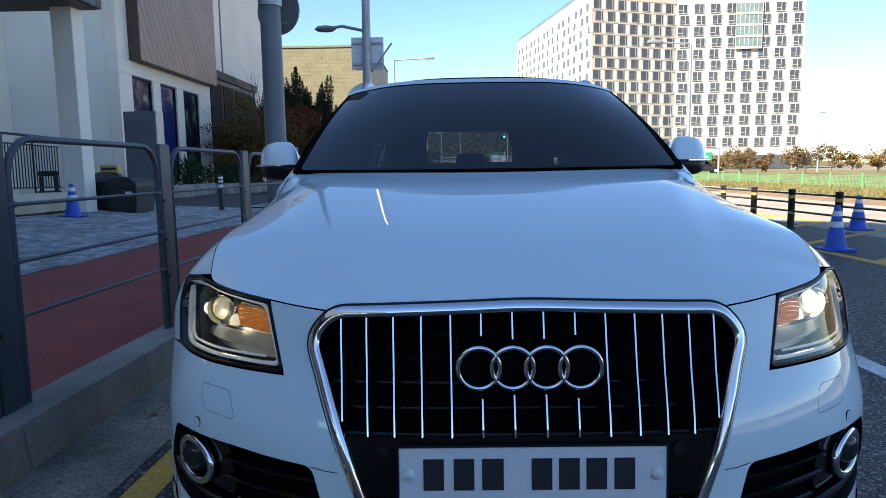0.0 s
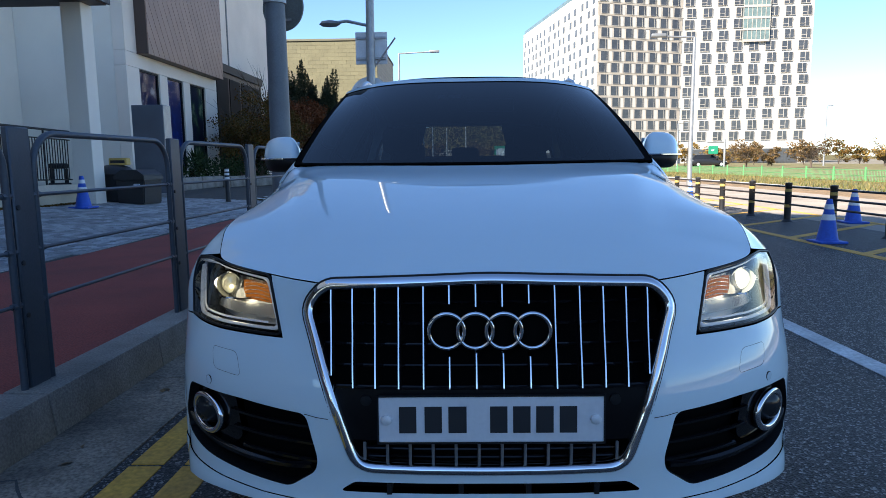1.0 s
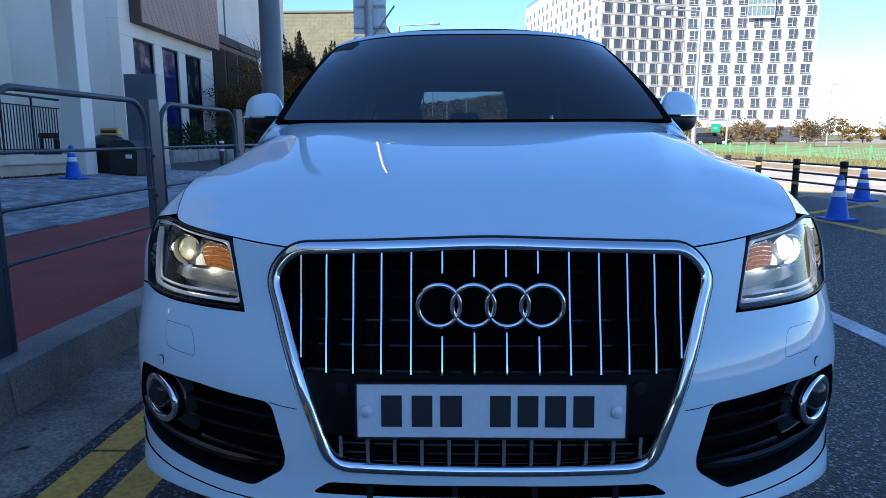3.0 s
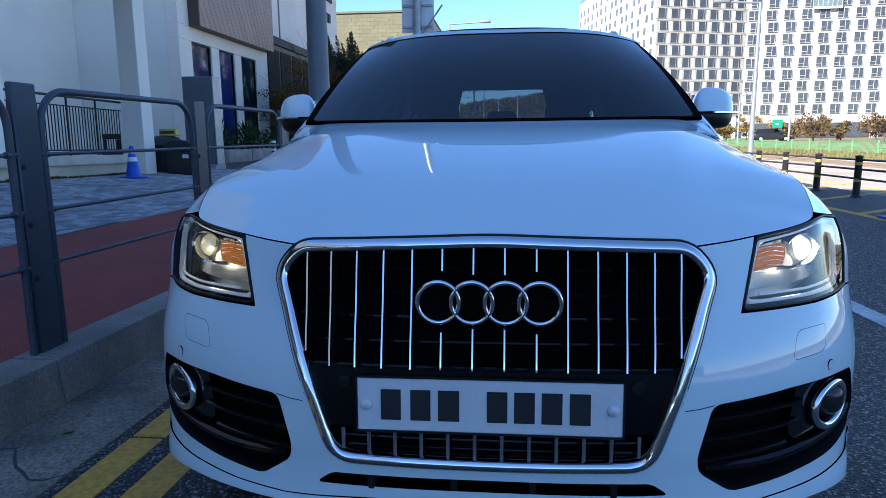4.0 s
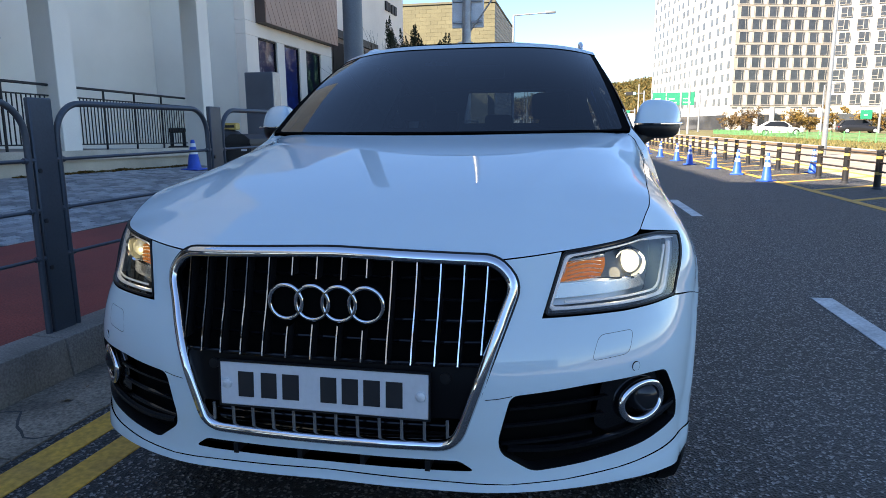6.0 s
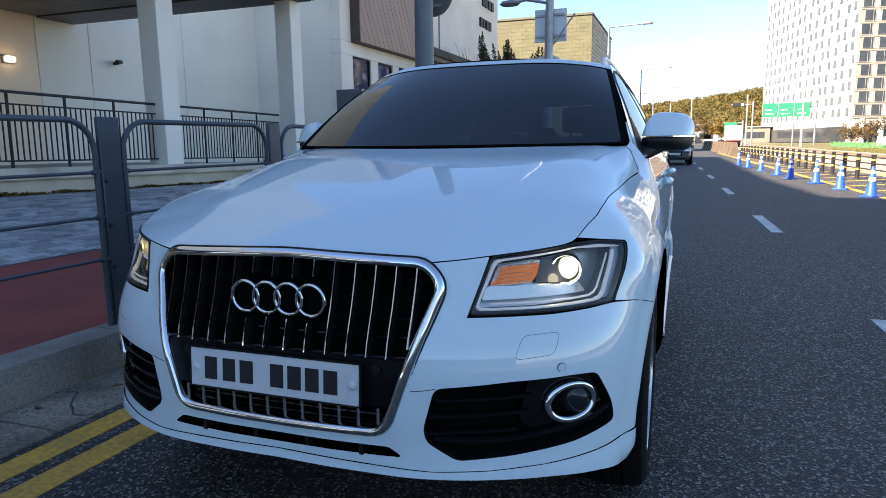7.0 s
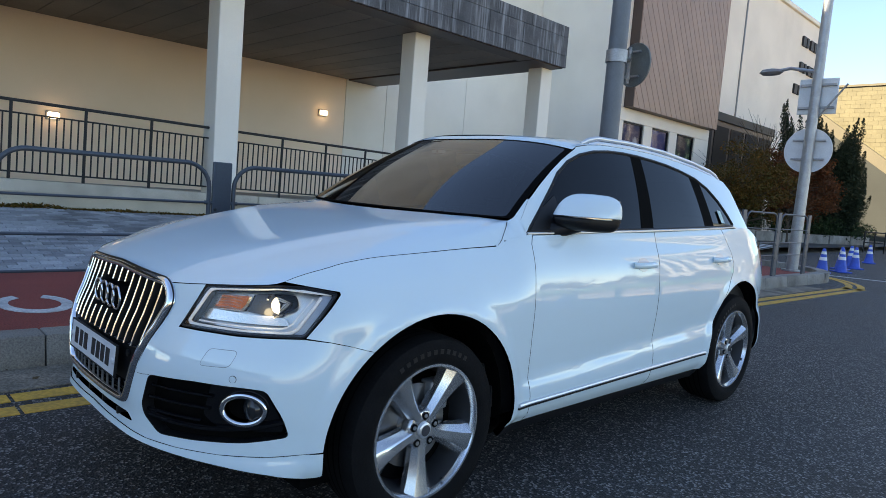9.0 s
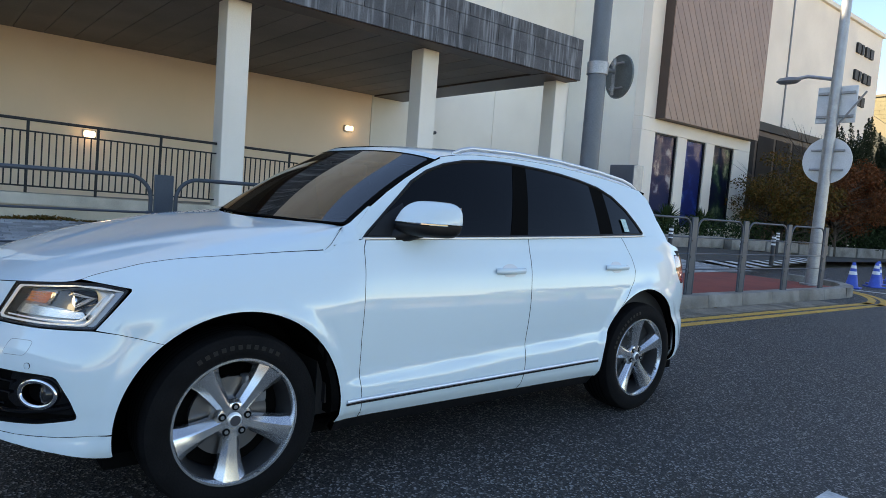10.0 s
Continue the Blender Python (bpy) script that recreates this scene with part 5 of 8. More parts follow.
tagged(part("hill", hill_bm, HILL), "low hill covered in autumn woodland", "hill", kind="structure")
rng = random.Random(77)
wood_bm = bmesh.new()
for i in range(4200):
    x, y = rng.uniform(-130, 200), rng.uniform(300, 425)
    z = hill_z(x, y)
    if z < 1.5:
        continue
    r = rng.uniform(1.6, 3.4)
    leaves(wood_bm, (x, y, z + r * 0.5), (r, r, r * 0.9), 44, 0.55, rng)
tagged(part("far_woods", wood_bm, leaf_material("hill_leaves", (0.165, 0.105, 0.030), (0.055, 0.062, 0.020))), "autumn woods on the hill", "woodland", kind="stuff")
# low far buildings at the end of the street
FARWALL = material("far_tan_wall", (0.26, 0.22, 0.18), 0.85, vary=0.15, scale=0.4, grain=4, bump=0.1)
FARGREY = material("far_grey_wall", (0.33, 0.33, 0.33), 0.85, vary=0.15, scale=0.4, grain=4, bump=0.1)
for x, y, h, r, mat in ((-11, 112, 5.0, 2.4, LEAF_BROWN), (-7.5, 124, 5.5, 2.6, LEAF_GOLD), (-4.5, 134, 5.0, 2.6, LEAF_OLIVE), (4.5, 140, 5.5, 2.8, LEAF_BROWN), (7.5, 132, 4.6, 2.2, LEAF_GOLD), (-14, 130, 6.0, 3.0, LEAF_OLIVE), (11, 150, 5.0, 2.6, LEAF_OLIVE)):
    k += 1
    tree("roadside_tree", "autumn tree at the far end of the street", (x, y, 0), h, r, mat, k, 30, 60, 0.18, 10, 0.14)
for x0, x1, y, h, mat in ((-26, -10, 150, 3.6, FARGREY), (-6, 2, 190, 4.0, FARWALL), (4, 10, 200, 5.0, FARGREY), (-60, -30, 160, 6, FARWALL), (14, 22, 190, 4.0, FARWALL)):
    bl = thing("far_building", "low pale building at the far end of the street", "building")
    part("wall", box(bmesh.new(), x0, x1, y, y + 10, 0, h, 0.05), mat, bl)
    part("roof", box(bmesh.new(), x0 - 0.4, x1 + 0.4, y - 0.4, y + 10.4, h + 0.003, h + 0.35, 0.05), HFRAME, bl)
    for x in steps(x0 + 1, x1 - 2.5, 4):
        part("window", box(bmesh.new(), x, x + 1.2, y - 0.05, y, 1.2, 2.8), HGLASS, bl)

# ---- the white car: its outer surfaces as smooth functions ----


def spline(rows):
    """A smooth curve through rows of (t, value, ...), without overshoot worth naming."""
    ts = [r[0] for r in rows]
    vals = [r[1:] for r in rows]
    n, dim = len(rows), len(vals[0])
    tang = []
    for i in range(n):
        row = []
        for k in range(dim):
            if 0 < i < n - 1:
                a = (vals[i][k] - vals[i - 1][k]) / (ts[i] - ts[i - 1])
                b = (vals[i + 1][k] - vals[i][k]) / (ts[i + 1] - ts[i])
                row.append(0.0 if a * b <= 0 else 2 * a * b / (a + b))
            else:
                j = min(i, n - 2)
                row.append((vals[j + 1][k] - vals[j][k]) / (ts[j + 1] - ts[j]))
        tang.append(row)

    def at(t):
        i = 0
        while i < n - 2 and t > ts[i + 1]:
            i += 1
        h = ts[i + 1] - ts[i]
        u = min(max((t - ts[i]) / h, 0.0), 1.0)
        a, b, c, d = 2 * u**3 - 3 * u**2 + 1, u**3 - 2 * u**2 + u, -2 * u**3 + 3 * u**2, u**3 - u**2
        out = [a * vals[i][k] + b * h * tang[i][k] + c * vals[i + 1][k] + d * h * tang[i + 1][k] for k in range(dim)]
        return out[0] if dim == 1 else out

    return at


def smooth(a, b, t):
    u = min(max((t - a) / (b - a), 0.0), 1.0)
    return u * u * (3 - 2 * u)


# plan outline of the body at bumper height, front centre to tail centre
PLAN = [(0, 0.0), (0.2, 0.003), (0.38, 0.022), (0.52, 0.068), (0.64, 0.130), (0.745, 0.205), (0.83, 0.30), (0.893, 0.43), (0.926, 0.58), (0.943, 0.80), (0.949, 1.1), (0.946, 1.6), (0.944, 2.3), (0.946, 3.1), (0.948, 3.65), (0.938, 3.95), (0.908, 4.13), (0.852, 4.30), (0.73, 4.44), (0.50, 4.545), (0.25, 4.59), (0, 4.60)]


def catmull(pts, per=24):
    out = []
    p = [(-pts[1][0], pts[1][1])] + list(pts) + [(-pts[-2][0], pts[-2][1])]
    for i in range(1, len(p) - 2):
        for k in range(per):
            t = k / per
            q = []
            for j in range(2):
                a, b, c, d = p[i - 1][j], p[i][j], p[i + 1][j], p[i + 2][j]
                la = max(math.dist(p[i - 1], p[i]), 1e-6)
                lb = max(math.dist(p[i], p[i + 1]), 1e-6)
                lc = max(math.dist(p[i + 1], p[i + 2]), 1e-6)
                m1 = lb * ((b - a) / la * lb + (c - b) / lb * la) / (la + lb)
                m2 = lb * ((c - b) / lb * lc + (d - c) / lc * lb) / (lb + lc)
                q.append((2 * t**3 - 3 * t**2 + 1) * b + (t**3 - 2 * t**2 + t) * m1 + (-2 * t**3 + 3 * t**2) * c + (t**3 - t**2) * m2)
            out.append(tuple(q))
    out.append(tuple(pts[-1]))
    return out


PLAN_PTS = catmull(PLAN)
PLAN_S = [0.0]
for p_, q_ in zip(PLAN_PTS, PLAN_PTS[1:]):
    PLAN_S.append(PLAN_S[-1] + math.dist(p_, q_))
PLAN_XY, PLAN_SA = np.array(PLAN_PTS), np.array(PLAN_S)
S_END = PLAN_S[-1]


def plan(s):
    """Point and outward normal of the plan outline; s below 0 is the mirrored side."""
    a = abs(s)
    x, y = np.interp(a, PLAN_SA, PLAN_XY[:, 0]), np.interp(a, PLAN_SA, PLAN_XY[:, 1])
    e = 0.03
    lo, hi = a - e, min(a + e, S_END)
    sx = -1 if lo < 0 else 1
    x0, y0 = sx * np.interp(abs(lo), PLAN_SA, PLAN_XY[:, 0]), np.interp(abs(lo), PLAN_SA, PLAN_XY[:, 1])
    x1, y1 = np.interp(hi, PLAN_SA, PLAN_XY[:, 0]), np.interp(hi, PLAN_SA, PLAN_XY[:, 1])
    tx, ty = x1 - x0, y1 - y0
    l = math.hypot(tx, ty)
    nx, ny = ty / l, -tx / l
    return (x, y, nx, ny) if s >= 0 else (-x, y, -nx, ny)


SIDE_Y = np.argmax(PLAN_XY[:, 0] > 0.9)


def s_of_y(y):
    """Where the flank is y metres back."""
    return float(np.interp(y, PLAN_XY[SIDE_Y - 40 :, 1], PLAN_SA[SIDE_Y - 40 :]))


def s_of_x(x):
    """Where the front is x metres out."""
    k = int(np.argmax(PLAN_XY[:, 0] > 0.94))
    v = float(np.interp(abs(x), PLAN_XY[:k, 0], PLAN_SA[:k]))
    return v if x >= 0 else -v


IN_DOOR = spline([(0.20, 0.12), (0.26, 0.075), (0.30, 0.048), (0.335, 0.018), (0.38, 0.006), (0.42, 0.002), (0.46, 0.004), (0.50, 0.012), (0.526, 0.0205), (0.548, 0.0235), (0.60, 0.021), (0.66, 0.017), (0.76, 0.015), (0.84, 0.019), (0.90, 0.0255), (0.96, 0.034), (1.02, 0.050), (1.08, 0.073), (1.13, 0.088), (1.25, 0.14)])
WING_LOW = spline([(0.20, 0.12), (0.26, 0.075), (0.30, 0.048), (0.335, 0.022), (0.40, 0.012), (0.55, 0.008), (0.70, 0.006), (0.84, 0.006)])
WING_CURL = spline([(0.0, 0.0), (0.15, 0.03), (0.3, 0.105), (0.6, 0.36), (0.85, 0.72), (1.0, 1.0), (1.3, 1.6)])
WING_TOP = spline([(0.2, 0.105, 0.93), (0.36, 0.118, 0.962), (0.45, 0.130, 0.984), (0.55, 0.142, 1.004), (0.70, 0.152, 1.022), (0.94, 0.146, 1.041), (1.308, 0.118, 1.065), (1.5, 0.10, 1.095)])
IN_FRONT = spline([(0.18, 0.13), (0.23, 0.06), (0.27, 0.020), (0.31, -0.004), (0.345, -0.003), (0.38, 0.0035), (0.44, 0.004), (0.50, -0.001), (0.60, 0.0), (0.66, 0.008), (0.72, 0.025), (0.77, 0.045), (0.85, 0.070), (0.91, 0.088), (0.95, 0.115), (1.05, 0.19)])
HUBS, HUB_Z, ARCH_R = (0.905, 3.71), 0.365, 0.462


def body(s, z):
    """The body below the bonnet and belt lines."""
    x, y, nx, ny = plan(s)
    wf, wd = 1 - smooth(0.30, 0.56, y), smooth(1.31, 1.55, y)
    d = 0.0
    if wf > 0:
        d += wf * IN_FRONT(z)
    if wd > 0:
        lean = 0.05 * (y - 2.25) * smooth(0.40, 0.50, z) * (1 - smooth(0.62, 0.85, z))
        d += (1 - wf) * wd * IN_DOOR(z - lean)
    if wd < 1 and wf < 1:
        dep, top = WING_TOP(y)
        wing = WING_LOW(z) if z < 0.80 else WING_LOW(z) + (dep - 0.006) * WING_CURL((z - 0.80) / (top - 0.80))
        d += (1 - wf) * (1 - wd) * wing
    for hy in HUBS:
        r = math.hypot(y - hy, z - HUB_Z)
        d -= 0.013 * (1 - smooth(ARCH_R + 0.005, ARCH_R + 0.075, r)) * smooth(0.3, 0.5, r)
    return Vector((x - nx * d, y - ny * d, z))


HOOD_Z = spline([(0.03, 0.868), (0.06, 0.884), (0.09, 0.902), (0.16, 0.938), (0.28, 0.982), (0.5, 1.036), (0.8, 1.098), (1.1, 1.150), (1.3, 1.180), (1.55, 1.205)])
# the shut line of the bonnet, along the grille corner, headlamp and wing
LINE_Z = spline([(0.40, 0.894), (0.52, 0.902), (0.606, 0.909), (0.75, 0.919), (0.86, 0.927), (0.90, 0.934), (0.95, 0.950), (1.02, 0.969), (1.09, 0.984), (1.19, 1.005), (1.31, 1.020), (1.42, 1.029), (1.52, 1.036), (1.65, 1.0455), (1.78, 1.055), (1.945, 1.065), (2.06, 1.075)])
HOOD_LINE = [(v, LINE_Z(v)) for v in np.linspace(0.432, s_of_y(1.308), 48)]
EDGE_PTS = [body(*p) for p in HOOD_LINE]
HOOD_EDGE = spline([(0.02, EDGE_PTS[0].x - 0.12, 0.88)] + [(p.y, p.x, p.z) for p in EDGE_PTS] + [(1.5, EDGE_PTS[-1].x + 0.003, 1.088)])
HOOD_P = spline([(0.0, 2.2), (0.17, 2.6), (0.35, 3.3), (0.6, 4.8), (0.9, 7.0), (1.15, 11.0), (1.3, 16.0), (1.42, 24.0), (1.5, 26.0)])


def hood(x, y):
    """The bonnet as height over the plan."""
    xe, ze = HOOD_EDGE(y)
    z0 = HOOD_Z(y)
    a = abs(x)
    z = z0 - (z0 - ze) * (a / xe) ** HOOD_P(y)
    crease = 0.40 + 0.22 * y
    z += 0.009 * (1 - smooth(crease - 0.05, crease + 0.06, a)) * smooth(0.12, 0.5, y) * (1 - 0.8 * smooth(0.9, 1.25, y))
    z -= 0.024 * smooth(0.9, 1.35, y) * (a / 0.8) ** 2 * (1 - smooth(0.72, 0.80, a))
    return Vector((x, y, z))


def screen(u, w):
    """The windscreen: u across, w from the scuttle to the roof."""
    a = abs(u) ** 2.7
    foot = Vector((0.79 * u, 1.268 + 0.162 * a, 1.166 + 0.006 * a))
    head = Vector((0.636 * u, 1.930 + 0.145 * a, 1.600 - 0.042 * u ** 4))
    p = foot.lerp(head, w)
    p.z += 0.022 * math.sin(math.pi * w)
    p.y -= 0.012 * math.sin(math.pi * w)
    return p


BELT_X = spline([(1.25, 0.800), (1.5, 0.826), (1.9, 0.852), (2.5, 0.868), (3.1, 0.864), (3.6, 0.842), (3.95, 0.812), (4.3, 0.75), (4.6, 0.66)])


def flank(y, z):
    """The glasshouse side above the belt."""
    h = z - 1.12
    return Vector((BELT_X(y) - 0.40 * h - 0.30 * h * h, y, z))


ROOF_Z = spline([(1.7, 1.55), (1.875, 1.600), (2.1, 1.626), (2.5, 1.645), (2.9, 1.642), (3.3, 1.620), (3.7, 1.582), (4.0, 1.542), (4.25, 1.50)])
CANT_Z = spline([(1.7, 1.36), (2.07, 1.556), (2.2, 1.580), (2.4, 1.598), (2.8, 1.603), (3.3, 1.576), (3.8, 1.520), (4.25, 1.452)])


def roof(u, y):
    """The roof skin: u from -1 to 1 across."""
    ze = CANT_Z(y)
    xe, z0 = flank(y, ze).x, ROOF_Z(y)
    return Vector((xe * u, y, z0 - (z0 - ze) * abs(u) ** 3.2))

# ---- the white car: panels, glass, lamps, grille, wheels ----


def paint_material():
    """White pearl-free car paint: a slightly uneven base under clear lacquer."""
    mat = material("white_car_paint", (0.625, 0.745, 0.785), 0.4, vary=0.012, scale=1.5, grain=900, bump=0.0, coat=1.0, spec=0.0)
    n, l = mat.node_tree.nodes, mat.node_tree.links
    b = n["Principled BSDF"]
    b.inputs["Coat IOR"].default_value, b.inputs["Coat Roughness"].default_value = 1.66, 0.0
    wave = n.new("ShaderNodeTexNoise")
    wave.inputs["Scale"].default_value, wave.inputs["Detail"].default_value = 5.0, 1.5
    l.new(n["Geometry"].outputs["Position"], wave.inputs["Vector"])
    bp = n.new("ShaderNodeBump")
    bp.inputs["Strength"].default_value, bp.inputs["Distance"].default_value = 0.04, 0.001
    l.new(wave.outputs[0], bp.inputs["Height"])
    l.new(bp.outputs[0], b.inputs["Coat Normal"])
    return mat


def plain(name, colour, rough, metal=0.0, coat=0.0, spec=0.5):
    return material(name, colour, rough, metal, vary=0.0, bump=0.0, coat=coat, spec=spec)


PAINT = paint_material()
CHROME = plain("chrome", (0.72, 0.73, 0.75), 0.05, 1.0)
SATIN = plain("satin_aluminium", (0.66, 0.68, 0.70), 0.33, 0.7)
RIM = material("silver_wheel_paint", (0.66, 0.67, 0.68), 0.22, 0.9, vary=0.05, scale=12, grain=200, bump=0.02, coat=0.6, space="object")
BARREL = plain("inner_barrel", (0.05, 0.05, 0.053), 0.5, 0.5)
DISC = plain("worn_steel", (0.16, 0.16, 0.165), 0.35, 0.8)
GLOSSBLACK = plain("gloss_black_trim", (0.005, 0.005, 0.006), 0.06, spec=0.35)
MATTBLACK = material("matt_black_trim", (0.008, 0.008, 0.009), 0.5, vary=0.2, scale=12, grain=160, bump=0.1, spec=0.3)
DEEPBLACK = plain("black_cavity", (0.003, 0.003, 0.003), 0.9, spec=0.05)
RUBBER = material("tyre_rubber", (0.0065, 0.0065, 0.007), 0.85, vary=0.25, scale=9, grain=120, bump=0.15, space="object", spec=0.15)
CABIN = material("dark_cabin_trim", (0.018, 0.018, 0.02), 0.7, vary=0.15, scale=9, grain=90, bump=0.1)


TINT = pane_material("tinted_screen_glass", (0.10, 0.135, 0.165), 1.0, 1.66)
TINTREAR = pane_material("tinted_rear_glass", (0.75, 0.8, 0.82), 1.0, 1.5)
TINTSIDE = pane_material("dark_side_glass", (0.006, 0.007, 0.009), 0.6, 1.42)
LENS = pane_material("clear_lamp_cover", (0.94, 0.95, 0.96), 1.0, 1.45)
XENON = plain("lit_xenon_lens", (0.9, 0.9, 0.85), 0.2)
XENON.node_tree.nodes["Principled BSDF"].inputs["Emission Color"].default_value = (1.0, 0.89, 0.56, 1)
XENON.node_tree.nodes["Principled BSDF"].inputs["Emission Strength"].default_value = 0.19
XENONDIM = plain("dim_xenon_lens", (0.55, 0.52, 0.36), 0.08, 0.5, coat=1.0)
XENONDIM.node_tree.nodes["Principled BSDF"].inputs["Emission Color"].default_value = (1.0, 0.89, 0.52, 1)
XENONDIM.node_tree.nodes["Principled BSDF"].inputs["Emission Strength"].default_value = 0.035
AMBER = material("lit_amber_reflector", (0.60, 0.20, 0.03), 0.15, metal=0.6, vary=0.2, scale=60, grain=160, bump=0.4, emit=(1.0, 0.30, 0.02), strength=0.06, space="object")
RIBBED = material("ribbed_lamp_chrome", (0.62, 0.60, 0.55), 0.22, 0.9, vary=0.25, scale=40, grain=160, bump=0.3, space="object")
GUIDE = material("lit_light_guide", (0.85, 0.87, 0.88), 0.25, vary=0, bump=0, coat=0.5, emit=(0.90, 0.96, 1.0), strength=0.016)
REDLAMP = plain("red_tail_lamp", (0.30, 0.01, 0.012), 0.12, coat=0.6)
PLATE = material("pale_plate", (0.62, 0.64, 0.66), 0.4, vary=0.03, scale=12, grain=90, bump=0.02)
PLATEINK = plain("plate_ink", (0.012, 0.013, 0.016), 0.5)

suv = thing("suv", "glossy white sport utility car parked at the kerb with headlamps lit", "car")


def inside(pts, poly):
    """Which of the points lie within the outline."""
    x, y = pts[:, 0], pts[:, 1]
    hit = np.zeros(len(pts), bool)
    for (x0, y0), (x1, y1) in zip(poly, poly[1:] + poly[:1]):
        if y0 != y1:
            hit ^= ((y0 > y) != (y1 > y)) & (x < (x1 - x0) * (y - y0) / (y1 - y0) + x0)
    return hit


def dense(poly, h, closed=True):
    out = []
    ends = poly[1:] + poly[:1] if closed else poly[1:]
    for p, q in zip(poly, ends):
        n = max(1, math.ceil(math.dist(p, q) / h))
        out += [(p[0] + (q[0] - p[0]) * k / n, p[1] + (q[1] - p[1]) * k / n) for k in range(n)]
    return out if closed else out + [tuple(poly[-1])]


def rounded(poly, r, n=5):
    """The outline with its corners cut round."""
    out = []
    k = len(poly)
    for i in range(k):
        p, a, b = Vector(poly[i]), Vector(poly[i - 1]), Vector(poly[(i + 1) % k])
        u, v = (a - p), (b - p)
        t = min(r, u.length * 0.45, v.length * 0.45)
        a, b = p + u.normalized() * t, p + v.normalized() * t
        for j in range(n + 1):
            w = j / n
            q = a * (1 - w) ** 2 + p * 2 * w * (1 - w) + b * w * w
            out.append((q.x, q.y))
    return out


def shrunk(poly, d):
    """The outline moved inwards by d."""
    k = len(poly)
    area = sum(poly[i - 1][0] * poly[i][1] - poly[i][0] * poly[i - 1][1] for i in range(k))
    sg = 1 if area > 0 else -1
    out = []
    for i in range(k):
        a, p, b = Vector(poly[i - 1]), Vector(poly[i]), Vector(poly[(i + 1) % k])
        e, f = (p - a), (b - p)
        if e.length < 1e-7 or f.length < 1e-7:
            e = f = b - a
        e, f = e.normalized(), f.normalized()
        n1, n2 = Vector((-e.y, e.x)), Vector((-f.y, f.x))
        n = (n1 + n2)
        n = n / max(n.length_squared / 2, 0.35)
        q = p + n * d * sg
        out.append((q.x, q.y))
    return out


def mirrored(poly):
    return [(-u, v) for u, v in poly][::-1]


def catmull_at(line, w):
    """A point of a smooth curve through the given points, w from 0 to 1."""
    f = w * (len(line) - 1)
    i = min(int(f), len(line) - 2)
    t = f - i
    p0, p1, p2, p3 = line[max(i - 1, 0)], line[i], line[i + 1], line[min(i + 2, len(line) - 1)]
    return 0.5 * (2 * p1 + (p2 - p0) * t + (2 * p0 - 5 * p1 + 4 * p2 - p3) * t * t + (3 * p1 - p0 - 3 * p2 + p3) * t ** 3)


def skin(name, outline, surf, mat, parent, h=0.035, holes=(), gap=0.0, depth=0.014, label="", outward=None, offset=0.0):
    """A panel cut out of a smooth surface along an outline, with turned-in edges."""
    from mathutils.geometry import delaunay_2d_cdt
    outline = shrunk(outline, gap) if gap else list(outline)
    holes = [shrunk(q, -gap) if gap else list(q) for q in holes]
    rims = [dense(outline, h * 0.6)] + [dense(q, h * 0.6) for q in holes]
    pts, edges = [], []
    for rim in rims:
        k = len(pts)
        pts += rim
        edges += [(k + i, k + (i + 1) % len(rim)) for i in range(len(rim))]
    us, vs = [p[0] for p in outline], [p[1] for p in outline]
    gu, gv = np.arange(min(us), max(us), h), np.arange(min(vs), max(vs), h)
    grid = np.array([(u + (h / 2 if j % 2 else 0), v) for j, v in enumerate(gv) for u in gu]) if len(gu) and len(gv) else np.zeros((0, 2))
    if len(grid):
        ok = inside(grid, outline)
        for q in holes:
            ok &= ~inside(grid, q)
        grid = grid[ok]
        border = np.array(pts)
        if len(grid):
            far = np.sqrt(((grid[:, None] - border[None]) ** 2).sum(-1)).min(1) > h * 0.42
            pts = pts + [tuple(p) for p in grid[far]]
    res = delaunay_2d_cdt([Vector(p) for p in pts], edges, [], 0, 1e-6)
    co, tri = np.array([tuple(v) for v in res[0]]), [f for f in res[2]]
    cent = np.array([co[list(f)].mean(0) for f in tri])
    ok = inside(cent, outline)
    for q in holes:
        ok &= ~inside(cent, q)
    tri = [f for f, k in zip(tri, ok) if k]
    place, norm = [], []
    e = 2e-3
    for u, v in co:
        p = surf(u, v)
        a, b = surf(u + e, v) - surf(u - e, v), surf(u, v + e) - surf(u, v - e)
        n = a.cross(b)
        n = n.normalized() if n.length > 1e-12 else Vector((0, 0, 1))
        if outward is not None and n.dot(p - outward) < 0:
            n = -n
        place.append(p + n * offset)
        norm.append(n)
    count = {}
    for f in tri:
        for i in range(3):
            a, b = f[i], f[(i + 1) % 3]
            count[(min(a, b), max(a, b))] = count.get((min(a, b), max(a, b)), 0) + 1
    verts, normals, faces = [tuple(p) for p in place], [tuple(n) for n in norm], []
    for f in tri:
        p, q, r = (place[i] for i in f)
        faces.append(f if (q - p).cross(r - p).dot(norm[f[0]]) > 0 else f[::-1])
    for (a, b), c in count.items():
        if c == 1:
            pa, pb = place[a], place[b]
            k = len(verts)
            side = (pb - pa).cross(norm[a]).normalized()
            verts += [tuple(pa), tuple(pb), tuple(pb - norm[b] * depth), tuple(pa - norm[a] * depth)]
            normals += [tuple(side)] * 4
            faces.append((k, k + 1, k + 2, k + 3))
    me = bpy.data.meshes.new(name)
    me.from_pydata(verts, [], faces)
    me.update()
    me.polygons.foreach_set("use_smooth", [True] * len(me.polygons))
    me.normals_split_custom_set_from_vertices(normals)
    me.materials.append(mat)
    ob = new(name, me)
    ob.parent = parent
    return tagged(ob, label)


CORE = Vector((0, 2.3, 0.55))


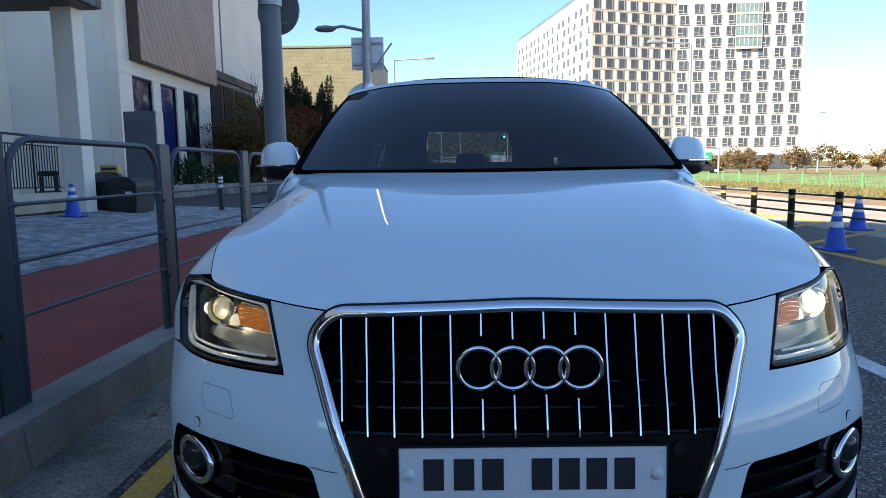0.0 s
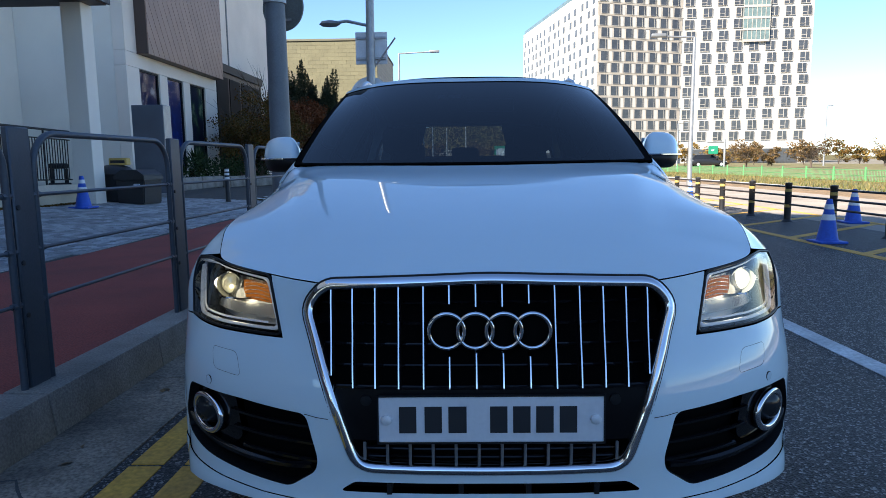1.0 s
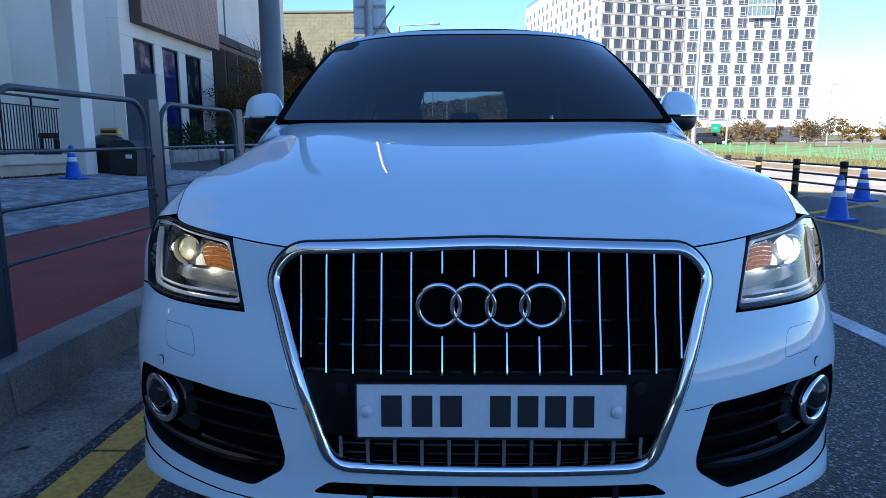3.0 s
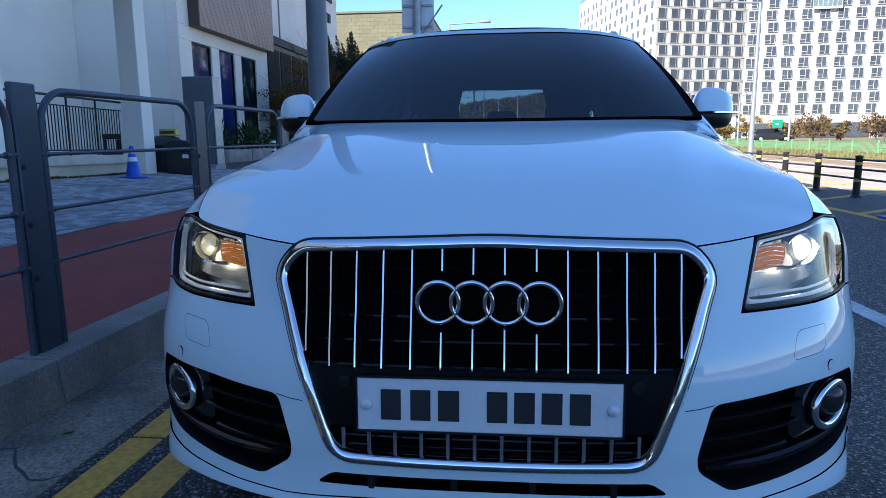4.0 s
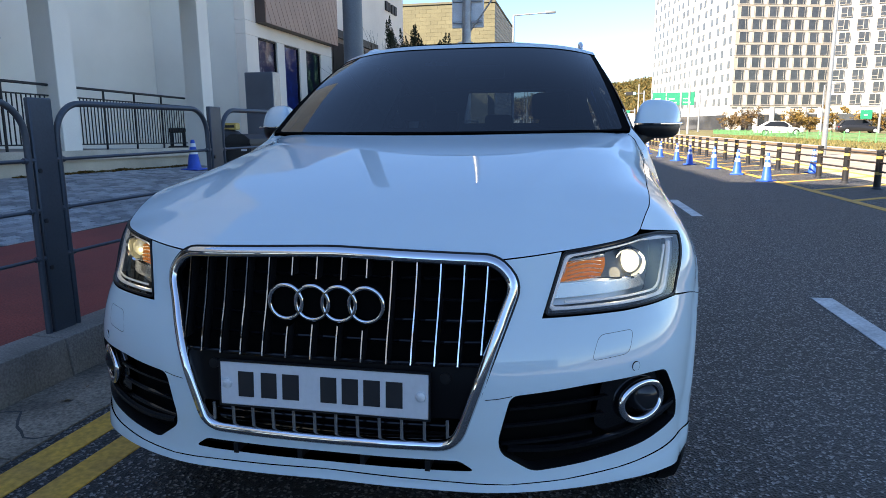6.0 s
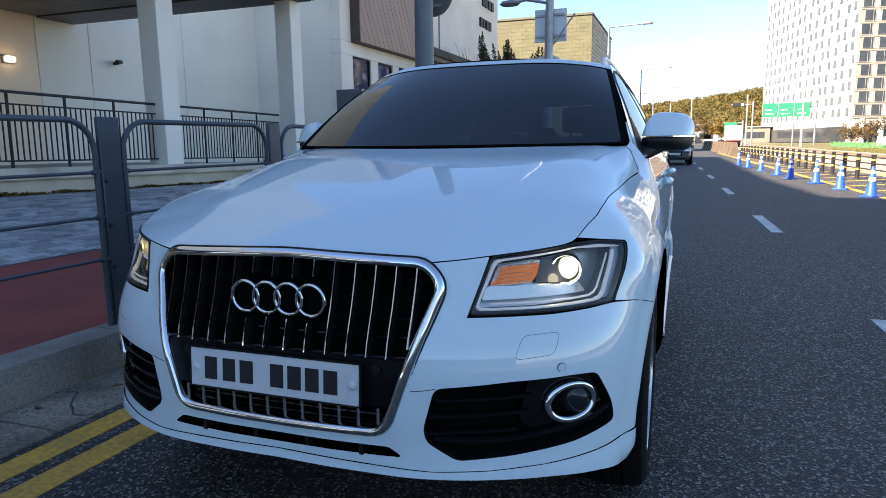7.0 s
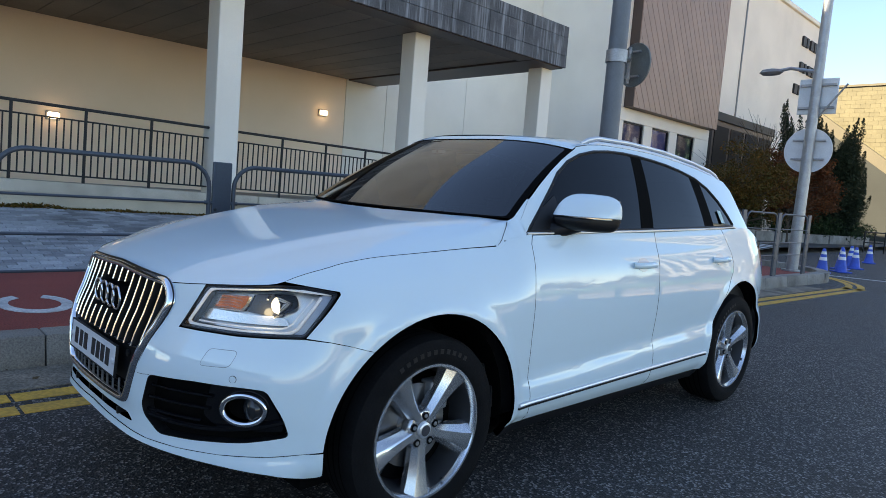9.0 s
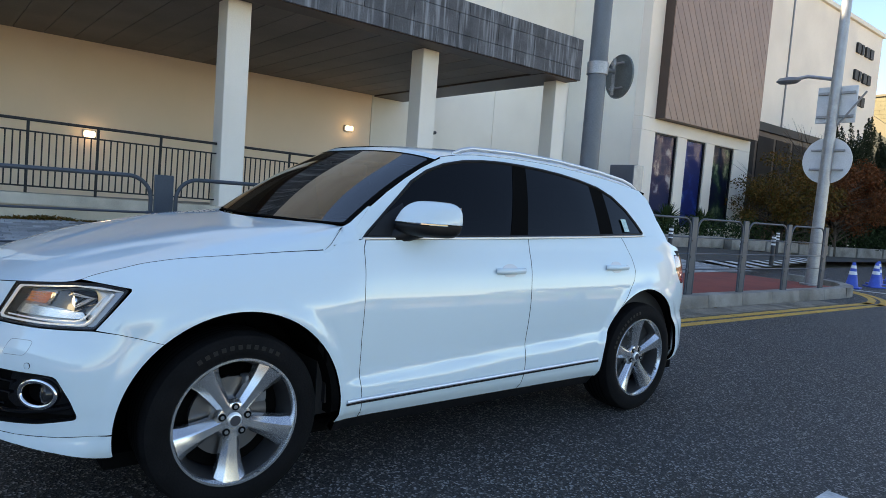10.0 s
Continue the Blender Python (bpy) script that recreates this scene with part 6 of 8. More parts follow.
def arch(hy, r, z0, z1, n=14, front=True):
    """Points of a wheel opening, as (s, z), from height z0 over to z1 on its front or rear half."""
    a0, a1 = math.asin((z0 - HUB_Z) / r), math.asin((z1 - HUB_Z) / r)
    out = []
    for a in steps(a0, a1, n):
        y = hy - r * math.cos(a) if front else hy + r * math.cos(a)
        out.append((s_of_y(y), HUB_Z + r * math.sin(a)))
    return out


GRILLE = rounded([(0.0, 0.458), (0.322, 0.462), (0.452, 0.842), (0.402, 0.902), (0.0, 0.915), (-0.402, 0.902), (-0.452, 0.842), (-0.322, 0.462)], 0.05)
HEADLAMP = rounded([(0.606, 0.908), (0.75, 0.918), (0.891, 0.927), (1.0, 0.926), (1.122, 0.912), (1.003, 0.764), (0.764, 0.763), (0.535, 0.766)], 0.018)
FOG = rounded([(0.445, 0.592), (0.638, 0.603), (0.813, 0.603), (0.885, 0.598), (0.941, 0.511), (0.966, 0.446), (0.82, 0.421), (0.64, 0.406), (0.50, 0.400), (0.424, 0.450), (0.416, 0.485)], 0.02)
WASHER = rounded([(0.676, 0.713), (0.781, 0.715), (0.756, 0.662), (0.648, 0.657)], 0.018)
SLOT = rounded([(-0.36, 0.408), (0.36, 0.408), (0.325, 0.432), (-0.325, 0.432)], 0.012)

# front bumper: from wheel opening to wheel opening, round the grille
crease = [(0.0, 0.388), (0.30, 0.380), (0.44, 0.371), (0.58, 0.370), (0.733, 0.373), (0.90, 0.379), (s_of_y(0.40), 0.386)]
half = crease + arch(HUBS[0], ARCH_R, 0.388, 0.716)
half += [(1.15, 0.7405), (1.092, 0.7525), (1.003, 0.7612), (0.764, 0.759), (0.532, 0.762), (0.603, 0.908), (0.52, 0.901), (0.435, 0.8948)]
grille_in = [(s_of_x(x), z) for x, z in GRILLE]
gr = [p for p in grille_in if p[0] >= -1e-6]
gr = sorted([p for p in gr], key=lambda p: -p[1])
gr = [p for p in gr if p[1] < 0.889]
half_poly = half + gr
outline = half_poly + [(-u, v) for u, v in half_poly[::-1] if u > 1e-6]
wash_r, fog_r = mirrored(WASHER), mirrored(FOG)
bumper = skin("front_bumper", outline, body, PAINT, suv, 0.03, [FOG, fog_r, WASHER, wash_r, SLOT], 0.0009, 0.03, outward=CORE)
for poly in (WASHER, wash_r):
    skin("washer_cover", poly, body, PAINT, bumper, 0.03, (), 0.0001, 0.008, outward=CORE)
def set_in(d):
    """The body surface moved d metres inwards along its plan normal."""
    def at(s, z):
        p = body(s, z)
        _, _, nx, ny = plan(s)
        return Vector((p.x - nx * d, p.y - ny * d, p.z))
    return at


# lower lip of the bumper
lip_poly = [(0.0, 0.362), (0.3, 0.358), (0.44, 0.353), (0.60, 0.347), (0.756, 0.339), (0.90, 0.323), (1.02, 0.302), (s_of_y(0.440), 0.300)] + arch(HUBS[0], ARCH_R, 0.302, 0.385, 3) + crease[::-1]
skin("bumper_lip", lip_poly + [(-u, v) for u, v in lip_poly[::-1] if u > 1e-6], body, PAINT, suv, 0.03, (), 0.0006, 0.04, outward=CORE, offset=0.003)
part("lip_backing", tube(bmesh.new(), [set_in(0.006)(u, v) for u, v in [(-a, c) for a, c in crease[:0:-1]] + crease], 0.005, 8), PAINT, suv)
b = bmesh.new()
box(b, -0.36, 0.36, 0.05, 0.06, 0.39, 0.45)
part("slot_back", b, DEEPBLACK, bumper)
for x in (-0.24, -0.07, 0.09, 0.25):
    part("slot_rib", box(bmesh.new(), x - 0.006, x + 0.006, 0.005, 0.05, 0.405, 0.43), MATTBLACK, bumper)


def ring_on(surf, cs, cz, rs, rz, n=36):
    out = []
    for i in range(n):
        a = 2 * math.pi * i / n
        out.append(surf(cs + rs * math.cos(a), cz + rz * math.sin(a)))
    return out


for sg in (1, -1):
    flip = (lambda q: q) if sg > 0 else mirrored
    # fog recess
    fog = skin("fog_insert", flip(shrunk(FOG, -0.004)), set_in(0.045), DEEPBLACK, bumper, 0.04, (), 0, 0.005, "black air inlet with a chrome-ringed fog lamp", CORE)
    rim_bm = bmesh.new()
    ro = dense(flip(FOG), 0.02)
    a = [rim_bm.verts.new(body(*p)) for p in ro]
    c = [rim_bm.verts.new(set_in(0.046)(*p)) for p in ro]
    for i in range(len(ro)):
        j = (i + 1) % len(ro)
        rim_bm.faces.new((a[i], a[j], c[j], c[i]))
    part("inlet_rim", rim_bm, MATTBLACK, fog)
    for z, s0, s1 in ((0.555, 0.445, 0.70), (0.513, 0.430, 0.69), (0.468, 0.425, 0.66)):
        pts = [set_in(0.018)(sg * s, z + 0.012 * (s - s0)) for s in steps(s0, s1, 8)]
        fb = bmesh.new()
        tube(fb, pts, 0.006, 6)
        part("fin", fb, GLOSSBLACK, fog)
    pts = [set_in(0.012)(sg * s, 0.447 + 0.035 * ((s - 0.60) / 0.30) ** 2) for s in steps(0.44, 0.945, 16)]
    part("lower_blade", tube(bmesh.new(), pts, 0.009, 6), GLOSSBLACK, fog)
    skin("lamp_bezel", flip(rounded([(0.69, 0.60), (0.87, 0.60), (0.93, 0.51), (0.95, 0.455), (0.72, 0.455), (0.665, 0.49)], 0.02)), set_in(0.022), GLOSSBLACK, fog, 0.03, [[(sg * (0.812 + 0.066 * math.cos(2 * math.pi * i / 30)), 0.527 + 0.044 * math.sin(2 * math.pi * i / 30)) for i in range(30)]], 0, 0.02, outward=CORE)
    part("chrome_ring", tube(bmesh.new(), ring_on(set_in(0.012), sg * 0.812, 0.527, 0.072, 0.048), 0.0098, 10, True), CHROME, fog, "chrome ring")
    c0 = set_in(0.03)(sg * 0.83, 0.527)
    m = look(c0, c0 + Vector((0, -1, 0)))
    part("fog_lens", lathe(bmesh.new(), [(0.042, -0.03), (0.040, 0.004), (0.03, 0.014), (0.0, 0.02)], 24, m @ pose(0, 0, 0, 180, 0, 0)), plain("fog_glass", (0.03, 0.032, 0.035), 0.05, 0.4), fog, "dark glass lens")
    c1 = set_in(0.0)(sg * 0.775, 0.627)
    _, _, nx, ny = plan(sg * 0.775)
    part("park_sensor", lathe(bmesh.new(), [(0.011, -0.01), (0.011, 0.0012), (0.0095, 0.0016), (0.0, 0.0016)], 16, look(c1, c1 - Vector((nx, ny, 0)))), PAINT, bumper)
    part("sensor_ring", lathe(bmesh.new(), [(0.0125, -0.01), (0.0125, 0.0006), (0.011, 0.0006)], 16, look(c1, c1 - Vector((nx, ny, 0))), cap=False), MATTBLACK, bumper)
    part("bumper_seam", tube(bmesh.new(), [body(sg * s, z) for s, z in ((0.385, 0.585), (0.415, 0.587), (0.448, 0.592))], 0.0009, 5), MATTBLACK, bumper)

    # headlamp
    lamp = skin("headlamp", flip(HEADLAMP), body, LENS, suv, 0.03, (), 0.002, 0.004, "clear headlamp with a lit round projector and amber indicator", CORE)
    lamp.visible_shadow = False
    inner = set_in(0.085)
    skin("housing", flip(shrunk(HEADLAMP, -0.002)), inner, plain("lamp_bowl", (0.72, 0.72, 0.69), 0.30, 0.75), lamp, 0.04, (), 0, 0.002, outward=CORE)
    rb = bmesh.new()
    ro = dense(flip(HEADLAMP), 0.02)
    a = [rb.verts.new(set_in(0.002)(*p)) for p in ro]
    c = [rb.verts.new(inner(*p)) for p in ro]
    for i in range(len(ro)):
        j = (i + 1) % len(ro)
        rb.faces.new((a[i], a[j], c[j], c[i]))
    part("bowl_side", rb, GLOSSBLACK, lamp)
    part("seal", tube(bmesh.new(), [set_in(0.0)(*p) for p in dense(flip(shrunk(HEADLAMP, 0.002)), 0.02)], 0.0035, 5, True), MATTBLACK, lamp)
    skin("lamp_border", flip(shrunk(HEADLAMP, 0.003)), set_in(0.004), GLOSSBLACK, lamp, 0.03, [flip(shrunk(HEADLAMP, 0.010))], 0, 0.03, outward=CORE)
    ring_path = [(1.10, 0.9055), (0.90, 0.9165), (0.75, 0.9065), (0.64, 0.898), (0.622, 0.892), (0.611, 0.880), (0.564, 0.798), (0.560, 0.786), (0.570, 0.777), (0.60, 0.7745), (0.764, 0.7725), (0.93, 0.7735), (0.957, 0.778), (0.978, 0.790), (1.060, 0.893)]
    inner_path = [(0.60, 0.790), (0.764, 0.787), (0.915, 0.788), (0.940, 0.794), (0.957, 0.804), (1.032, 0.888)]
    for path, r in ((ring_path, 0.0062), (inner_path, 0.0030)):
        pts = [set_in(0.012)(sg * u, v) for u, v in dense(path, 0.02, False)]
        part("light_guide", tube(bmesh.new(), pts, r, 8), GUIDE, lamp, "pale light guide strip")
    skin("corner_trim", flip([(0.968, 0.772), (1.003, 0.772), (1.112, 0.905), (1.068, 0.899)]), set_in(0.02), plain("lamp_grey", (0.42, 0.45, 0.50), 0.35, 0.3), lamp, 0.03, (), 0, 0.01, outward=CORE)
    skin("reflector", flip(rounded([(0.58, 0.79), (0.95, 0.79), (0.93, 0.815), (0.60, 0.825)], 0.01)), set_in(0.05), plain("lamp_chrome", (0.75, 0.73, 0.66), 0.22, 0.8), lamp, 0.03, (), 0, 0.02, outward=CORE)
    amber = skin("indicator", flip(rounded([(0.640, 0.874), (0.785, 0.884), (0.745, 0.828), (0.608, 0.822)], 0.012)), set_in(0.055), RIBBED, lamp, 0.012, (), 0, 0.02, "ribbed chrome indicator with an amber glow", CORE)
    ridge_bm = {AMBER: bmesh.new(), RIBBED: bmesh.new()}
    for k in range(11):
        # upright ridges: amber on the side towards the grille, chrome on the other
        for mat_, f0, f1, d0, d1 in ((AMBER, 0.0, 0.55, 0.056, 0.041), (RIBBED, 0.55, 1.0, 0.041, 0.056)):
            rows_ = []
            for w in steps(0, 1, 5):
                lean = 0.030 * w + 0.008 * math.sin(math.pi * w)
                rows_.append([ridge_bm[mat_].verts.new(set_in(d)(sg * (0.614 + 0.0115 * (k + f) + lean), 0.828 + 0.045 * w + 0.004 * k / 11)) for f, d in ((f0, d0), (f1, d1))])
            for p, q in zip(rows_, rows_[1:]):
                ridge_bm[mat_].faces.new((p[0], p[1], q[1], q[0]))
    for k in range(5):
        pts = [set_in(0.036)(sg * (0.625 + 0.11 * w + 0.003 * k), 0.833 + 0.0095 * k + 0.006 * math.sin(math.pi * w)) for w in steps(0, 1, 10)]
        part("chrome_rib", tube(bmesh.new(), pts, 0.0013, 6), RIBBED, amber)
    part("amber_ridges", ridge_bm[AMBER], AMBER, amber, "glowing amber ridges")
    part("chrome_ridges", ridge_bm[RIBBED], RIBBED, amber, "chrome ridges")
    skin("divider", flip(rounded([(0.79, 0.886), (0.90, 0.892), (0.90, 0.815), (0.755, 0.826)], 0.01)), set_in(0.06), plain("lamp_smoke", (0.05, 0.05, 0.045), 0.12, 0.5), lamp, 0.03, (), 0, 0.02, outward=CORE)
    pc = set_in(0.055)(sg * 0.888, 0.853)
    aim = look(pc, pc + Vector((sg * -0.12, 1.0, 0.03)))
    part("projector_ring", lathe(bmesh.new(), [(0.036, -0.06), (0.042, 0.010), (0.040, 0.020), (0.035, 0.016), (0.034, -0.03)], 32, aim, cap=False), CHROME, lamp, "chrome projector ring")
    part("projector_lens", lathe(bmesh.new(), [(0.031, -0.012), (0.029, 0.0), (0.022, 0.010), (0.011, 0.016), (0.0, 0.018)], 28, aim), XENON if sg > 0 else XENONDIM, lamp, "glowing projector lens" if sg > 0 else "dimly glowing yellowish projector lens")
    bulb = new("headlamp_light", bpy.data.lights.new("headlamp_light", "POINT"))
    bulb.data.energy, bulb.data.color, bulb.data.shadow_soft_size = 0.030, (1.0, 0.88, 0.62), 0.02
    bulb.location = set_in(0.04)(sg * 0.845, 0.835)

    # wing
    wing = [(p[0], p[1]) for p in arch(HUBS[0], ARCH_R, 0.716, HUB_Z + ARCH_R - 0.0005, 8)] + arch(HUBS[0], ARCH_R, 0.293, HUB_Z + ARCH_R - 0.0005, 18, False)[::-1]
    wing += [(s_of_y(1.492), 0.293), (s_of_y(1.468), 0.50), (s_of_y(1.464), 0.67), (s_of_y(1.474), 0.90), (s_of_y(1.486), 1.079), (s_of_y(1.50), 1.122)]
    wing += [(s_of_y(1.43), 1.112), (s_of_y(1.36), 1.096), (s_of_y(1.325), 1.074)]
    wing += [p for p in HOOD_LINE[::-1] if p[0] > 0.895]
    wing += [(1.0, 0.929), (1.127, 0.915), (1.128, 0.907), (1.006, 0.764), (1.093, 0.753), (1.15, 0.741)]
    skin("front_wing", flip(wing), body, PAINT, suv, 0.03, (), 0.0009, 0.02, outward=CORE)

    # corner between bonnet, wing and screen pillar
    xe = EDGE_PTS[-1].x
    on_bonnet = [hood(x, y) - Vector((0, 0, 0.003)) for x, y in ((xe - 0.006, 1.296), (xe - 0.012, 1.335), (0.786, 1.388), (0.764, 1.416))]
    hi_c = on_bonnet + [screen(0.985, 0.0), screen(1.0, 0.035), screen(1.0, 0.07), screen(1.0, 0.13), screen(1.0, 0.22)]
    lo_c = [body(s_of_y(y), z) for y, z in ((1.300, 1.052), (1.335, 1.064), (1.362, 1.082), (1.395, 1.092), (1.43, 1.100), (1.463, 1.112))] + [flank(1.496, 1.150), flank(1.532, 1.195), flank(1.610, 1.262)]
    cb_ = bmesh.new()
    rows_ = []
    for w in steps(0, 1, 9):
        row_ = []
        for u in steps(0, 1, 32):
            a_, b_ = catmull_at(hi_c, u), catmull_at(lo_c, u)
            q_ = a_.lerp(b_, w) + Vector((0.60, -0.30, 0.74)) * (0.0022 + 0.030 * (a_ - b_).length * 4 * w * (1 - w) - 0.0012 * w * w)
            row_.append(cb_.verts.new((sg * q_.x, q_.y, q_.z)))
        rows_.append(row_)
    for ra, rb_ in zip(rows_, rows_[1:]):
        for i in range(32):
            cb_.faces.new((ra[i], ra[i + 1], rb_[i + 1], rb_[i]))
    shut = [hood(x, y) + Vector((0.003, 0.0, -0.0005)) for x, y in ((xe - 0.001, 1.306), (xe - 0.009, 1.337), (0.794, 1.392), (0.772, 1.420))]
    part("bonnet_shut_line", tube(bmesh.new(), [Vector((sg * p.x, p.y, p.z)) for p in shut], 0.0014, 6), DEEPBLACK, suv)
    part("wing_corner", cb_, PAINT, suv, "", 80)

    # doors
    belt = lambda y: 1.118 + (y - 1.5) * 0.027
    front = [(s_of_y(1.492), 0.295), (s_of_y(2.0), 0.294), (s_of_y(2.544), 0.294), (s_of_y(2.556), 0.50), (s_of_y(2.568), 0.715), (s_of_y(2.58), 0.95), (s_of_y(2.588), belt(2.588)), (s_of_y(2.0), belt(2.0)), (s_of_y(1.50), belt(1.50)), (s_of_y(1.486), 1.079), (s_of_y(1.474), 0.90), (s_of_y(1.464), 0.67), (s_of_y(1.468), 0.50)]
    rear_arch = arch(HUBS[1], ARCH_R + 0.012, 0.294, 0.70, 10)
    rear = [(s_of_y(2.544), 0.294), (s_of_y(3.0), 0.294)] + rear_arch + [(s_of_y(3.47), 0.80), (s_of_y(3.55), 0.90), (s_of_y(3.562), 0.96), (s_of_y(3.54), 1.05), (s_of_y(3.47), belt(3.47)), (s_of_y(3.0), belt(3.0)), (s_of_y(2.588), belt(2.588)), (s_of_y(2.58), 0.95), (s_of_y(2.568), 0.715), (s_of_y(2.556), 0.50)]
    for nm, poly, hy0, hz in (("front_door", front, 2.41, 0.972), ("rear_door", rear, 3.36, 0.985)):
        door = skin(nm, flip(poly), body, PAINT, suv, 0.035, (), 0.0022, 0.02, outward=CORE)
        # handle over a flat patch, greyed for the shade of a shallow bowl
        pts = [body(sg * s_of_y(hy0 + d), hz) + Vector((sg * o, 0, 0)) for d, o in ((-0.105, 0.004), (-0.085, 0.024), (0.0, 0.034), (0.085, 0.024), (0.105, 0.004))]
        hb = tube(bmesh.new(), pts, 0.014, 10)
        for v in hb.verts:
            v.co.z = hz + (v.co.z - hz) * 1.15
        part("handle", hb, PAINT, door)
        bowl = [(sg * s_of_y(hy0 + 0.062 * math.cos(t)), hz + 0.036 * math.sin(t)) for t in [2 * math.pi * i / 20 for i in range(20)]]
        skin("handle_bowl", bowl, set_in(-0.001), plain("handle_shade", (0.60, 0.61, 0.62), 0.4, coat=0.8), door, 0.03, (), 0, 0.001, outward=CORE)
    strip = [body(sg * s_of_y(y), 0.390 + 0.0145 * (y - 1.385)) + Vector((sg * 0.003, 0, 0)) for y in steps(1.40, 3.20, 24)]
    part("side_strip", tube(bmesh.new(), strip, 0.009, 8), SATIN, suv, "thin bright strip along the doors")
    # black tube stands in for the dark underside of the strip
    part("strip_shade_line", tube(bmesh.new(), [p + Vector((0, 0, -0.0135)) for p in strip], 0.0055, 6), MATTBLACK, suv, "black line for the shade under the bright strip")
    sill = [(s_of_y(1.37), 0.235), (s_of_y(3.22), 0.235), (s_of_y(3.22), 0.291), (s_of_y(1.37), 0.291)]
    skin("sill", flip(sill), body, MATTBLACK, suv, 0.05, (), 0, 0.03, outward=CORE)
    # tail quarter
    q = arch(HUBS[1], ARCH_R + 0.012, 0.70, HUB_Z + ARCH_R + 0.0115, 8) + [(s_of_y(HUBS[1] + (ARCH_R + 0.0115 - 0.048 * math.cos(a)) * math.cos(a)), HUB_Z + (ARCH_R + 0.0115 - 0.048 * math.cos(a)) * math.sin(a)) for a in steps(radians(88), radians(-9), 18)]
    q += [(s_of_y(4.26), 0.30), (S_END - 0.003, 0.30), (S_END - 0.003, 1.06), (s_of_y(4.3), 1.10), (s_of_y(4.14), 1.13), (s_of_y(3.95), 1.19), (s_of_y(3.8), 1.185), (s_of_y(3.47), belt(3.47)), (s_of_y(3.54), 1.05), (s_of_y(3.562), 0.96), (s_of_y(3.55), 0.90), (s_of_y(3.47), 0.80)]
    taill = [(s_of_y(4.13), 1.06), (s_of_y(4.115), 0.96), (s_of_y(4.2), 0.86), (S_END - 0.45, 0.87), (S_END - 0.42, 1.05)]
    skin("rear_quarter", flip(q), body, PAINT, suv, 0.035, [flip(taill)], 0.0016, 0.02, outward=CORE)
    skin("tail_lamp", flip(taill), body, REDLAMP, suv, 0.04, (), 0.004, 0.02, "red tail lamp", CORE)

    # glasshouse side: painted frame, black pillars, panes
    def side(y, z, sg=sg):
        p = flank(y, z)
        return Vector((sg * p.x, p.y, p.z))
    dlo = [(1.50, 1.125), (1.66, 1.265), (1.839, 1.412), (1.96, 1.478), (2.094, 1.525), (2.24, 1.555), (2.395, 1.570), (2.55, 1.575), (2.707, 1.572), (2.88, 1.563), (3.042, 1.549), (3.22, 1.525), (3.40, 1.490), (3.54, 1.435), (3.65, 1.355), (3.73, 1.27), (3.783, 1.202), (3.76, 1.189), (3.27, 1.172), (2.565, 1.150), (2.0, 1.138)]
    cant = [(y, CANT_Z(y)) for y in steps(2.08, 3.95, 14)]
    pillar = [screen(1, w) for w in (0.02, 0.2, 0.4, 0.6, 0.8, 0.97)]
    frame_poly = [(1.465, 1.122), (1.475, 1.172)] + [(p.y + 0.006, p.z) for p in pillar[1:]] + cant + [(4.02, 1.44), (4.05, 1.30), (4.12, 1.18), (4.14, 1.13), (3.95, 1.155), (3.80, 1.180), (3.47, 1.167), (3.0, 1.155), (2.0, 1.130), (1.50, 1.115)]
    skin("side_frame", frame_poly, side, PAINT, suv, 0.03, [dlo], 0.001, 0.02, outward=CORE)
    inset = lambda y, z, d=0.004, sg=sg: side(y, z) - Vector((sg * d, 0, 0))
    def cut(a0, a1):
        """The part of the side glass between two slanted lines (y at the belt, y at the roof)."""
        poly = [tuple(p) for p in dlo]
        for (yb, yt), sign in ((a0, -1), (a1, 1)):
            nx_, nz_ = 1.0, -(yt - yb) / 0.42
            c_ = yb - (yt - yb) / 0.42 * 1.15
            poly = clipped(poly, sign * nx_, sign * nz_, sign * c_)
        return poly
    panes = (("front_pane", (1.0, 1.0), (2.455, 2.645)), ("rear_pane", (2.57, 2.735), (3.275, 3.335)), ("quarter_pane", (3.40, 3.44), (9.0, 9.0)))
    for nm, a0, a1 in panes:
        pane = skin(nm, shrunk(cut(a0, a1), 0.012), inset, TINTSIDE, suv, 0.05, (), 0.0, 0.004, "dark tinted side window", CORE)
        pane.visible_shadow = False
    for nm, a0, a1 in (("centre_pillar", (2.443, 2.633), (2.582, 2.747)), ("rear_pillar", (3.263, 3.323), (3.412, 3.452))):
        skin(nm, shrunk(cut(a0, a1), 0.001), lambda y, z, sg=sg: side(y, z) - Vector((sg * 0.003, 0, 0)), DEEPBLACK, suv, 0.04, (), 0, 0.004, outward=CORE)
    fr = dense(shrunk(dlo, 0.006), 0.03)
    part("window_seal", tube(bmesh.new(), [side(*p) - Vector((sg * 0.004, 0, 0)) for p in fr], 0.009, 6, True), MATTBLACK, suv)
    part("belt_trim", tube(bmesh.new(), [side(y, 1.121 + (y - 1.5) * 0.0285) + Vector((sg * 0.004, 0, 0)) for y in steps(1.50, 3.77, 24)], 0.006, 6), SATIN, suv, "thin bright window trim")
    if sg > 0:
        stk = part("window_sticker", box(bmesh.new(), -0.0015, 0.0015, -0.03, 0.03, -0.045, 0.045), material("pale_sticker", (0.45, 0.65, 0.62), 0.5, vary=0.2, scale=40, grain=120, bump=0), suv, "small pale green window sticker")
        sp_ = side(3.575, 1.25)
        stk.matrix_world = pose(sp_.x + 0.004, sp_.y, sp_.z, 0, -26, 6)
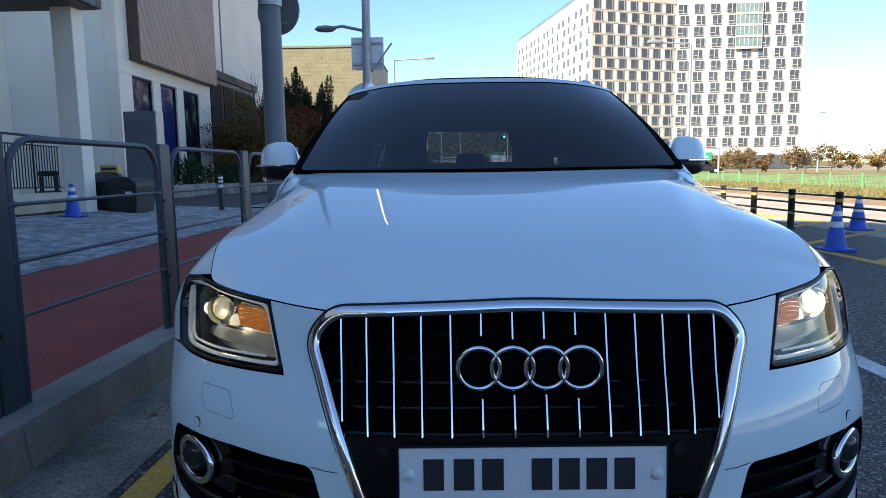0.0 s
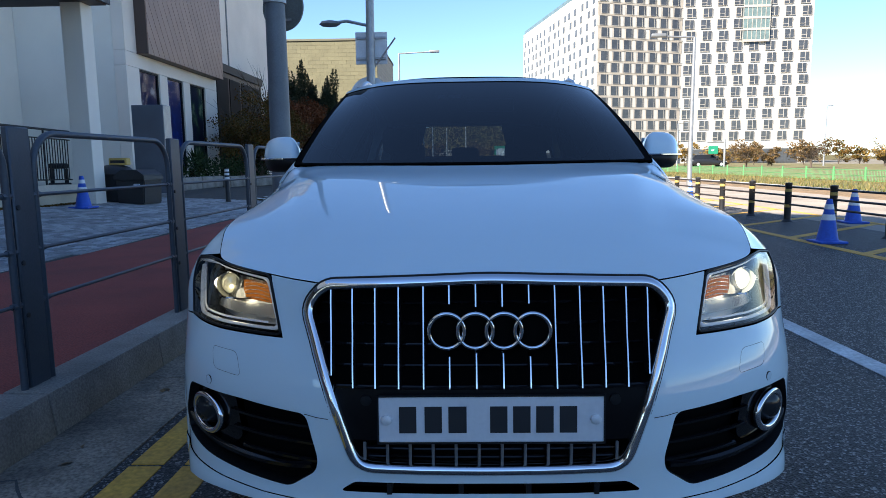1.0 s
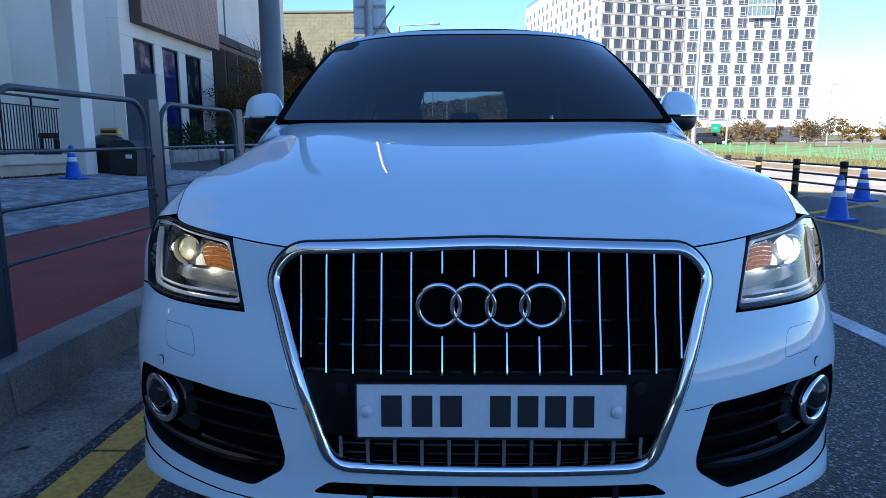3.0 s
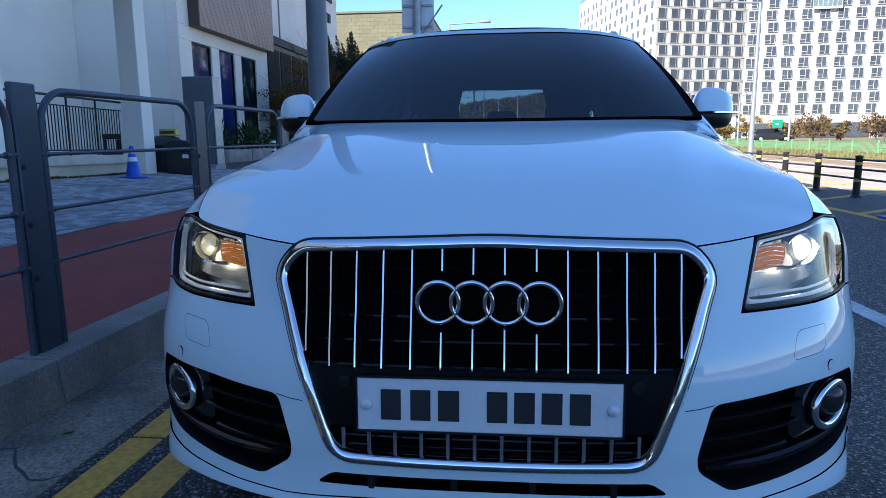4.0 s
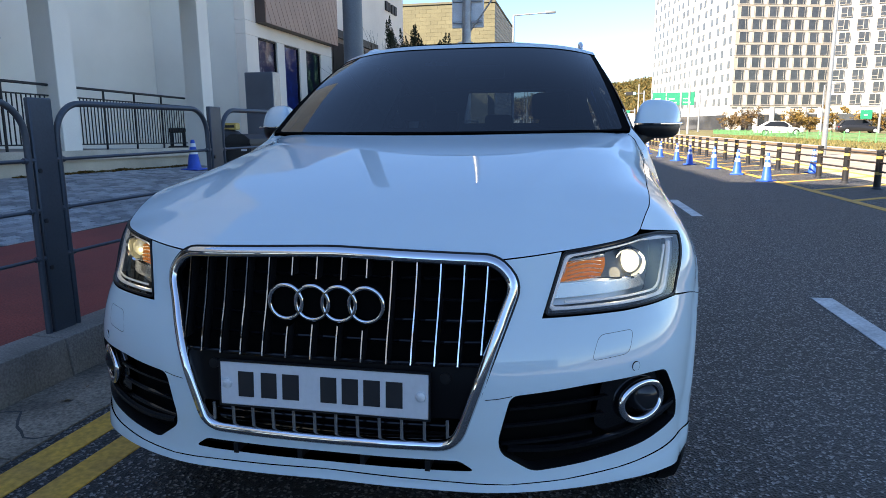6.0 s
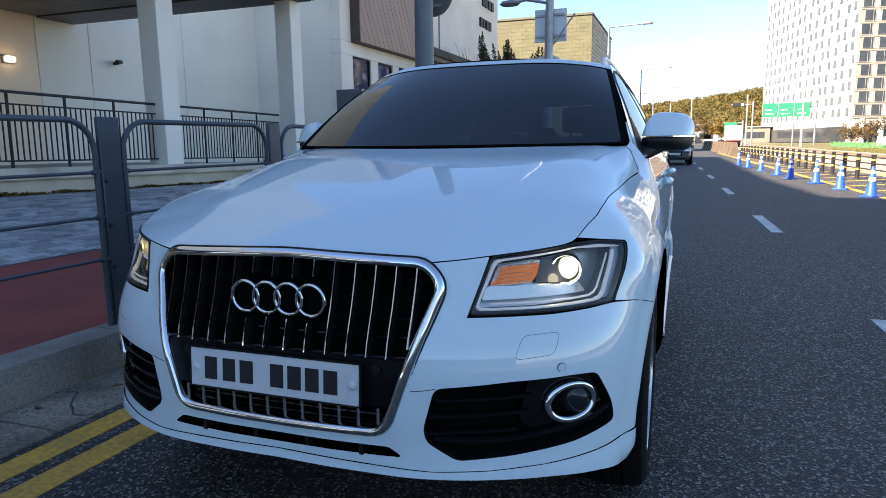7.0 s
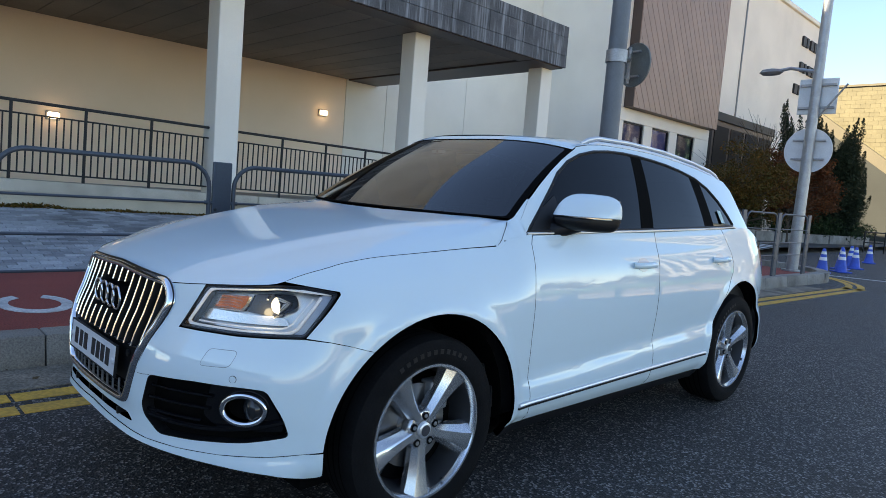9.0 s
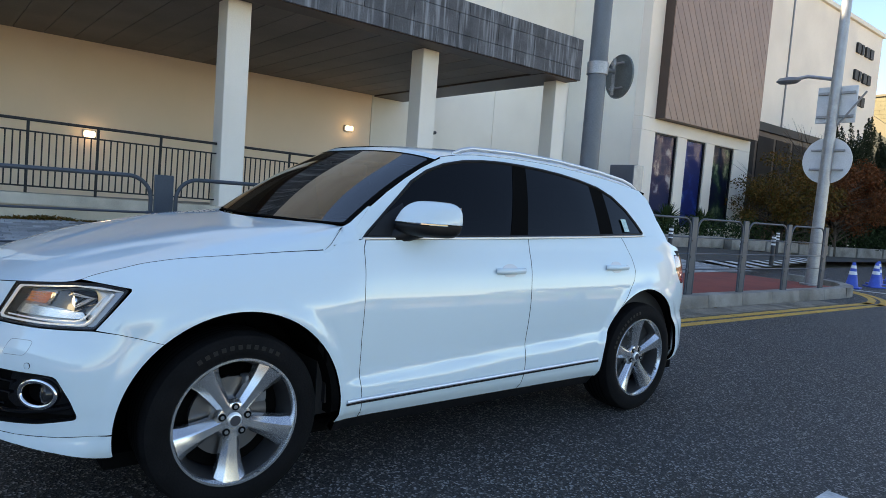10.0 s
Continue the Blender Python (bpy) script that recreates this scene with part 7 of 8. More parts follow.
    # roof rail
    rail = [Vector((sg * (flank(y, CANT_Z(y)).x - 0.035), y, CANT_Z(y) + h_)) for y, h_ in ((2.20, 0.010), (2.27, 0.028), (2.36, 0.038), (2.7, 0.040), (3.1, 0.041), (3.5, 0.041), (3.78, 0.040), (3.88, 0.030), (3.96, 0.010))]
    rbm = tube(bmesh.new(), rail, [0.006, 0.011, 0.012, 0.012, 0.012, 0.012, 0.012, 0.011, 0.006], 10)
    part("roof_rail", rbm, SATIN, suv, "satin aluminium roof rail")
    part("rail_foot", tube(bmesh.new(), [p + Vector((0, 0, -0.026)) for p in rail[1:-1]], 0.012, 8), SATIN, suv)
    # mirror
    def cap_form(z0, z1, grow=0.0):
        """The shell of the door mirror between two heights."""
        bm_ = bmesh.new()
        c = Vector((sg * 0.937, 1.805, 1.229))
        rows = []
        for j in range(17):
            t = -math.pi / 2 + math.pi * j / 16
            row = []
            for i in range(32):
                f = 2 * math.pi * i / 32
                pw = lambda v, e: math.copysign(abs(v) ** e, v)
                x = pw(math.cos(t), 0.45) * pw(math.cos(f), 0.56)
                y = pw(math.cos(t), 0.45) * pw(math.sin(f), 0.85)
                z = pw(math.sin(t), 0.62)
                px = c.x + sg * (0.107 + grow) * (1.16 * x * (1 - 0.20 * (z + 1)) if x < 0 else x * (1 - 0.06 * max(z, 0)))
                back = y > 0
                taper = 1 if back or z < -0.3 else 1 - 0.42 * max((z + 0.3) / 1.3, 0) ** 1.5
                py = c.y + (0.075 if back else 0.165 * taper) * y + 0.085 * (x * 0.5 + 0.5)
                px -= sg * (0 if back else 0.04 * -y)
                pz = c.z + (0.089 + grow) * z - 0.014 * max(x, 0) ** 2 * (z > 0) * z
                row.append(bm_.verts.new((px, py, min(max(pz, z0), z1))))
            rows.append(row)
        for a_, b_ in zip(rows, rows[1:]):
            for i in range(32):
                try:
                    bm_.faces.new((a_[i], a_[(i + 1) % 32], b_[(i + 1) % 32], b_[i]))
                except ValueError:
                    pass
        bmesh.ops.remove_doubles(bm_, verts=bm_.verts, dist=1e-4)
        return bm_
    mirror = part("door_mirror", cap_form(1.212, 2.0), PAINT, suv, "white door mirror on a black foot", 60)
    part("mirror_base", cap_form(0.9, 1.206, -0.003), MATTBLACK, mirror, "black lower shell", 60)
    part("indicator_strip", tube(bmesh.new(), [(sg * 0.90, 1.702, 1.209), (sg * 0.96, 1.715, 1.209), (sg * 1.015, 1.76, 1.209), (sg * 1.042, 1.83, 1.209)], 0.005, 6), CHROME, mirror)
    foot = tube(bmesh.new(), [(sg * 0.80, 1.69, 1.125), (sg * 0.845, 1.73, 1.150), (sg * 0.90, 1.79, 1.172)], [0.045, 0.040, 0.034], 10)
    part("mirror_foot", foot, MATTBLACK, mirror)
    skin("mirror_triangle", [(1.52, 1.128), (1.64, 1.235), (1.76, 1.30), (1.77, 1.14)], lambda y, z, sg=sg: side(y, z) + Vector((sg * 0.001, 0, 0)), MATTBLACK, suv, 0.05, (), 0, 0.004, outward=CORE)
    glass_b = bmesh.new()
    box(glass_b, -0.075, 0.075, -0.003, 0.003, -0.055, 0.055, 0.002)
    gl = part("mirror_glass", glass_b, CHROME, mirror, "mirror glass")
    gl.matrix_world = pose(sg * 0.945, 1.925, 1.240)

# bonnet
rear_edge = [(0.79, 1.395), (0.757, 1.44), (0.65, 1.385), (0.50, 1.312), (0.33, 1.255), (0.16, 1.222)]
hood_half = [(p.x, p.y) for p in EDGE_PTS] + [(EDGE_PTS[-1].x - 0.008, 1.335)] + rear_edge
front_edge = [(0.0, 0.103), (0.2, 0.105), (0.34, 0.110)]
hood_poly = front_edge + hood_half + [(0.0, 1.213)] + [(-x, y) for x, y in hood_half[::-1]] + [(-x, y) for x, y in front_edge[:0:-1]]
skin("bonnet", hood_poly, hood, PAINT, suv, 0.022, (), 0.0015, 0.03, outward=CORE)
scuttle = [(-0.77, 1.43), (-0.5, 1.295), (-0.2, 1.205), (0, 1.195), (0.2, 1.205), (0.5, 1.295), (0.77, 1.43), (0.78, 1.49), (0.5, 1.35), (0.2, 1.26), (0, 1.25), (-0.2, 1.26), (-0.5, 1.35), (-0.78, 1.49)]
skin("scuttle", scuttle, lambda x, y: Vector((x, y, 1.135 + 0.05 * (y - 1.2))), MATTBLACK, suv, 0.05, (), 0, 0.02, outward=CORE)
part("wiper", tube(bmesh.new(), [screen(u, 0.0) + Vector((0, -0.02, -0.01)) for u in steps(0.1, 0.80, 5)], 0.006, 6), MATTBLACK, suv)

# windscreen and roof


def metric(surf, ku, kv):
    return lambda a, b: surf(a / ku, b / kv)


ws = [(-0.70, 0.02), (0.70, 0.02), (0.70, 0.790), (-0.70, 0.790)]
pane_poly = rounded([(-0.672, 0.03), (0.672, 0.03), (0.672, 0.780), (-0.672, 0.780)], 0.02)
pane = skin("windscreen", pane_poly, metric(screen, 0.70, 0.84), TINT, suv, 0.05, (), 0.0, 0.004, "dark tinted windscreen", CORE)
pane.visible_shadow = False
skin("screen_border", ws, metric(screen, 0.70, 0.84), DEEPBLACK, suv, 0.05, [pane_poly], 0, 0.01, outward=CORE, offset=-0.001)
skin("roof_header", [(-0.70, 0.793), (0.70, 0.793), (0.70, 0.842), (-0.70, 0.842)], metric(screen, 0.70, 0.84), PAINT, suv, 0.03, (), 0, 0.015, outward=CORE, offset=0.002)
roof_front = [(u * 0.62, screen(u, 1.0).y + 0.004) for u in steps(-1, 1, 12)]
roof_poly = roof_front + [(0.62, 2.6), (0.62, 3.4), (0.62, 4.02), (0.4, 4.16), (0, 4.20), (-0.4, 4.16), (-0.62, 4.02), (-0.62, 3.4), (-0.62, 2.6)]
sun_roof = rounded([(-0.44, 2.12), (0.44, 2.12), (0.44, 2.95), (-0.44, 2.95)], 0.06)
skin("roof", roof_poly, metric(roof, 0.62, 1.0), PAINT, suv, 0.04, [sun_roof], 0.001, 0.02, outward=CORE)
skin("sunroof", sun_roof, metric(roof, 0.62, 1.0), GLOSSBLACK, suv, 0.06, (), 0.004, 0.01, "black glass sunroof", CORE)
skin("headliner", roof_poly, metric(roof, 0.62, 1.0), CABIN, suv, 0.12, (), 0.002, 0.002, outward=CORE, offset=-0.03)


def tail_screen(u, w):
    """The rear window, from the spoiler down to the tail."""
    a = abs(u)
    head, foot = roof(u * 0.93, 4.10 - 0.10 * a), Vector((0.70 * u, 4.40 - 0.22 * a * a, 1.07))
    return head.lerp(foot, w) + Vector((0, -0.02, -0.012))


REAR_PANE = rounded([(-0.33, 0.035), (0.33, 0.035), (0.37, 0.31), (-0.37, 0.31)], 0.02)
skin("rear_window", REAR_PANE, metric(tail_screen, 0.62, 0.5), TINTREAR, suv, 0.08, (), 0, 0.004, "dark tinted rear window", CORE).visible_shadow = False
skin("tailgate_frame", [(-0.66, 0.0), (0.66, 0.0), (0.66, 0.52), (-0.66, 0.52)], metric(tail_screen, 0.62, 0.5), PAINT, suv, 0.08, [REAR_PANE], 0, 0.01, outward=CORE)

# tail panel between the lamps, with the shelf under the rear window
tail_bm = bmesh.new()
tail_s = steps(s_of_y(4.12), S_END, 14)
tail_rows = []
for z in steps(0.30, 1.058, 9):
    half_row = [set_in(0.022)(v, z) for v in tail_s]
    tail_rows.append([tail_bm.verts.new((-p.x, p.y, p.z)) for p in half_row] + [tail_bm.verts.new(p) for p in half_row[::-1]])
for r0, r1 in zip(tail_rows, tail_rows[1:]):
    for i in range(len(r0) - 1):
        tail_bm.faces.new((r0[i], r0[i + 1], r1[i + 1], r1[i]))
tail_bm.faces.new(tail_rows[-1])
part("tail_panel", tail_bm, PAINT, suv)

# cabin
cabin = bmesh.new()
box(cabin, -0.80, 0.80, 1.3, 4.3, 0.30, 0.36)
box(cabin, -0.83, -0.78, 1.35, 4.2, 0.36, 1.09)
box(cabin, 0.78, 0.83, 1.35, 4.2, 0.36, 1.09)
box(cabin, -0.80, 0.80, 1.32, 1.36, 0.36, 1.10)
part("cabin_tub", cabin, CABIN, suv)
dash = bmesh.new()
prism(dash, [(1.33, 0.70), (1.95, 0.70), (1.92, 0.98), (1.78, 1.10), (1.5, 1.13), (1.33, 1.12)], -0.77, 0.77, "yz")
part("dashboard", dash, CABIN, suv)
for x in (-0.41, 0.41):
    sb = bmesh.new()
    box(sb, x - 0.25, x + 0.25, 2.15, 2.65, 0.45, 0.68, 0.06, 2)
    box(sb, x - 0.25, x + 0.25, 2.55, 2.70, 0.66, 1.20, 0.06, 2)
    seat = part("front_seat", sb, CABIN, suv)
    hb = bmesh.new()
    box(hb, x - 0.115, x + 0.115, 2.62, 2.72, 1.24, 1.40, 0.04, 2)
    tube(hb, [(x - 0.06, 2.66, 1.15), (x - 0.06, 2.66, 1.28)], 0.008, 6)
    part("headrest", hb, CABIN, seat)
sb = bmesh.new()
box(sb, -0.66, 0.66, 3.05, 3.5, 0.45, 0.70, 0.06, 2)
box(sb, -0.66, 0.66, 3.42, 3.58, 0.68, 1.16, 0.06, 2)
seat = part("rear_seat", sb, CABIN, suv)
for x in (-0.42, 0.42):
    part("headrest", box(bmesh.new(), x - 0.12, x + 0.12, 3.46, 3.56, 1.17, 1.32, 0.03, 2), CABIN, seat)
wheel_pts = [Vector((0.37 + 0.185 * math.cos(a), 2.02 - 0.08 * math.sin(a), 0.98 + 0.17 * math.sin(a))) for a in [2 * math.pi * i / 28 for i in range(28)]]
part("steering_wheel", tube(bmesh.new(), wheel_pts, 0.016, 8, True), CABIN, suv)
part("headrest", box(bmesh.new(), -0.10, 0.10, 3.46, 3.56, 1.17, 1.29, 0.03, 2), CABIN, seat)
part("inner_mirror", box(bmesh.new(), -0.02, 0.22, 1.86, 1.89, 1.43, 1.495, 0.012, 2), plain("mirror_shell", (0.16, 0.17, 0.18), 0.5), suv, "grey inner mirror behind the screen")
for x0, x1 in ((-0.155, -0.12), (-0.105, -0.045)):
    part("glass_tag", box(bmesh.new(), x0, x1, 1.80, 1.803, 1.492, 1.508), REFLECT, suv, "small pale tag behind the screen")

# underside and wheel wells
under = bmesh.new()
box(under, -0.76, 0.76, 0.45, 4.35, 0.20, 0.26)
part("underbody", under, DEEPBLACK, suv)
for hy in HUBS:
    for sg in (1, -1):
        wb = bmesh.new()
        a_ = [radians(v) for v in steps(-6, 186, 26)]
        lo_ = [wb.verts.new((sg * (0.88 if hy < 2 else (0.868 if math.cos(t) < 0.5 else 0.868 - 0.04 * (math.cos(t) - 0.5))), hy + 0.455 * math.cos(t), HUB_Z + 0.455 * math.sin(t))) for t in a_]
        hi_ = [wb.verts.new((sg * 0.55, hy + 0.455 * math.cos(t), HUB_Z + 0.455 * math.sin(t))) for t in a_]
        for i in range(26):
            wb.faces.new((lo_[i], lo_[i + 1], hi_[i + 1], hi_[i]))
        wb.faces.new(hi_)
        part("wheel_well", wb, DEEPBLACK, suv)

# grille
def grille_y(x, z):
    return body(s_of_x(x), z).y


prof = [(-0.007, 0.010), (-0.005, -0.004), (0.003, -0.013), (0.013, -0.015), (0.0205, -0.008), (0.023, 0.010), (0.0235, 0.05)]
gpts = dense(GRILLE, 0.015)
gb_ = bmesh.new()
loops = []
for off, dy in prof:
    ring = shrunk(gpts, off)
    loops.append([gb_.verts.new((x, grille_y(gx, gz) + dy, z)) for (x, z), (gx, gz) in zip(ring, gpts)])
for a_, b_ in zip(loops, loops[1:]):
    for i in range(len(gpts)):
        j = (i + 1) % len(gpts)
        gb_.faces.new((a_[i], a_[j], b_[j], b_[i]))
frame_ob = part("grille", gb_, CHROME, suv, "wide chrome-framed black grille with upright chrome bars", 60)
# black tube drawn in place of the shadow line round the chrome frame
ring = shrunk(gpts, -0.0075)
part("grille_shadow_line", tube(bmesh.new(), [(x, grille_y(gx, gz) + 0.004, z) for (x, z), (gx, gz) in zip(ring, gpts)], 0.0026, 6, True), MATTBLACK, frame_ob, "black line for the shadow gap round the frame")
inner_g = shrunk(GRILLE, 0.019)
skin("grille_back", inner_g, lambda x, z: Vector((x, grille_y(x, z) + 0.055, z)), DEEPBLACK, frame_ob, 0.06, (), 0, 0.002, outward=CORE)


def inner_span(x):
    """Lowest and highest point of the grille opening at x."""
    zs = []
    for (x0, z0), (x1, z1) in zip(inner_g, inner_g[1:] + inner_g[:1]):
        if (x0 - x) * (x1 - x) <= 0 and x0 != x1:
            zs.append(z0 + (z1 - z0) * (x - x0) / (x1 - x0))
    return min(zs), max(zs)


for k, x in enumerate((0.0315, 0.0945, 0.156, 0.2155, 0.272, 0.327, 0.380)):
    for sg in (1, -1):
        lo_, hi_ = inner_span(x)
        spans = [(0.664 if x < 0.37 else max(lo_, 0.68), hi_ + 0.004)]
        if k < 2:
            spans = [(0.664, 0.735), (0.852, hi_ + 0.004)]
        if k == 0:
            spans = [(0.664, 0.742), (0.845, hi_ + 0.004)]
        for z0, z1 in spans:
            sb = bmesh.new()
            cols = []
            for z in steps(z0, z1, 6):
                xx = x * (1.0 - 0.10 * max(0.0, (0.86 - z)) * (x / 0.38))
                y = grille_y(xx, z) - 0.004
                cols.append([sb.verts.new((sg * (xx + dx), y + dy, z)) for dx, dy in ((-0.0033, 0.035), (-0.0033, 0.003), (-0.0015, -0.001), (0.0015, -0.001), (0.0033, 0.003), (0.0033, 0.035))])
            for a_, b_ in zip(cols, cols[1:]):
                for i in range(5):
                    sb.faces.new((a_[i], a_[i + 1], b_[i + 1], b_[i])).material_index = 1 if i in (0, 4) else 0
            sb.faces.new(cols[0])
            sb.faces.new(cols[-1])
            part("grille_bar", sb, CHROME, frame_ob).data.materials.append(MATTBLACK)
LOWBAR = plain("dull_grey_bar", (0.20, 0.20, 0.20), 0.4, 0.5)
for x in steps(-0.297, 0.297, 11):
    lo_, hi_ = inner_span(x)
    part("lower_bar", box(bmesh.new(), x - 0.0035, x + 0.0035, grille_y(x, 0.5) + 0.004, grille_y(x, 0.5) + 0.010, lo_ + 0.002, 0.532, 0.001), LOWBAR, frame_ob)
for z in (0.705, 0.752, 0.80, 0.848):
    w = 0.0
    while w < 0.43 and inner_span(w + 0.005)[1] > z and inner_span(w + 0.005)[0] < z:
        w += 0.005
    pts = [(x, grille_y(x, z) + 0.032, z) for x in steps(-w, w, 16)]
    part("cross_bar", tube(bmesh.new(), pts, 0.004, 5), GLOSSBLACK, frame_ob)
for z in (0.49, 0.51):
    part("cross_bar", tube(bmesh.new(), [(x, grille_y(x, z) + 0.03, z) for x in steps(-0.30, 0.30, 10)], 0.004, 5), GLOSSBLACK, frame_ob)
mid = [p for p in dense(inner_g, 0.02) if 0.535 < p[1] < 0.660]
right_side = sorted([p for p in mid if p[0] > 0], key=lambda p: p[1])
blk = [(-right_side[0][0], 0.535), (right_side[0][0], 0.535)] + right_side + [(right_side[-1][0], 0.662), (-right_side[-1][0], 0.662)] + [(-x, z) for x, z in right_side[::-1]]
skin("plate_carrier", blk, lambda x, z: Vector((x, grille_y(x, z) + 0.012, z)), plain("carrier_black", (0.004, 0.004, 0.005), 0.45, spec=0.12), frame_ob, 0.05, (), 0, 0.02, "black plate carrier", CORE)
part("carrier_edge", tube(bmesh.new(), [(x, grille_y(x, 0.664) + 0.006, 0.664) for x in steps(-0.375, 0.375, 14)], 0.005, 6), GLOSSBLACK, frame_ob)
for sg in (1, -1):
    part("grille_sensor", lathe(bmesh.new(), [(0.013, 0.0), (0.013, 0.006), (0.0, 0.007)], 16, pose(sg * 0.292, grille_y(0.292, 0.632) + 0.012, 0.632, 90, 0, 0)), MATTBLACK, frame_ob)
# four linked rings
for x in (-0.1005, -0.0335, 0.0335, 0.1005):
    pts = [(x + 0.0415 * math.cos(a), grille_y(x, 0.793) - 0.014, 0.793 + 0.0415 * math.sin(a)) for a in [2 * math.pi * i / 40 for i in range(40)]]
    part("ring", tube(bmesh.new(), pts, 0.0052, 10, True), CHROME, frame_ob, "chrome ring")
    part("ring_mount", tube(bmesh.new(), [(x, grille_y(x, 0.793) + 0.03, 0.793), (x, grille_y(x, 0.793) + 0.002, 0.793)], 0.040, 24), DEEPBLACK, frame_ob)
# number plate with bars in place of its characters
pl = part("number_plate", box(bmesh.new(), -0.26, 0.26, -0.010, -0.004, -0.0535, 0.0535, 0.002), PLATE, suv, "pale number plate with dark bars")
pl.matrix_world = pose(0, 0.0, 0.5955, -4, 0, 0)
eb = bmesh.new()
for a_ in ((-0.262, 0.262, 0.0535, 0.057), (-0.262, 0.262, -0.057, -0.0535), (-0.263, -0.2595, -0.057, 0.057), (0.2595, 0.263, -0.057, 0.057)):
    box(eb, a_[0], a_[1], -0.0115, -0.002, a_[2], a_[3])
part("plate_edge", eb, MATTBLACK, pl)
for x, w in ((-0.192, 0.040), (-0.133, 0.040), (-0.077, 0.042), (0.018, 0.040), (0.071, 0.040), (0.124, 0.040), (0.178, 0.040)):
    part("character_bar", box(bmesh.new(), x - w / 2, x + w / 2, -0.0113, -0.0098, -0.031, 0.031), PLATEINK, pl)
for x in (-0.241, 0.241):
    part("plate_cap", lathe(bmesh.new(), [(0.013, 0), (0.012, 0.005), (0.006, 0.008), (0, 0.0085)], 8, pose(x, -0.010, 0, 90, 0, 0)), SIGNBACK, pl, "pale plastic bolt cap")

# wheels


def road_wheel():
    """Outer face towards +x; centre at the origin."""
    w = thing("road_wheel", "", "")
    w.parent = suv
    turn = pose(0, 0, 0, 0, 90, 0)
    part("tyre", lathe(bmesh.new(), [(0.262, -0.12), (0.275, -0.125), (0.33, -0.122), (0.355, -0.11), (0.3655, -0.085), (0.368, 0.0), (0.3655, 0.085), (0.355, 0.110), (0.335, 0.121), (0.30, 0.125), (0.275, 0.121), (0.262, 0.112)], 72, turn, cap=False), RUBBER, w, "black road tyre")
    for x in (-0.05, -0.016, 0.018, 0.052):
        part("tread_groove", lathe(bmesh.new(), [(0.3687, x - 0.004), (0.3687, x + 0.004)], 60, turn, cap=False), DEEPBLACK, w)
    tb_ = bmesh.new()
    for i in range(11):
        a = radians(58 + 6.2 * i)
        b = bmesh.new()
        box(b, -0.001, 0.0012, -0.009, 0.009, 0.302, 0.320)
        merge(tb_, b, pose(0.1235, 0, 0, 0, 0, 0) @ Matrix.Rotation(-a + math.pi / 2, 4, "X"))
    part("sidewall_mark", tb_, MATTBLACK, w, "raised bars on the sidewall")
    part("rim", lathe(bmesh.new(), [(0.262, 0.108), (0.266, 0.113), (0.263, 0.118), (0.254, 0.118), (0.249, 0.108), (0.246, 0.095)], 72, turn, cap=False), RIM, w, "silver rim")
    part("barrel", lathe(bmesh.new(), [(0.246, 0.095), (0.228, 0.02), (0.222, -0.10), (0.25, -0.12), (0.262, -0.12)], 60, turn, cap=False), BARREL, w, "dark inner barrel")
    for k in range(5):
        a = 2 * math.pi * k / 5 + 0.61
        sp = bmesh.new()
        # a broad spoke: flat crown, one steep and one shallow flank
        rows = []
        for r, wid, x in ((0.045, 0.030, 0.088), (0.085, 0.030, 0.091), (0.14, 0.037, 0.096), (0.20, 0.049, 0.104), (0.248, 0.066, 0.113)):
            rows.append([sp.verts.new((xx, y, r)) for y, xx in ((-wid * 1.15, x - 0.055), (-wid * 1.0, x - 0.022), (-wid * 0.42, x), (wid * 0.42, x), (wid * 0.62, x - 0.004), (wid * 1.15, x - 0.03), (wid * 1.2, x - 0.055))])
        for r0, r1 in zip(rows, rows[1:]):
            for i in range(6):
                sp.faces.new((r0[i], r0[i + 1], r1[i + 1], r1[i]))
        sp.faces.new(rows[-1])
        bmesh.ops.transform(sp, matrix=Matrix.Rotation(a, 4, "X"), verts=sp.verts)
        part("spoke", sp, RIM, w, "", 20)
    part("hub", lathe(bmesh.new(), [(0.0, 0.02), (0.085, 0.02), (0.085, 0.066), (0.072, 0.084), (0.05, 0.090), (0.032, 0.086), (0.0, 0.086)], 40, turn), RIM, w)
    part("hub_cap", lathe(bmesh.new(), [(0.031, 0.085), (0.030, 0.093), (0.024, 0.0965), (0.0, 0.0975)], 28, turn), SATIN, w, "small round hub cap")
    part("cap_disc", lathe(bmesh.new(), [(0.022, 0.0972), (0.021, 0.0985), (0.0, 0.0988)], 28, turn), plain("cap_grey", (0.10, 0.10, 0.11), 0.3, 0.6), w)
    for k in range(5):
        a = 2 * math.pi * k / 5 + 0.61 + math.pi / 5
        m = Matrix.Rotation(a, 4, "X") @ Matrix.Translation((0, 0, 0.056)) @ turn
        part("bolt_well", lathe(bmesh.new(), [(0.0155, 0.0885), (0.0155, 0.0905), (0.0, 0.0905)], 14, m), DEEPBLACK, w)
        part("wheel_bolt", lathe(bmesh.new(), [(0.0085, 0.0865), (0.0085, 0.0935), (0.0, 0.0945)], 6, m), LAMPGREY, w)
    part("brake_disc", lathe(bmesh.new(), [(0.06, 0.02), (0.165, 0.02), (0.165, 0.0), (0.06, 0.0)], 48, turn, cap=False), DISC, w, "steel brake disc")
    cb = bmesh.new()
    box(cb, -0.02, 0.055, 0.05, 0.15, 0.05, 0.17, 0.012, 2)
    part("brake_caliper", cb, LAMPGREY, w)
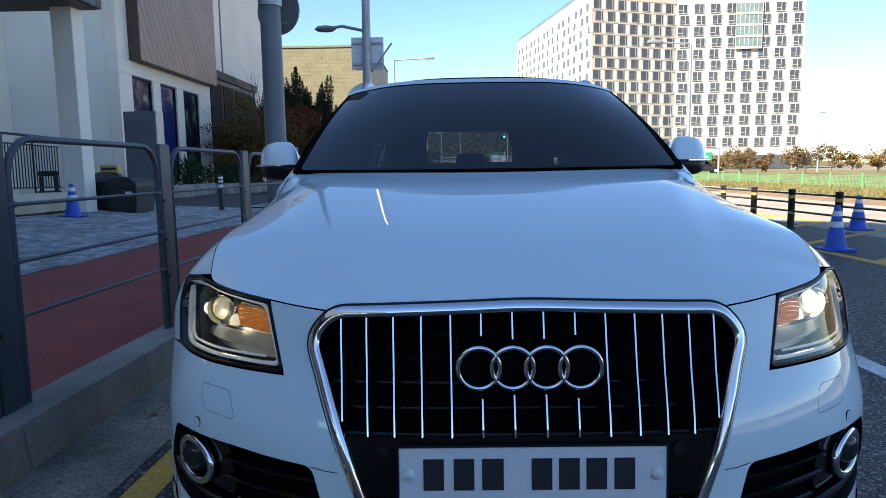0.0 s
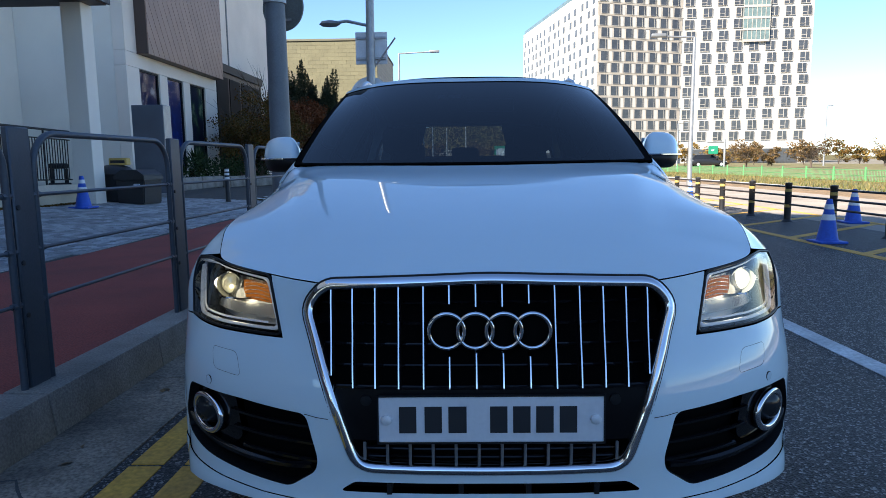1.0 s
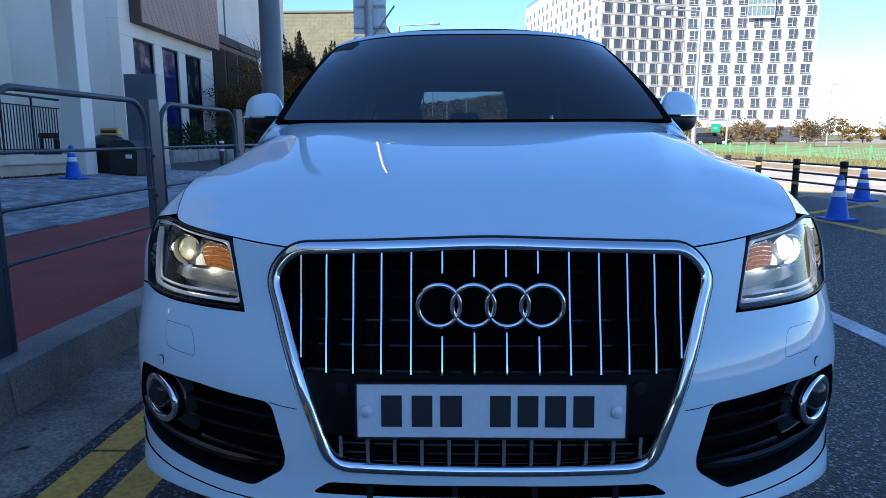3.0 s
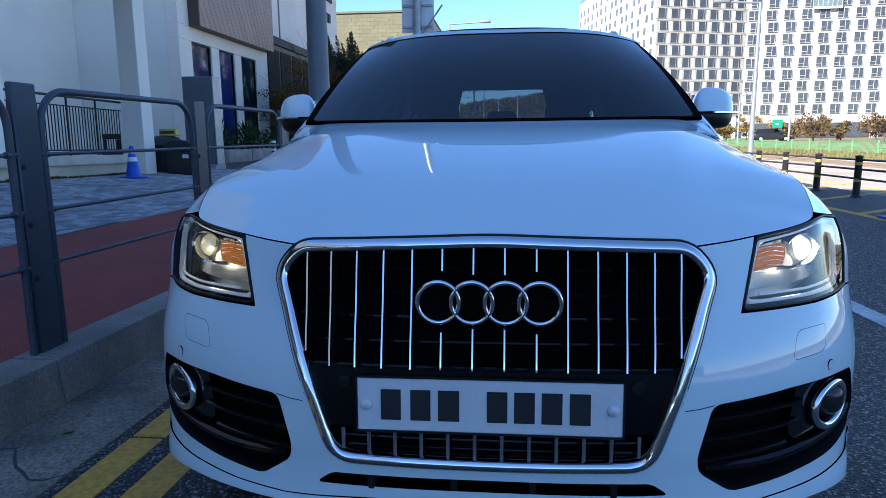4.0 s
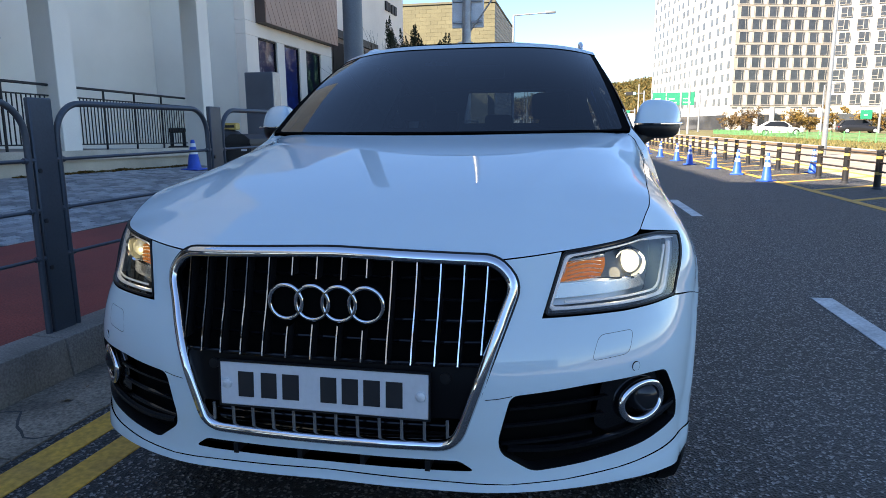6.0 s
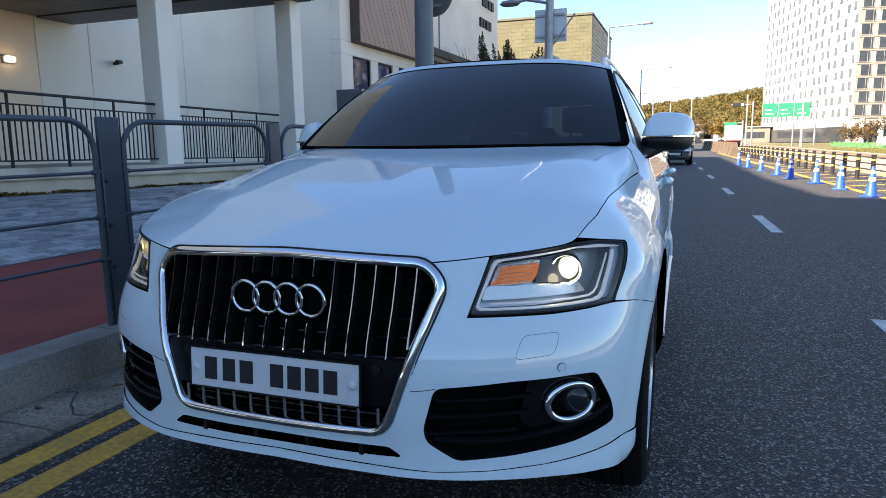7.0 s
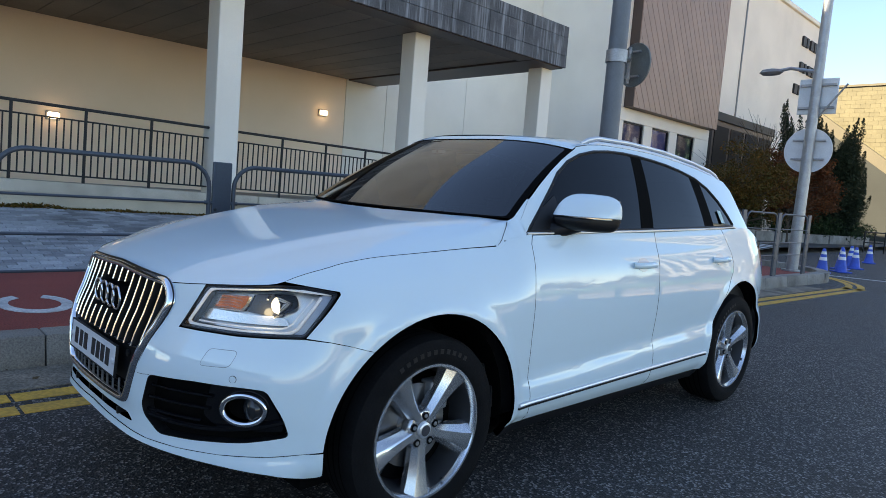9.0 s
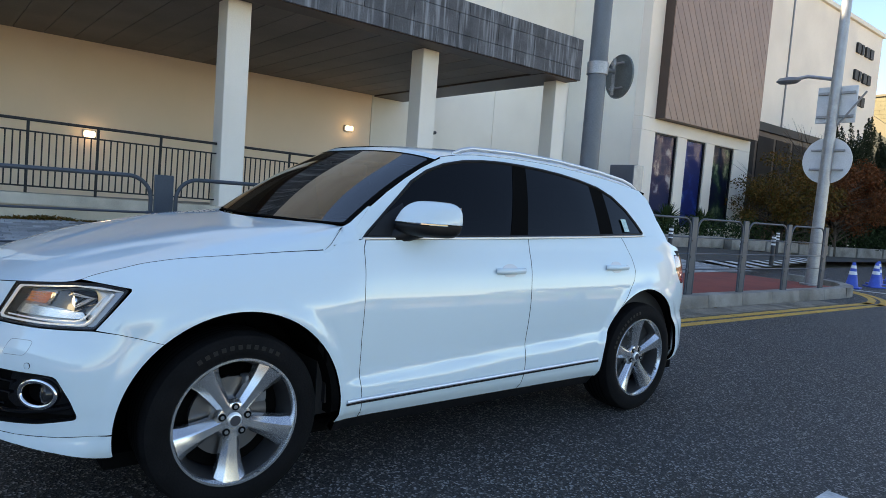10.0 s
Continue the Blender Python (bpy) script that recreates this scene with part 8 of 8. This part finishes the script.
    # black disc put in for the shade behind the spokes
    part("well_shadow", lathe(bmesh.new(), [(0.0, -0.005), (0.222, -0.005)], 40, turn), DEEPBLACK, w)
    part("valve", tube(bmesh.new(), [(0.10, 0.10, -0.212), (0.112, 0.098, -0.205)], 0.005, 6), MATTBLACK, w)
    return w


first_wheel = road_wheel()
first_wheel.matrix_local = pose(0.803, HUBS[0], HUB_Z + 0.003)
for x, y, rz in ((0.795, HUBS[1], 0), (-0.803, HUBS[0], 180), (-0.795, HUBS[1], 180)):
    copy_thing(first_wheel, pose(x, y, HUB_Z + 0.003, 40 if y > 2 else 0, 0, rz))

# ---- other vehicles ----


def loft(bm, rows):
    """Joins rows of points, open across, into one skin."""
    vs = [[bm.verts.new(p) for p in r] for r in rows]
    for a, b in zip(vs, vs[1:]):
        for i in range(len(a) - 1):
            bm.faces.new((a[i], a[i + 1], b[i + 1], b[i]))
    return vs


def passing_car(name, label, colour, at, yaw, length=4.8, width=1.84, height=1.45, lit=False, tall=False):
    """A saloon or estate of plain shape, nose towards -y; built at its wheels' ground."""
    t = thing(name, label, "car", pose(*at, 0, 0, yaw))
    paint = material(name + "_paint", colour, 0.3, vary=0.02, scale=2, grain=300, bump=0, coat=0.35, spec=0.3)
    L, W, H = length, width / 2, height
    belt = H * 0.63
    top = spline([(0.0, 0.50), (0.02, 0.60), (0.10, 0.72), (0.28, 0.85), (0.5, belt), (0.8, belt + 0.02), (0.95, belt - 0.02), (0.99, 0.80), (1.0, 0.65)])
    half = spline([(0.0, 0.62), (0.03, 0.80), (0.10, 0.93), (0.25, 1.0), (0.8, 1.0), (0.94, 0.93), (1.0, 0.74)])
    rows = []
    for k in range(33):
        f = k / 32
        w, z = W * half(f), top(f)
        y = f * L
        prof = [(0.80, 0.22), (0.97, 0.30), (1.0, 0.45), (0.985, z * 0.78), (0.94, z * 0.95), (0.82, z), (0.4, z + 0.02), (0, z + 0.025)]
        rows.append([(w * a, y, c) for a, c in prof] + [(-w * a, y, c) for a, c in prof[-2::-1]])
    b = bmesh.new()
    vs = loft(b, rows)
    b.faces.new(vs[0])
    b.faces.new(vs[-1][::-1])
    part("body", b, paint, t, angle=50)
    a0, a1, a2, a3 = (0.24, 0.42, 0.86 if tall else 0.72, 0.97 if tall else 0.90)
    rows = []
    for f, zz, ww in ((a0, belt * 0.92, 0.80), ((a0 + a1) / 2, (belt + H) / 2 + 0.02, 0.76), (a1, H - 0.03, 0.68), ((a1 + a2) / 2, H, 0.69), (a2, H - 0.05, 0.66), ((a2 + a3) / 2, (belt + H) / 2, 0.70), (a3, belt, 0.70)):
        w, y = W * ww, f * L
        wl = W * 0.92
        base = belt * 0.9
        rows.append([(wl, y, base), (w + (wl - w) * 0.15, y, max(zz - 0.10, base)), (w, y, max(zz - 0.04, base + 0.01)), (w * 0.5, y, zz), (0, y, zz + 0.01), (-w * 0.5, y, zz), (-w, y, max(zz - 0.04, base + 0.01)), (-(w + (wl - w) * 0.15), y, max(zz - 0.10, base)), (-wl, y, base)])
    b = bmesh.new()
    loft(b, rows)
    part("glasshouse", b, DARKGLASS, t, "dark windows", 30)
    rows = [[(x, y, z + 0.008) for x, y, z in r[2:7]] for r in rows[2:5]]
    b = bmesh.new()
    loft(b, rows)
    part("roof", b, paint, t)
    for sx in (1, -1):
        part("pillar", tube(bmesh.new(), [(sx * W * 0.90, a0 * L + 0.1, belt * 0.97), (sx * W * 0.71, a1 * L, H - 0.05)], 0.03, 6), paint, t)
        part("pillar", tube(bmesh.new(), [(sx * W * 0.71, a2 * L, H - 0.07), (sx * W * 0.80, a3 * L - 0.05, belt)], 0.05, 6), paint, t)
        for fy in (0.18, 0.80):
            wl_ = part("tyre", lathe(bmesh.new(), [(0.20, -0.11), (0.30, -0.11), (0.33, -0.08), (0.33, 0.08), (0.30, 0.11), (0.20, 0.11)], 24, pose(0, 0, 0, 0, 90, 0), cap=False), RUBBER, t)
            wl_.matrix_local = pose(sx * (W - 0.10), fy * L, 0.33)
            rm = lathe(bmesh.new(), [(0.0, 0.05), (0.05, 0.08), (0.10, 0.07), (0.19, 0.095), (0.215, 0.10)], 10, pose(0, 0, 0, 0, 90 * sx, 0))
            part("rim", rm, SATIN, wl_)
        lampm = plain(name + "_lamp", (0.7, 0.7, 0.72), 0.15, 0.5)
        if lit:
            nb = lampm.node_tree.nodes["Principled BSDF"]
            nb.inputs["Emission Color"].default_value, nb.inputs["Emission Strength"].default_value = (1.0, 0.86, 0.84, 1), 3.0
        b = bmesh.new()
        box(b, min(sx * W * 0.50, sx * W * 0.86), max(sx * W * 0.50, sx * W * 0.86), 0.06, 0.30, 0.60, 0.72, 0.03, 2)
        part("headlamp", b, lampm, t)
        b = bmesh.new()
        box(b, min(sx * W * 0.94, sx * W * 1.12), max(sx * W * 0.94, sx * W * 1.12), a0 * L + 0.30, a0 * L + 0.42, belt - 0.04, belt + 0.12, 0.03, 2)
        part("door_mirror", b, paint, t)
        b = bmesh.new()
        box(b, min(sx * W * 0.45, sx * W * 0.80), max(sx * W * 0.45, sx * W * 0.80), L - 0.12, L - 0.02, 0.70, 0.82, 0.02)
        part("tail_lamp", b, REDLAMP, t)
    part("front_grille", box(bmesh.new(), -W * 0.42, W * 0.42, -0.02, 0.10, 0.42, 0.64, 0.02), GLOSSBLACK, t)
    part("number_plate", box(bmesh.new(), -0.26, 0.26, -0.035, -0.02, 0.46, 0.57, 0.003), PLATE, t)
    part("lower_grille", box(bmesh.new(), -W * 0.6, W * 0.6, -0.01, 0.12, 0.26, 0.36, 0.02), MATTBLACK, t)
    return t


passing_car("black_saloon", "black saloon with lit headlamps in the lane behind", (0.012, 0.012, 0.014), (-0.25, 24.6, 0), 2, 4.2, 1.56, 1.2, True)
passing_car("grey_saloon", "dark grey saloon following the black one", (0.05, 0.052, 0.055), (0.62, 31.5, 0), 2, 4.2, 1.6, 1.25)
passing_car("black_estate", "black estate car parked beyond the green fence", (0.015, 0.015, 0.017), (35.2, 85, 0.095), 84, 4.6, 1.85, 1.6, False, True)
passing_car("white_hatchback", "white car parked beyond the green fence", (0.7, 0.7, 0.7), (22.3, 70, 0.095), 84, 4.4, 1.8, 1.45)
truck = thing("box_truck", "small white box truck seen from behind", "truck", pose(7.5, 99, 0))
part("cargo_box", box(bmesh.new(), -1.0, 1.0, 0, 4.0, 0.9, 3.0, 0.04), SIGNBACK, truck)
part("door_frame", box(bmesh.new(), -1.03, 1.03, -0.03, 0.0, 0.85, 1.0, 0.01), RED, truck)
for x in (-1.02, -0.03, 0.96):
    part("door_post", box(bmesh.new(), x, x + 0.06, -0.04, -0.002, 1.0, 3.0, 0.01), LAMPGREY, truck)
part("chassis", box(bmesh.new(), -0.9, 0.9, 0.1, 5.4, 0.55, 0.9, 0.02), MATTBLACK, truck)
part("cab", box(bmesh.new(), -0.9, 0.9, 4.1, 5.6, 0.6, 2.3, 0.12, 2), SIGNBACK, truck)
for x in (-0.75, 0.75):
    for y in (0.8, 4.7):
        wt_ = part("wheel", lathe(bmesh.new(), [(0.15, -0.1), (0.36, -0.1), (0.38, 0.0), (0.36, 0.1), (0.15, 0.1)], 20, pose(0, 0, 0, 0, 90, 0)), RUBBER, truck)
        wt_.matrix_local = pose(x, y, 0.38)

# ---- block pavement, piece by piece (last, as it is many) ----
pave = thing("block_pavement", "grey concrete block pavement laid in running bond", "pavement", kind="structure")
PX, PY = 0.098, 0.196
b0 = bmesh.new()
box(b0, -PX / 2, PX / 2, -PY / 2, PY / 2, -0.02, 0.0, 0.004)
paver = cleaned(b0, "paver")
paver.materials.append(PAVER)
PAVER_REST = material("grey_paver_far", (0.335, 0.34, 0.345), 0.9, vary=0.2, scale=1.2, grain=60, bump=0.4, tint=(0.235, 0.237, 0.24))
rng = random.Random(9)
verts, faces, made = [], [], 0
for j in range(-7, 33):
    x = -4.675 - 0.102 * j
    for i in range(-40, 80):
        y = 0.2 * i + (0.1 if j % 2 else 0)
        if y > 15.7 or x + PX / 2 > red_edge(y):
            continue
        z = pave_z(x, y) + rng.uniform(-0.004, 0.004)
        slope = math.atan2(pave_z(x - 0.05, y) - pave_z(x + 0.05, y), 0.1)
        if 1.0 < y < 3.0 and j < 32 and made < 300:
            ob = new("paver", paver)
            ob.parent = pave
            ob.matrix_world = Matrix.Translation((x, y, z)) @ Matrix.Rotation(slope, 4, "Y")
            made += 1
            continue
        k = len(verts)
        for dx, dy in ((-1, -1), (1, -1), (1, 1), (-1, 1)):
            zz = z - math.tan(slope) * PX / 2 * dx
            verts.append((x + dx * PX / 2, y + dy * PY / 2, zz - 0.012))
        for dx, dy in ((-1, -1), (1, -1), (1, 1), (-1, 1)):
            zz = z - math.tan(slope) * PX / 2 * dx
            verts.append((x + dx * (PX / 2 - 0.004), y + dy * (PY / 2 - 0.004), zz))
        faces.append((k + 4, k + 5, k + 6, k + 7))
        for a in range(4):
            c = (a + 1) % 4
            faces.append((k + a, k + c, k + 4 + c, k + 4 + a))
me = bpy.data.meshes.new("paver_rest")
me.from_pydata(verts, [], faces)
me.materials.append(PAVER_REST)
n, l = PAVER_REST.node_tree.nodes, PAVER_REST.node_tree.links
hsv = [q for q in n if q.type == "HUE_SAT"][0]
old = hsv.inputs["Value"].links[0].from_socket
geo, span, mul = n["Geometry"], n.new("ShaderNodeMapRange"), n.new("ShaderNodeMath")
span.inputs[3].default_value, span.inputs[4].default_value, mul.operation = 0.66, 1.34, "MULTIPLY"
l.new(geo.outputs["Random Per Island"], span.inputs[0])
l.new(old, mul.inputs[0])
l.new(span.outputs[0], mul.inputs[1])
l.new(mul.outputs[0], hsv.inputs["Value"])
rest_ob = new("paver_rest", me)
rest_ob.parent = pave
tagged(rest_ob, kind="stuff")
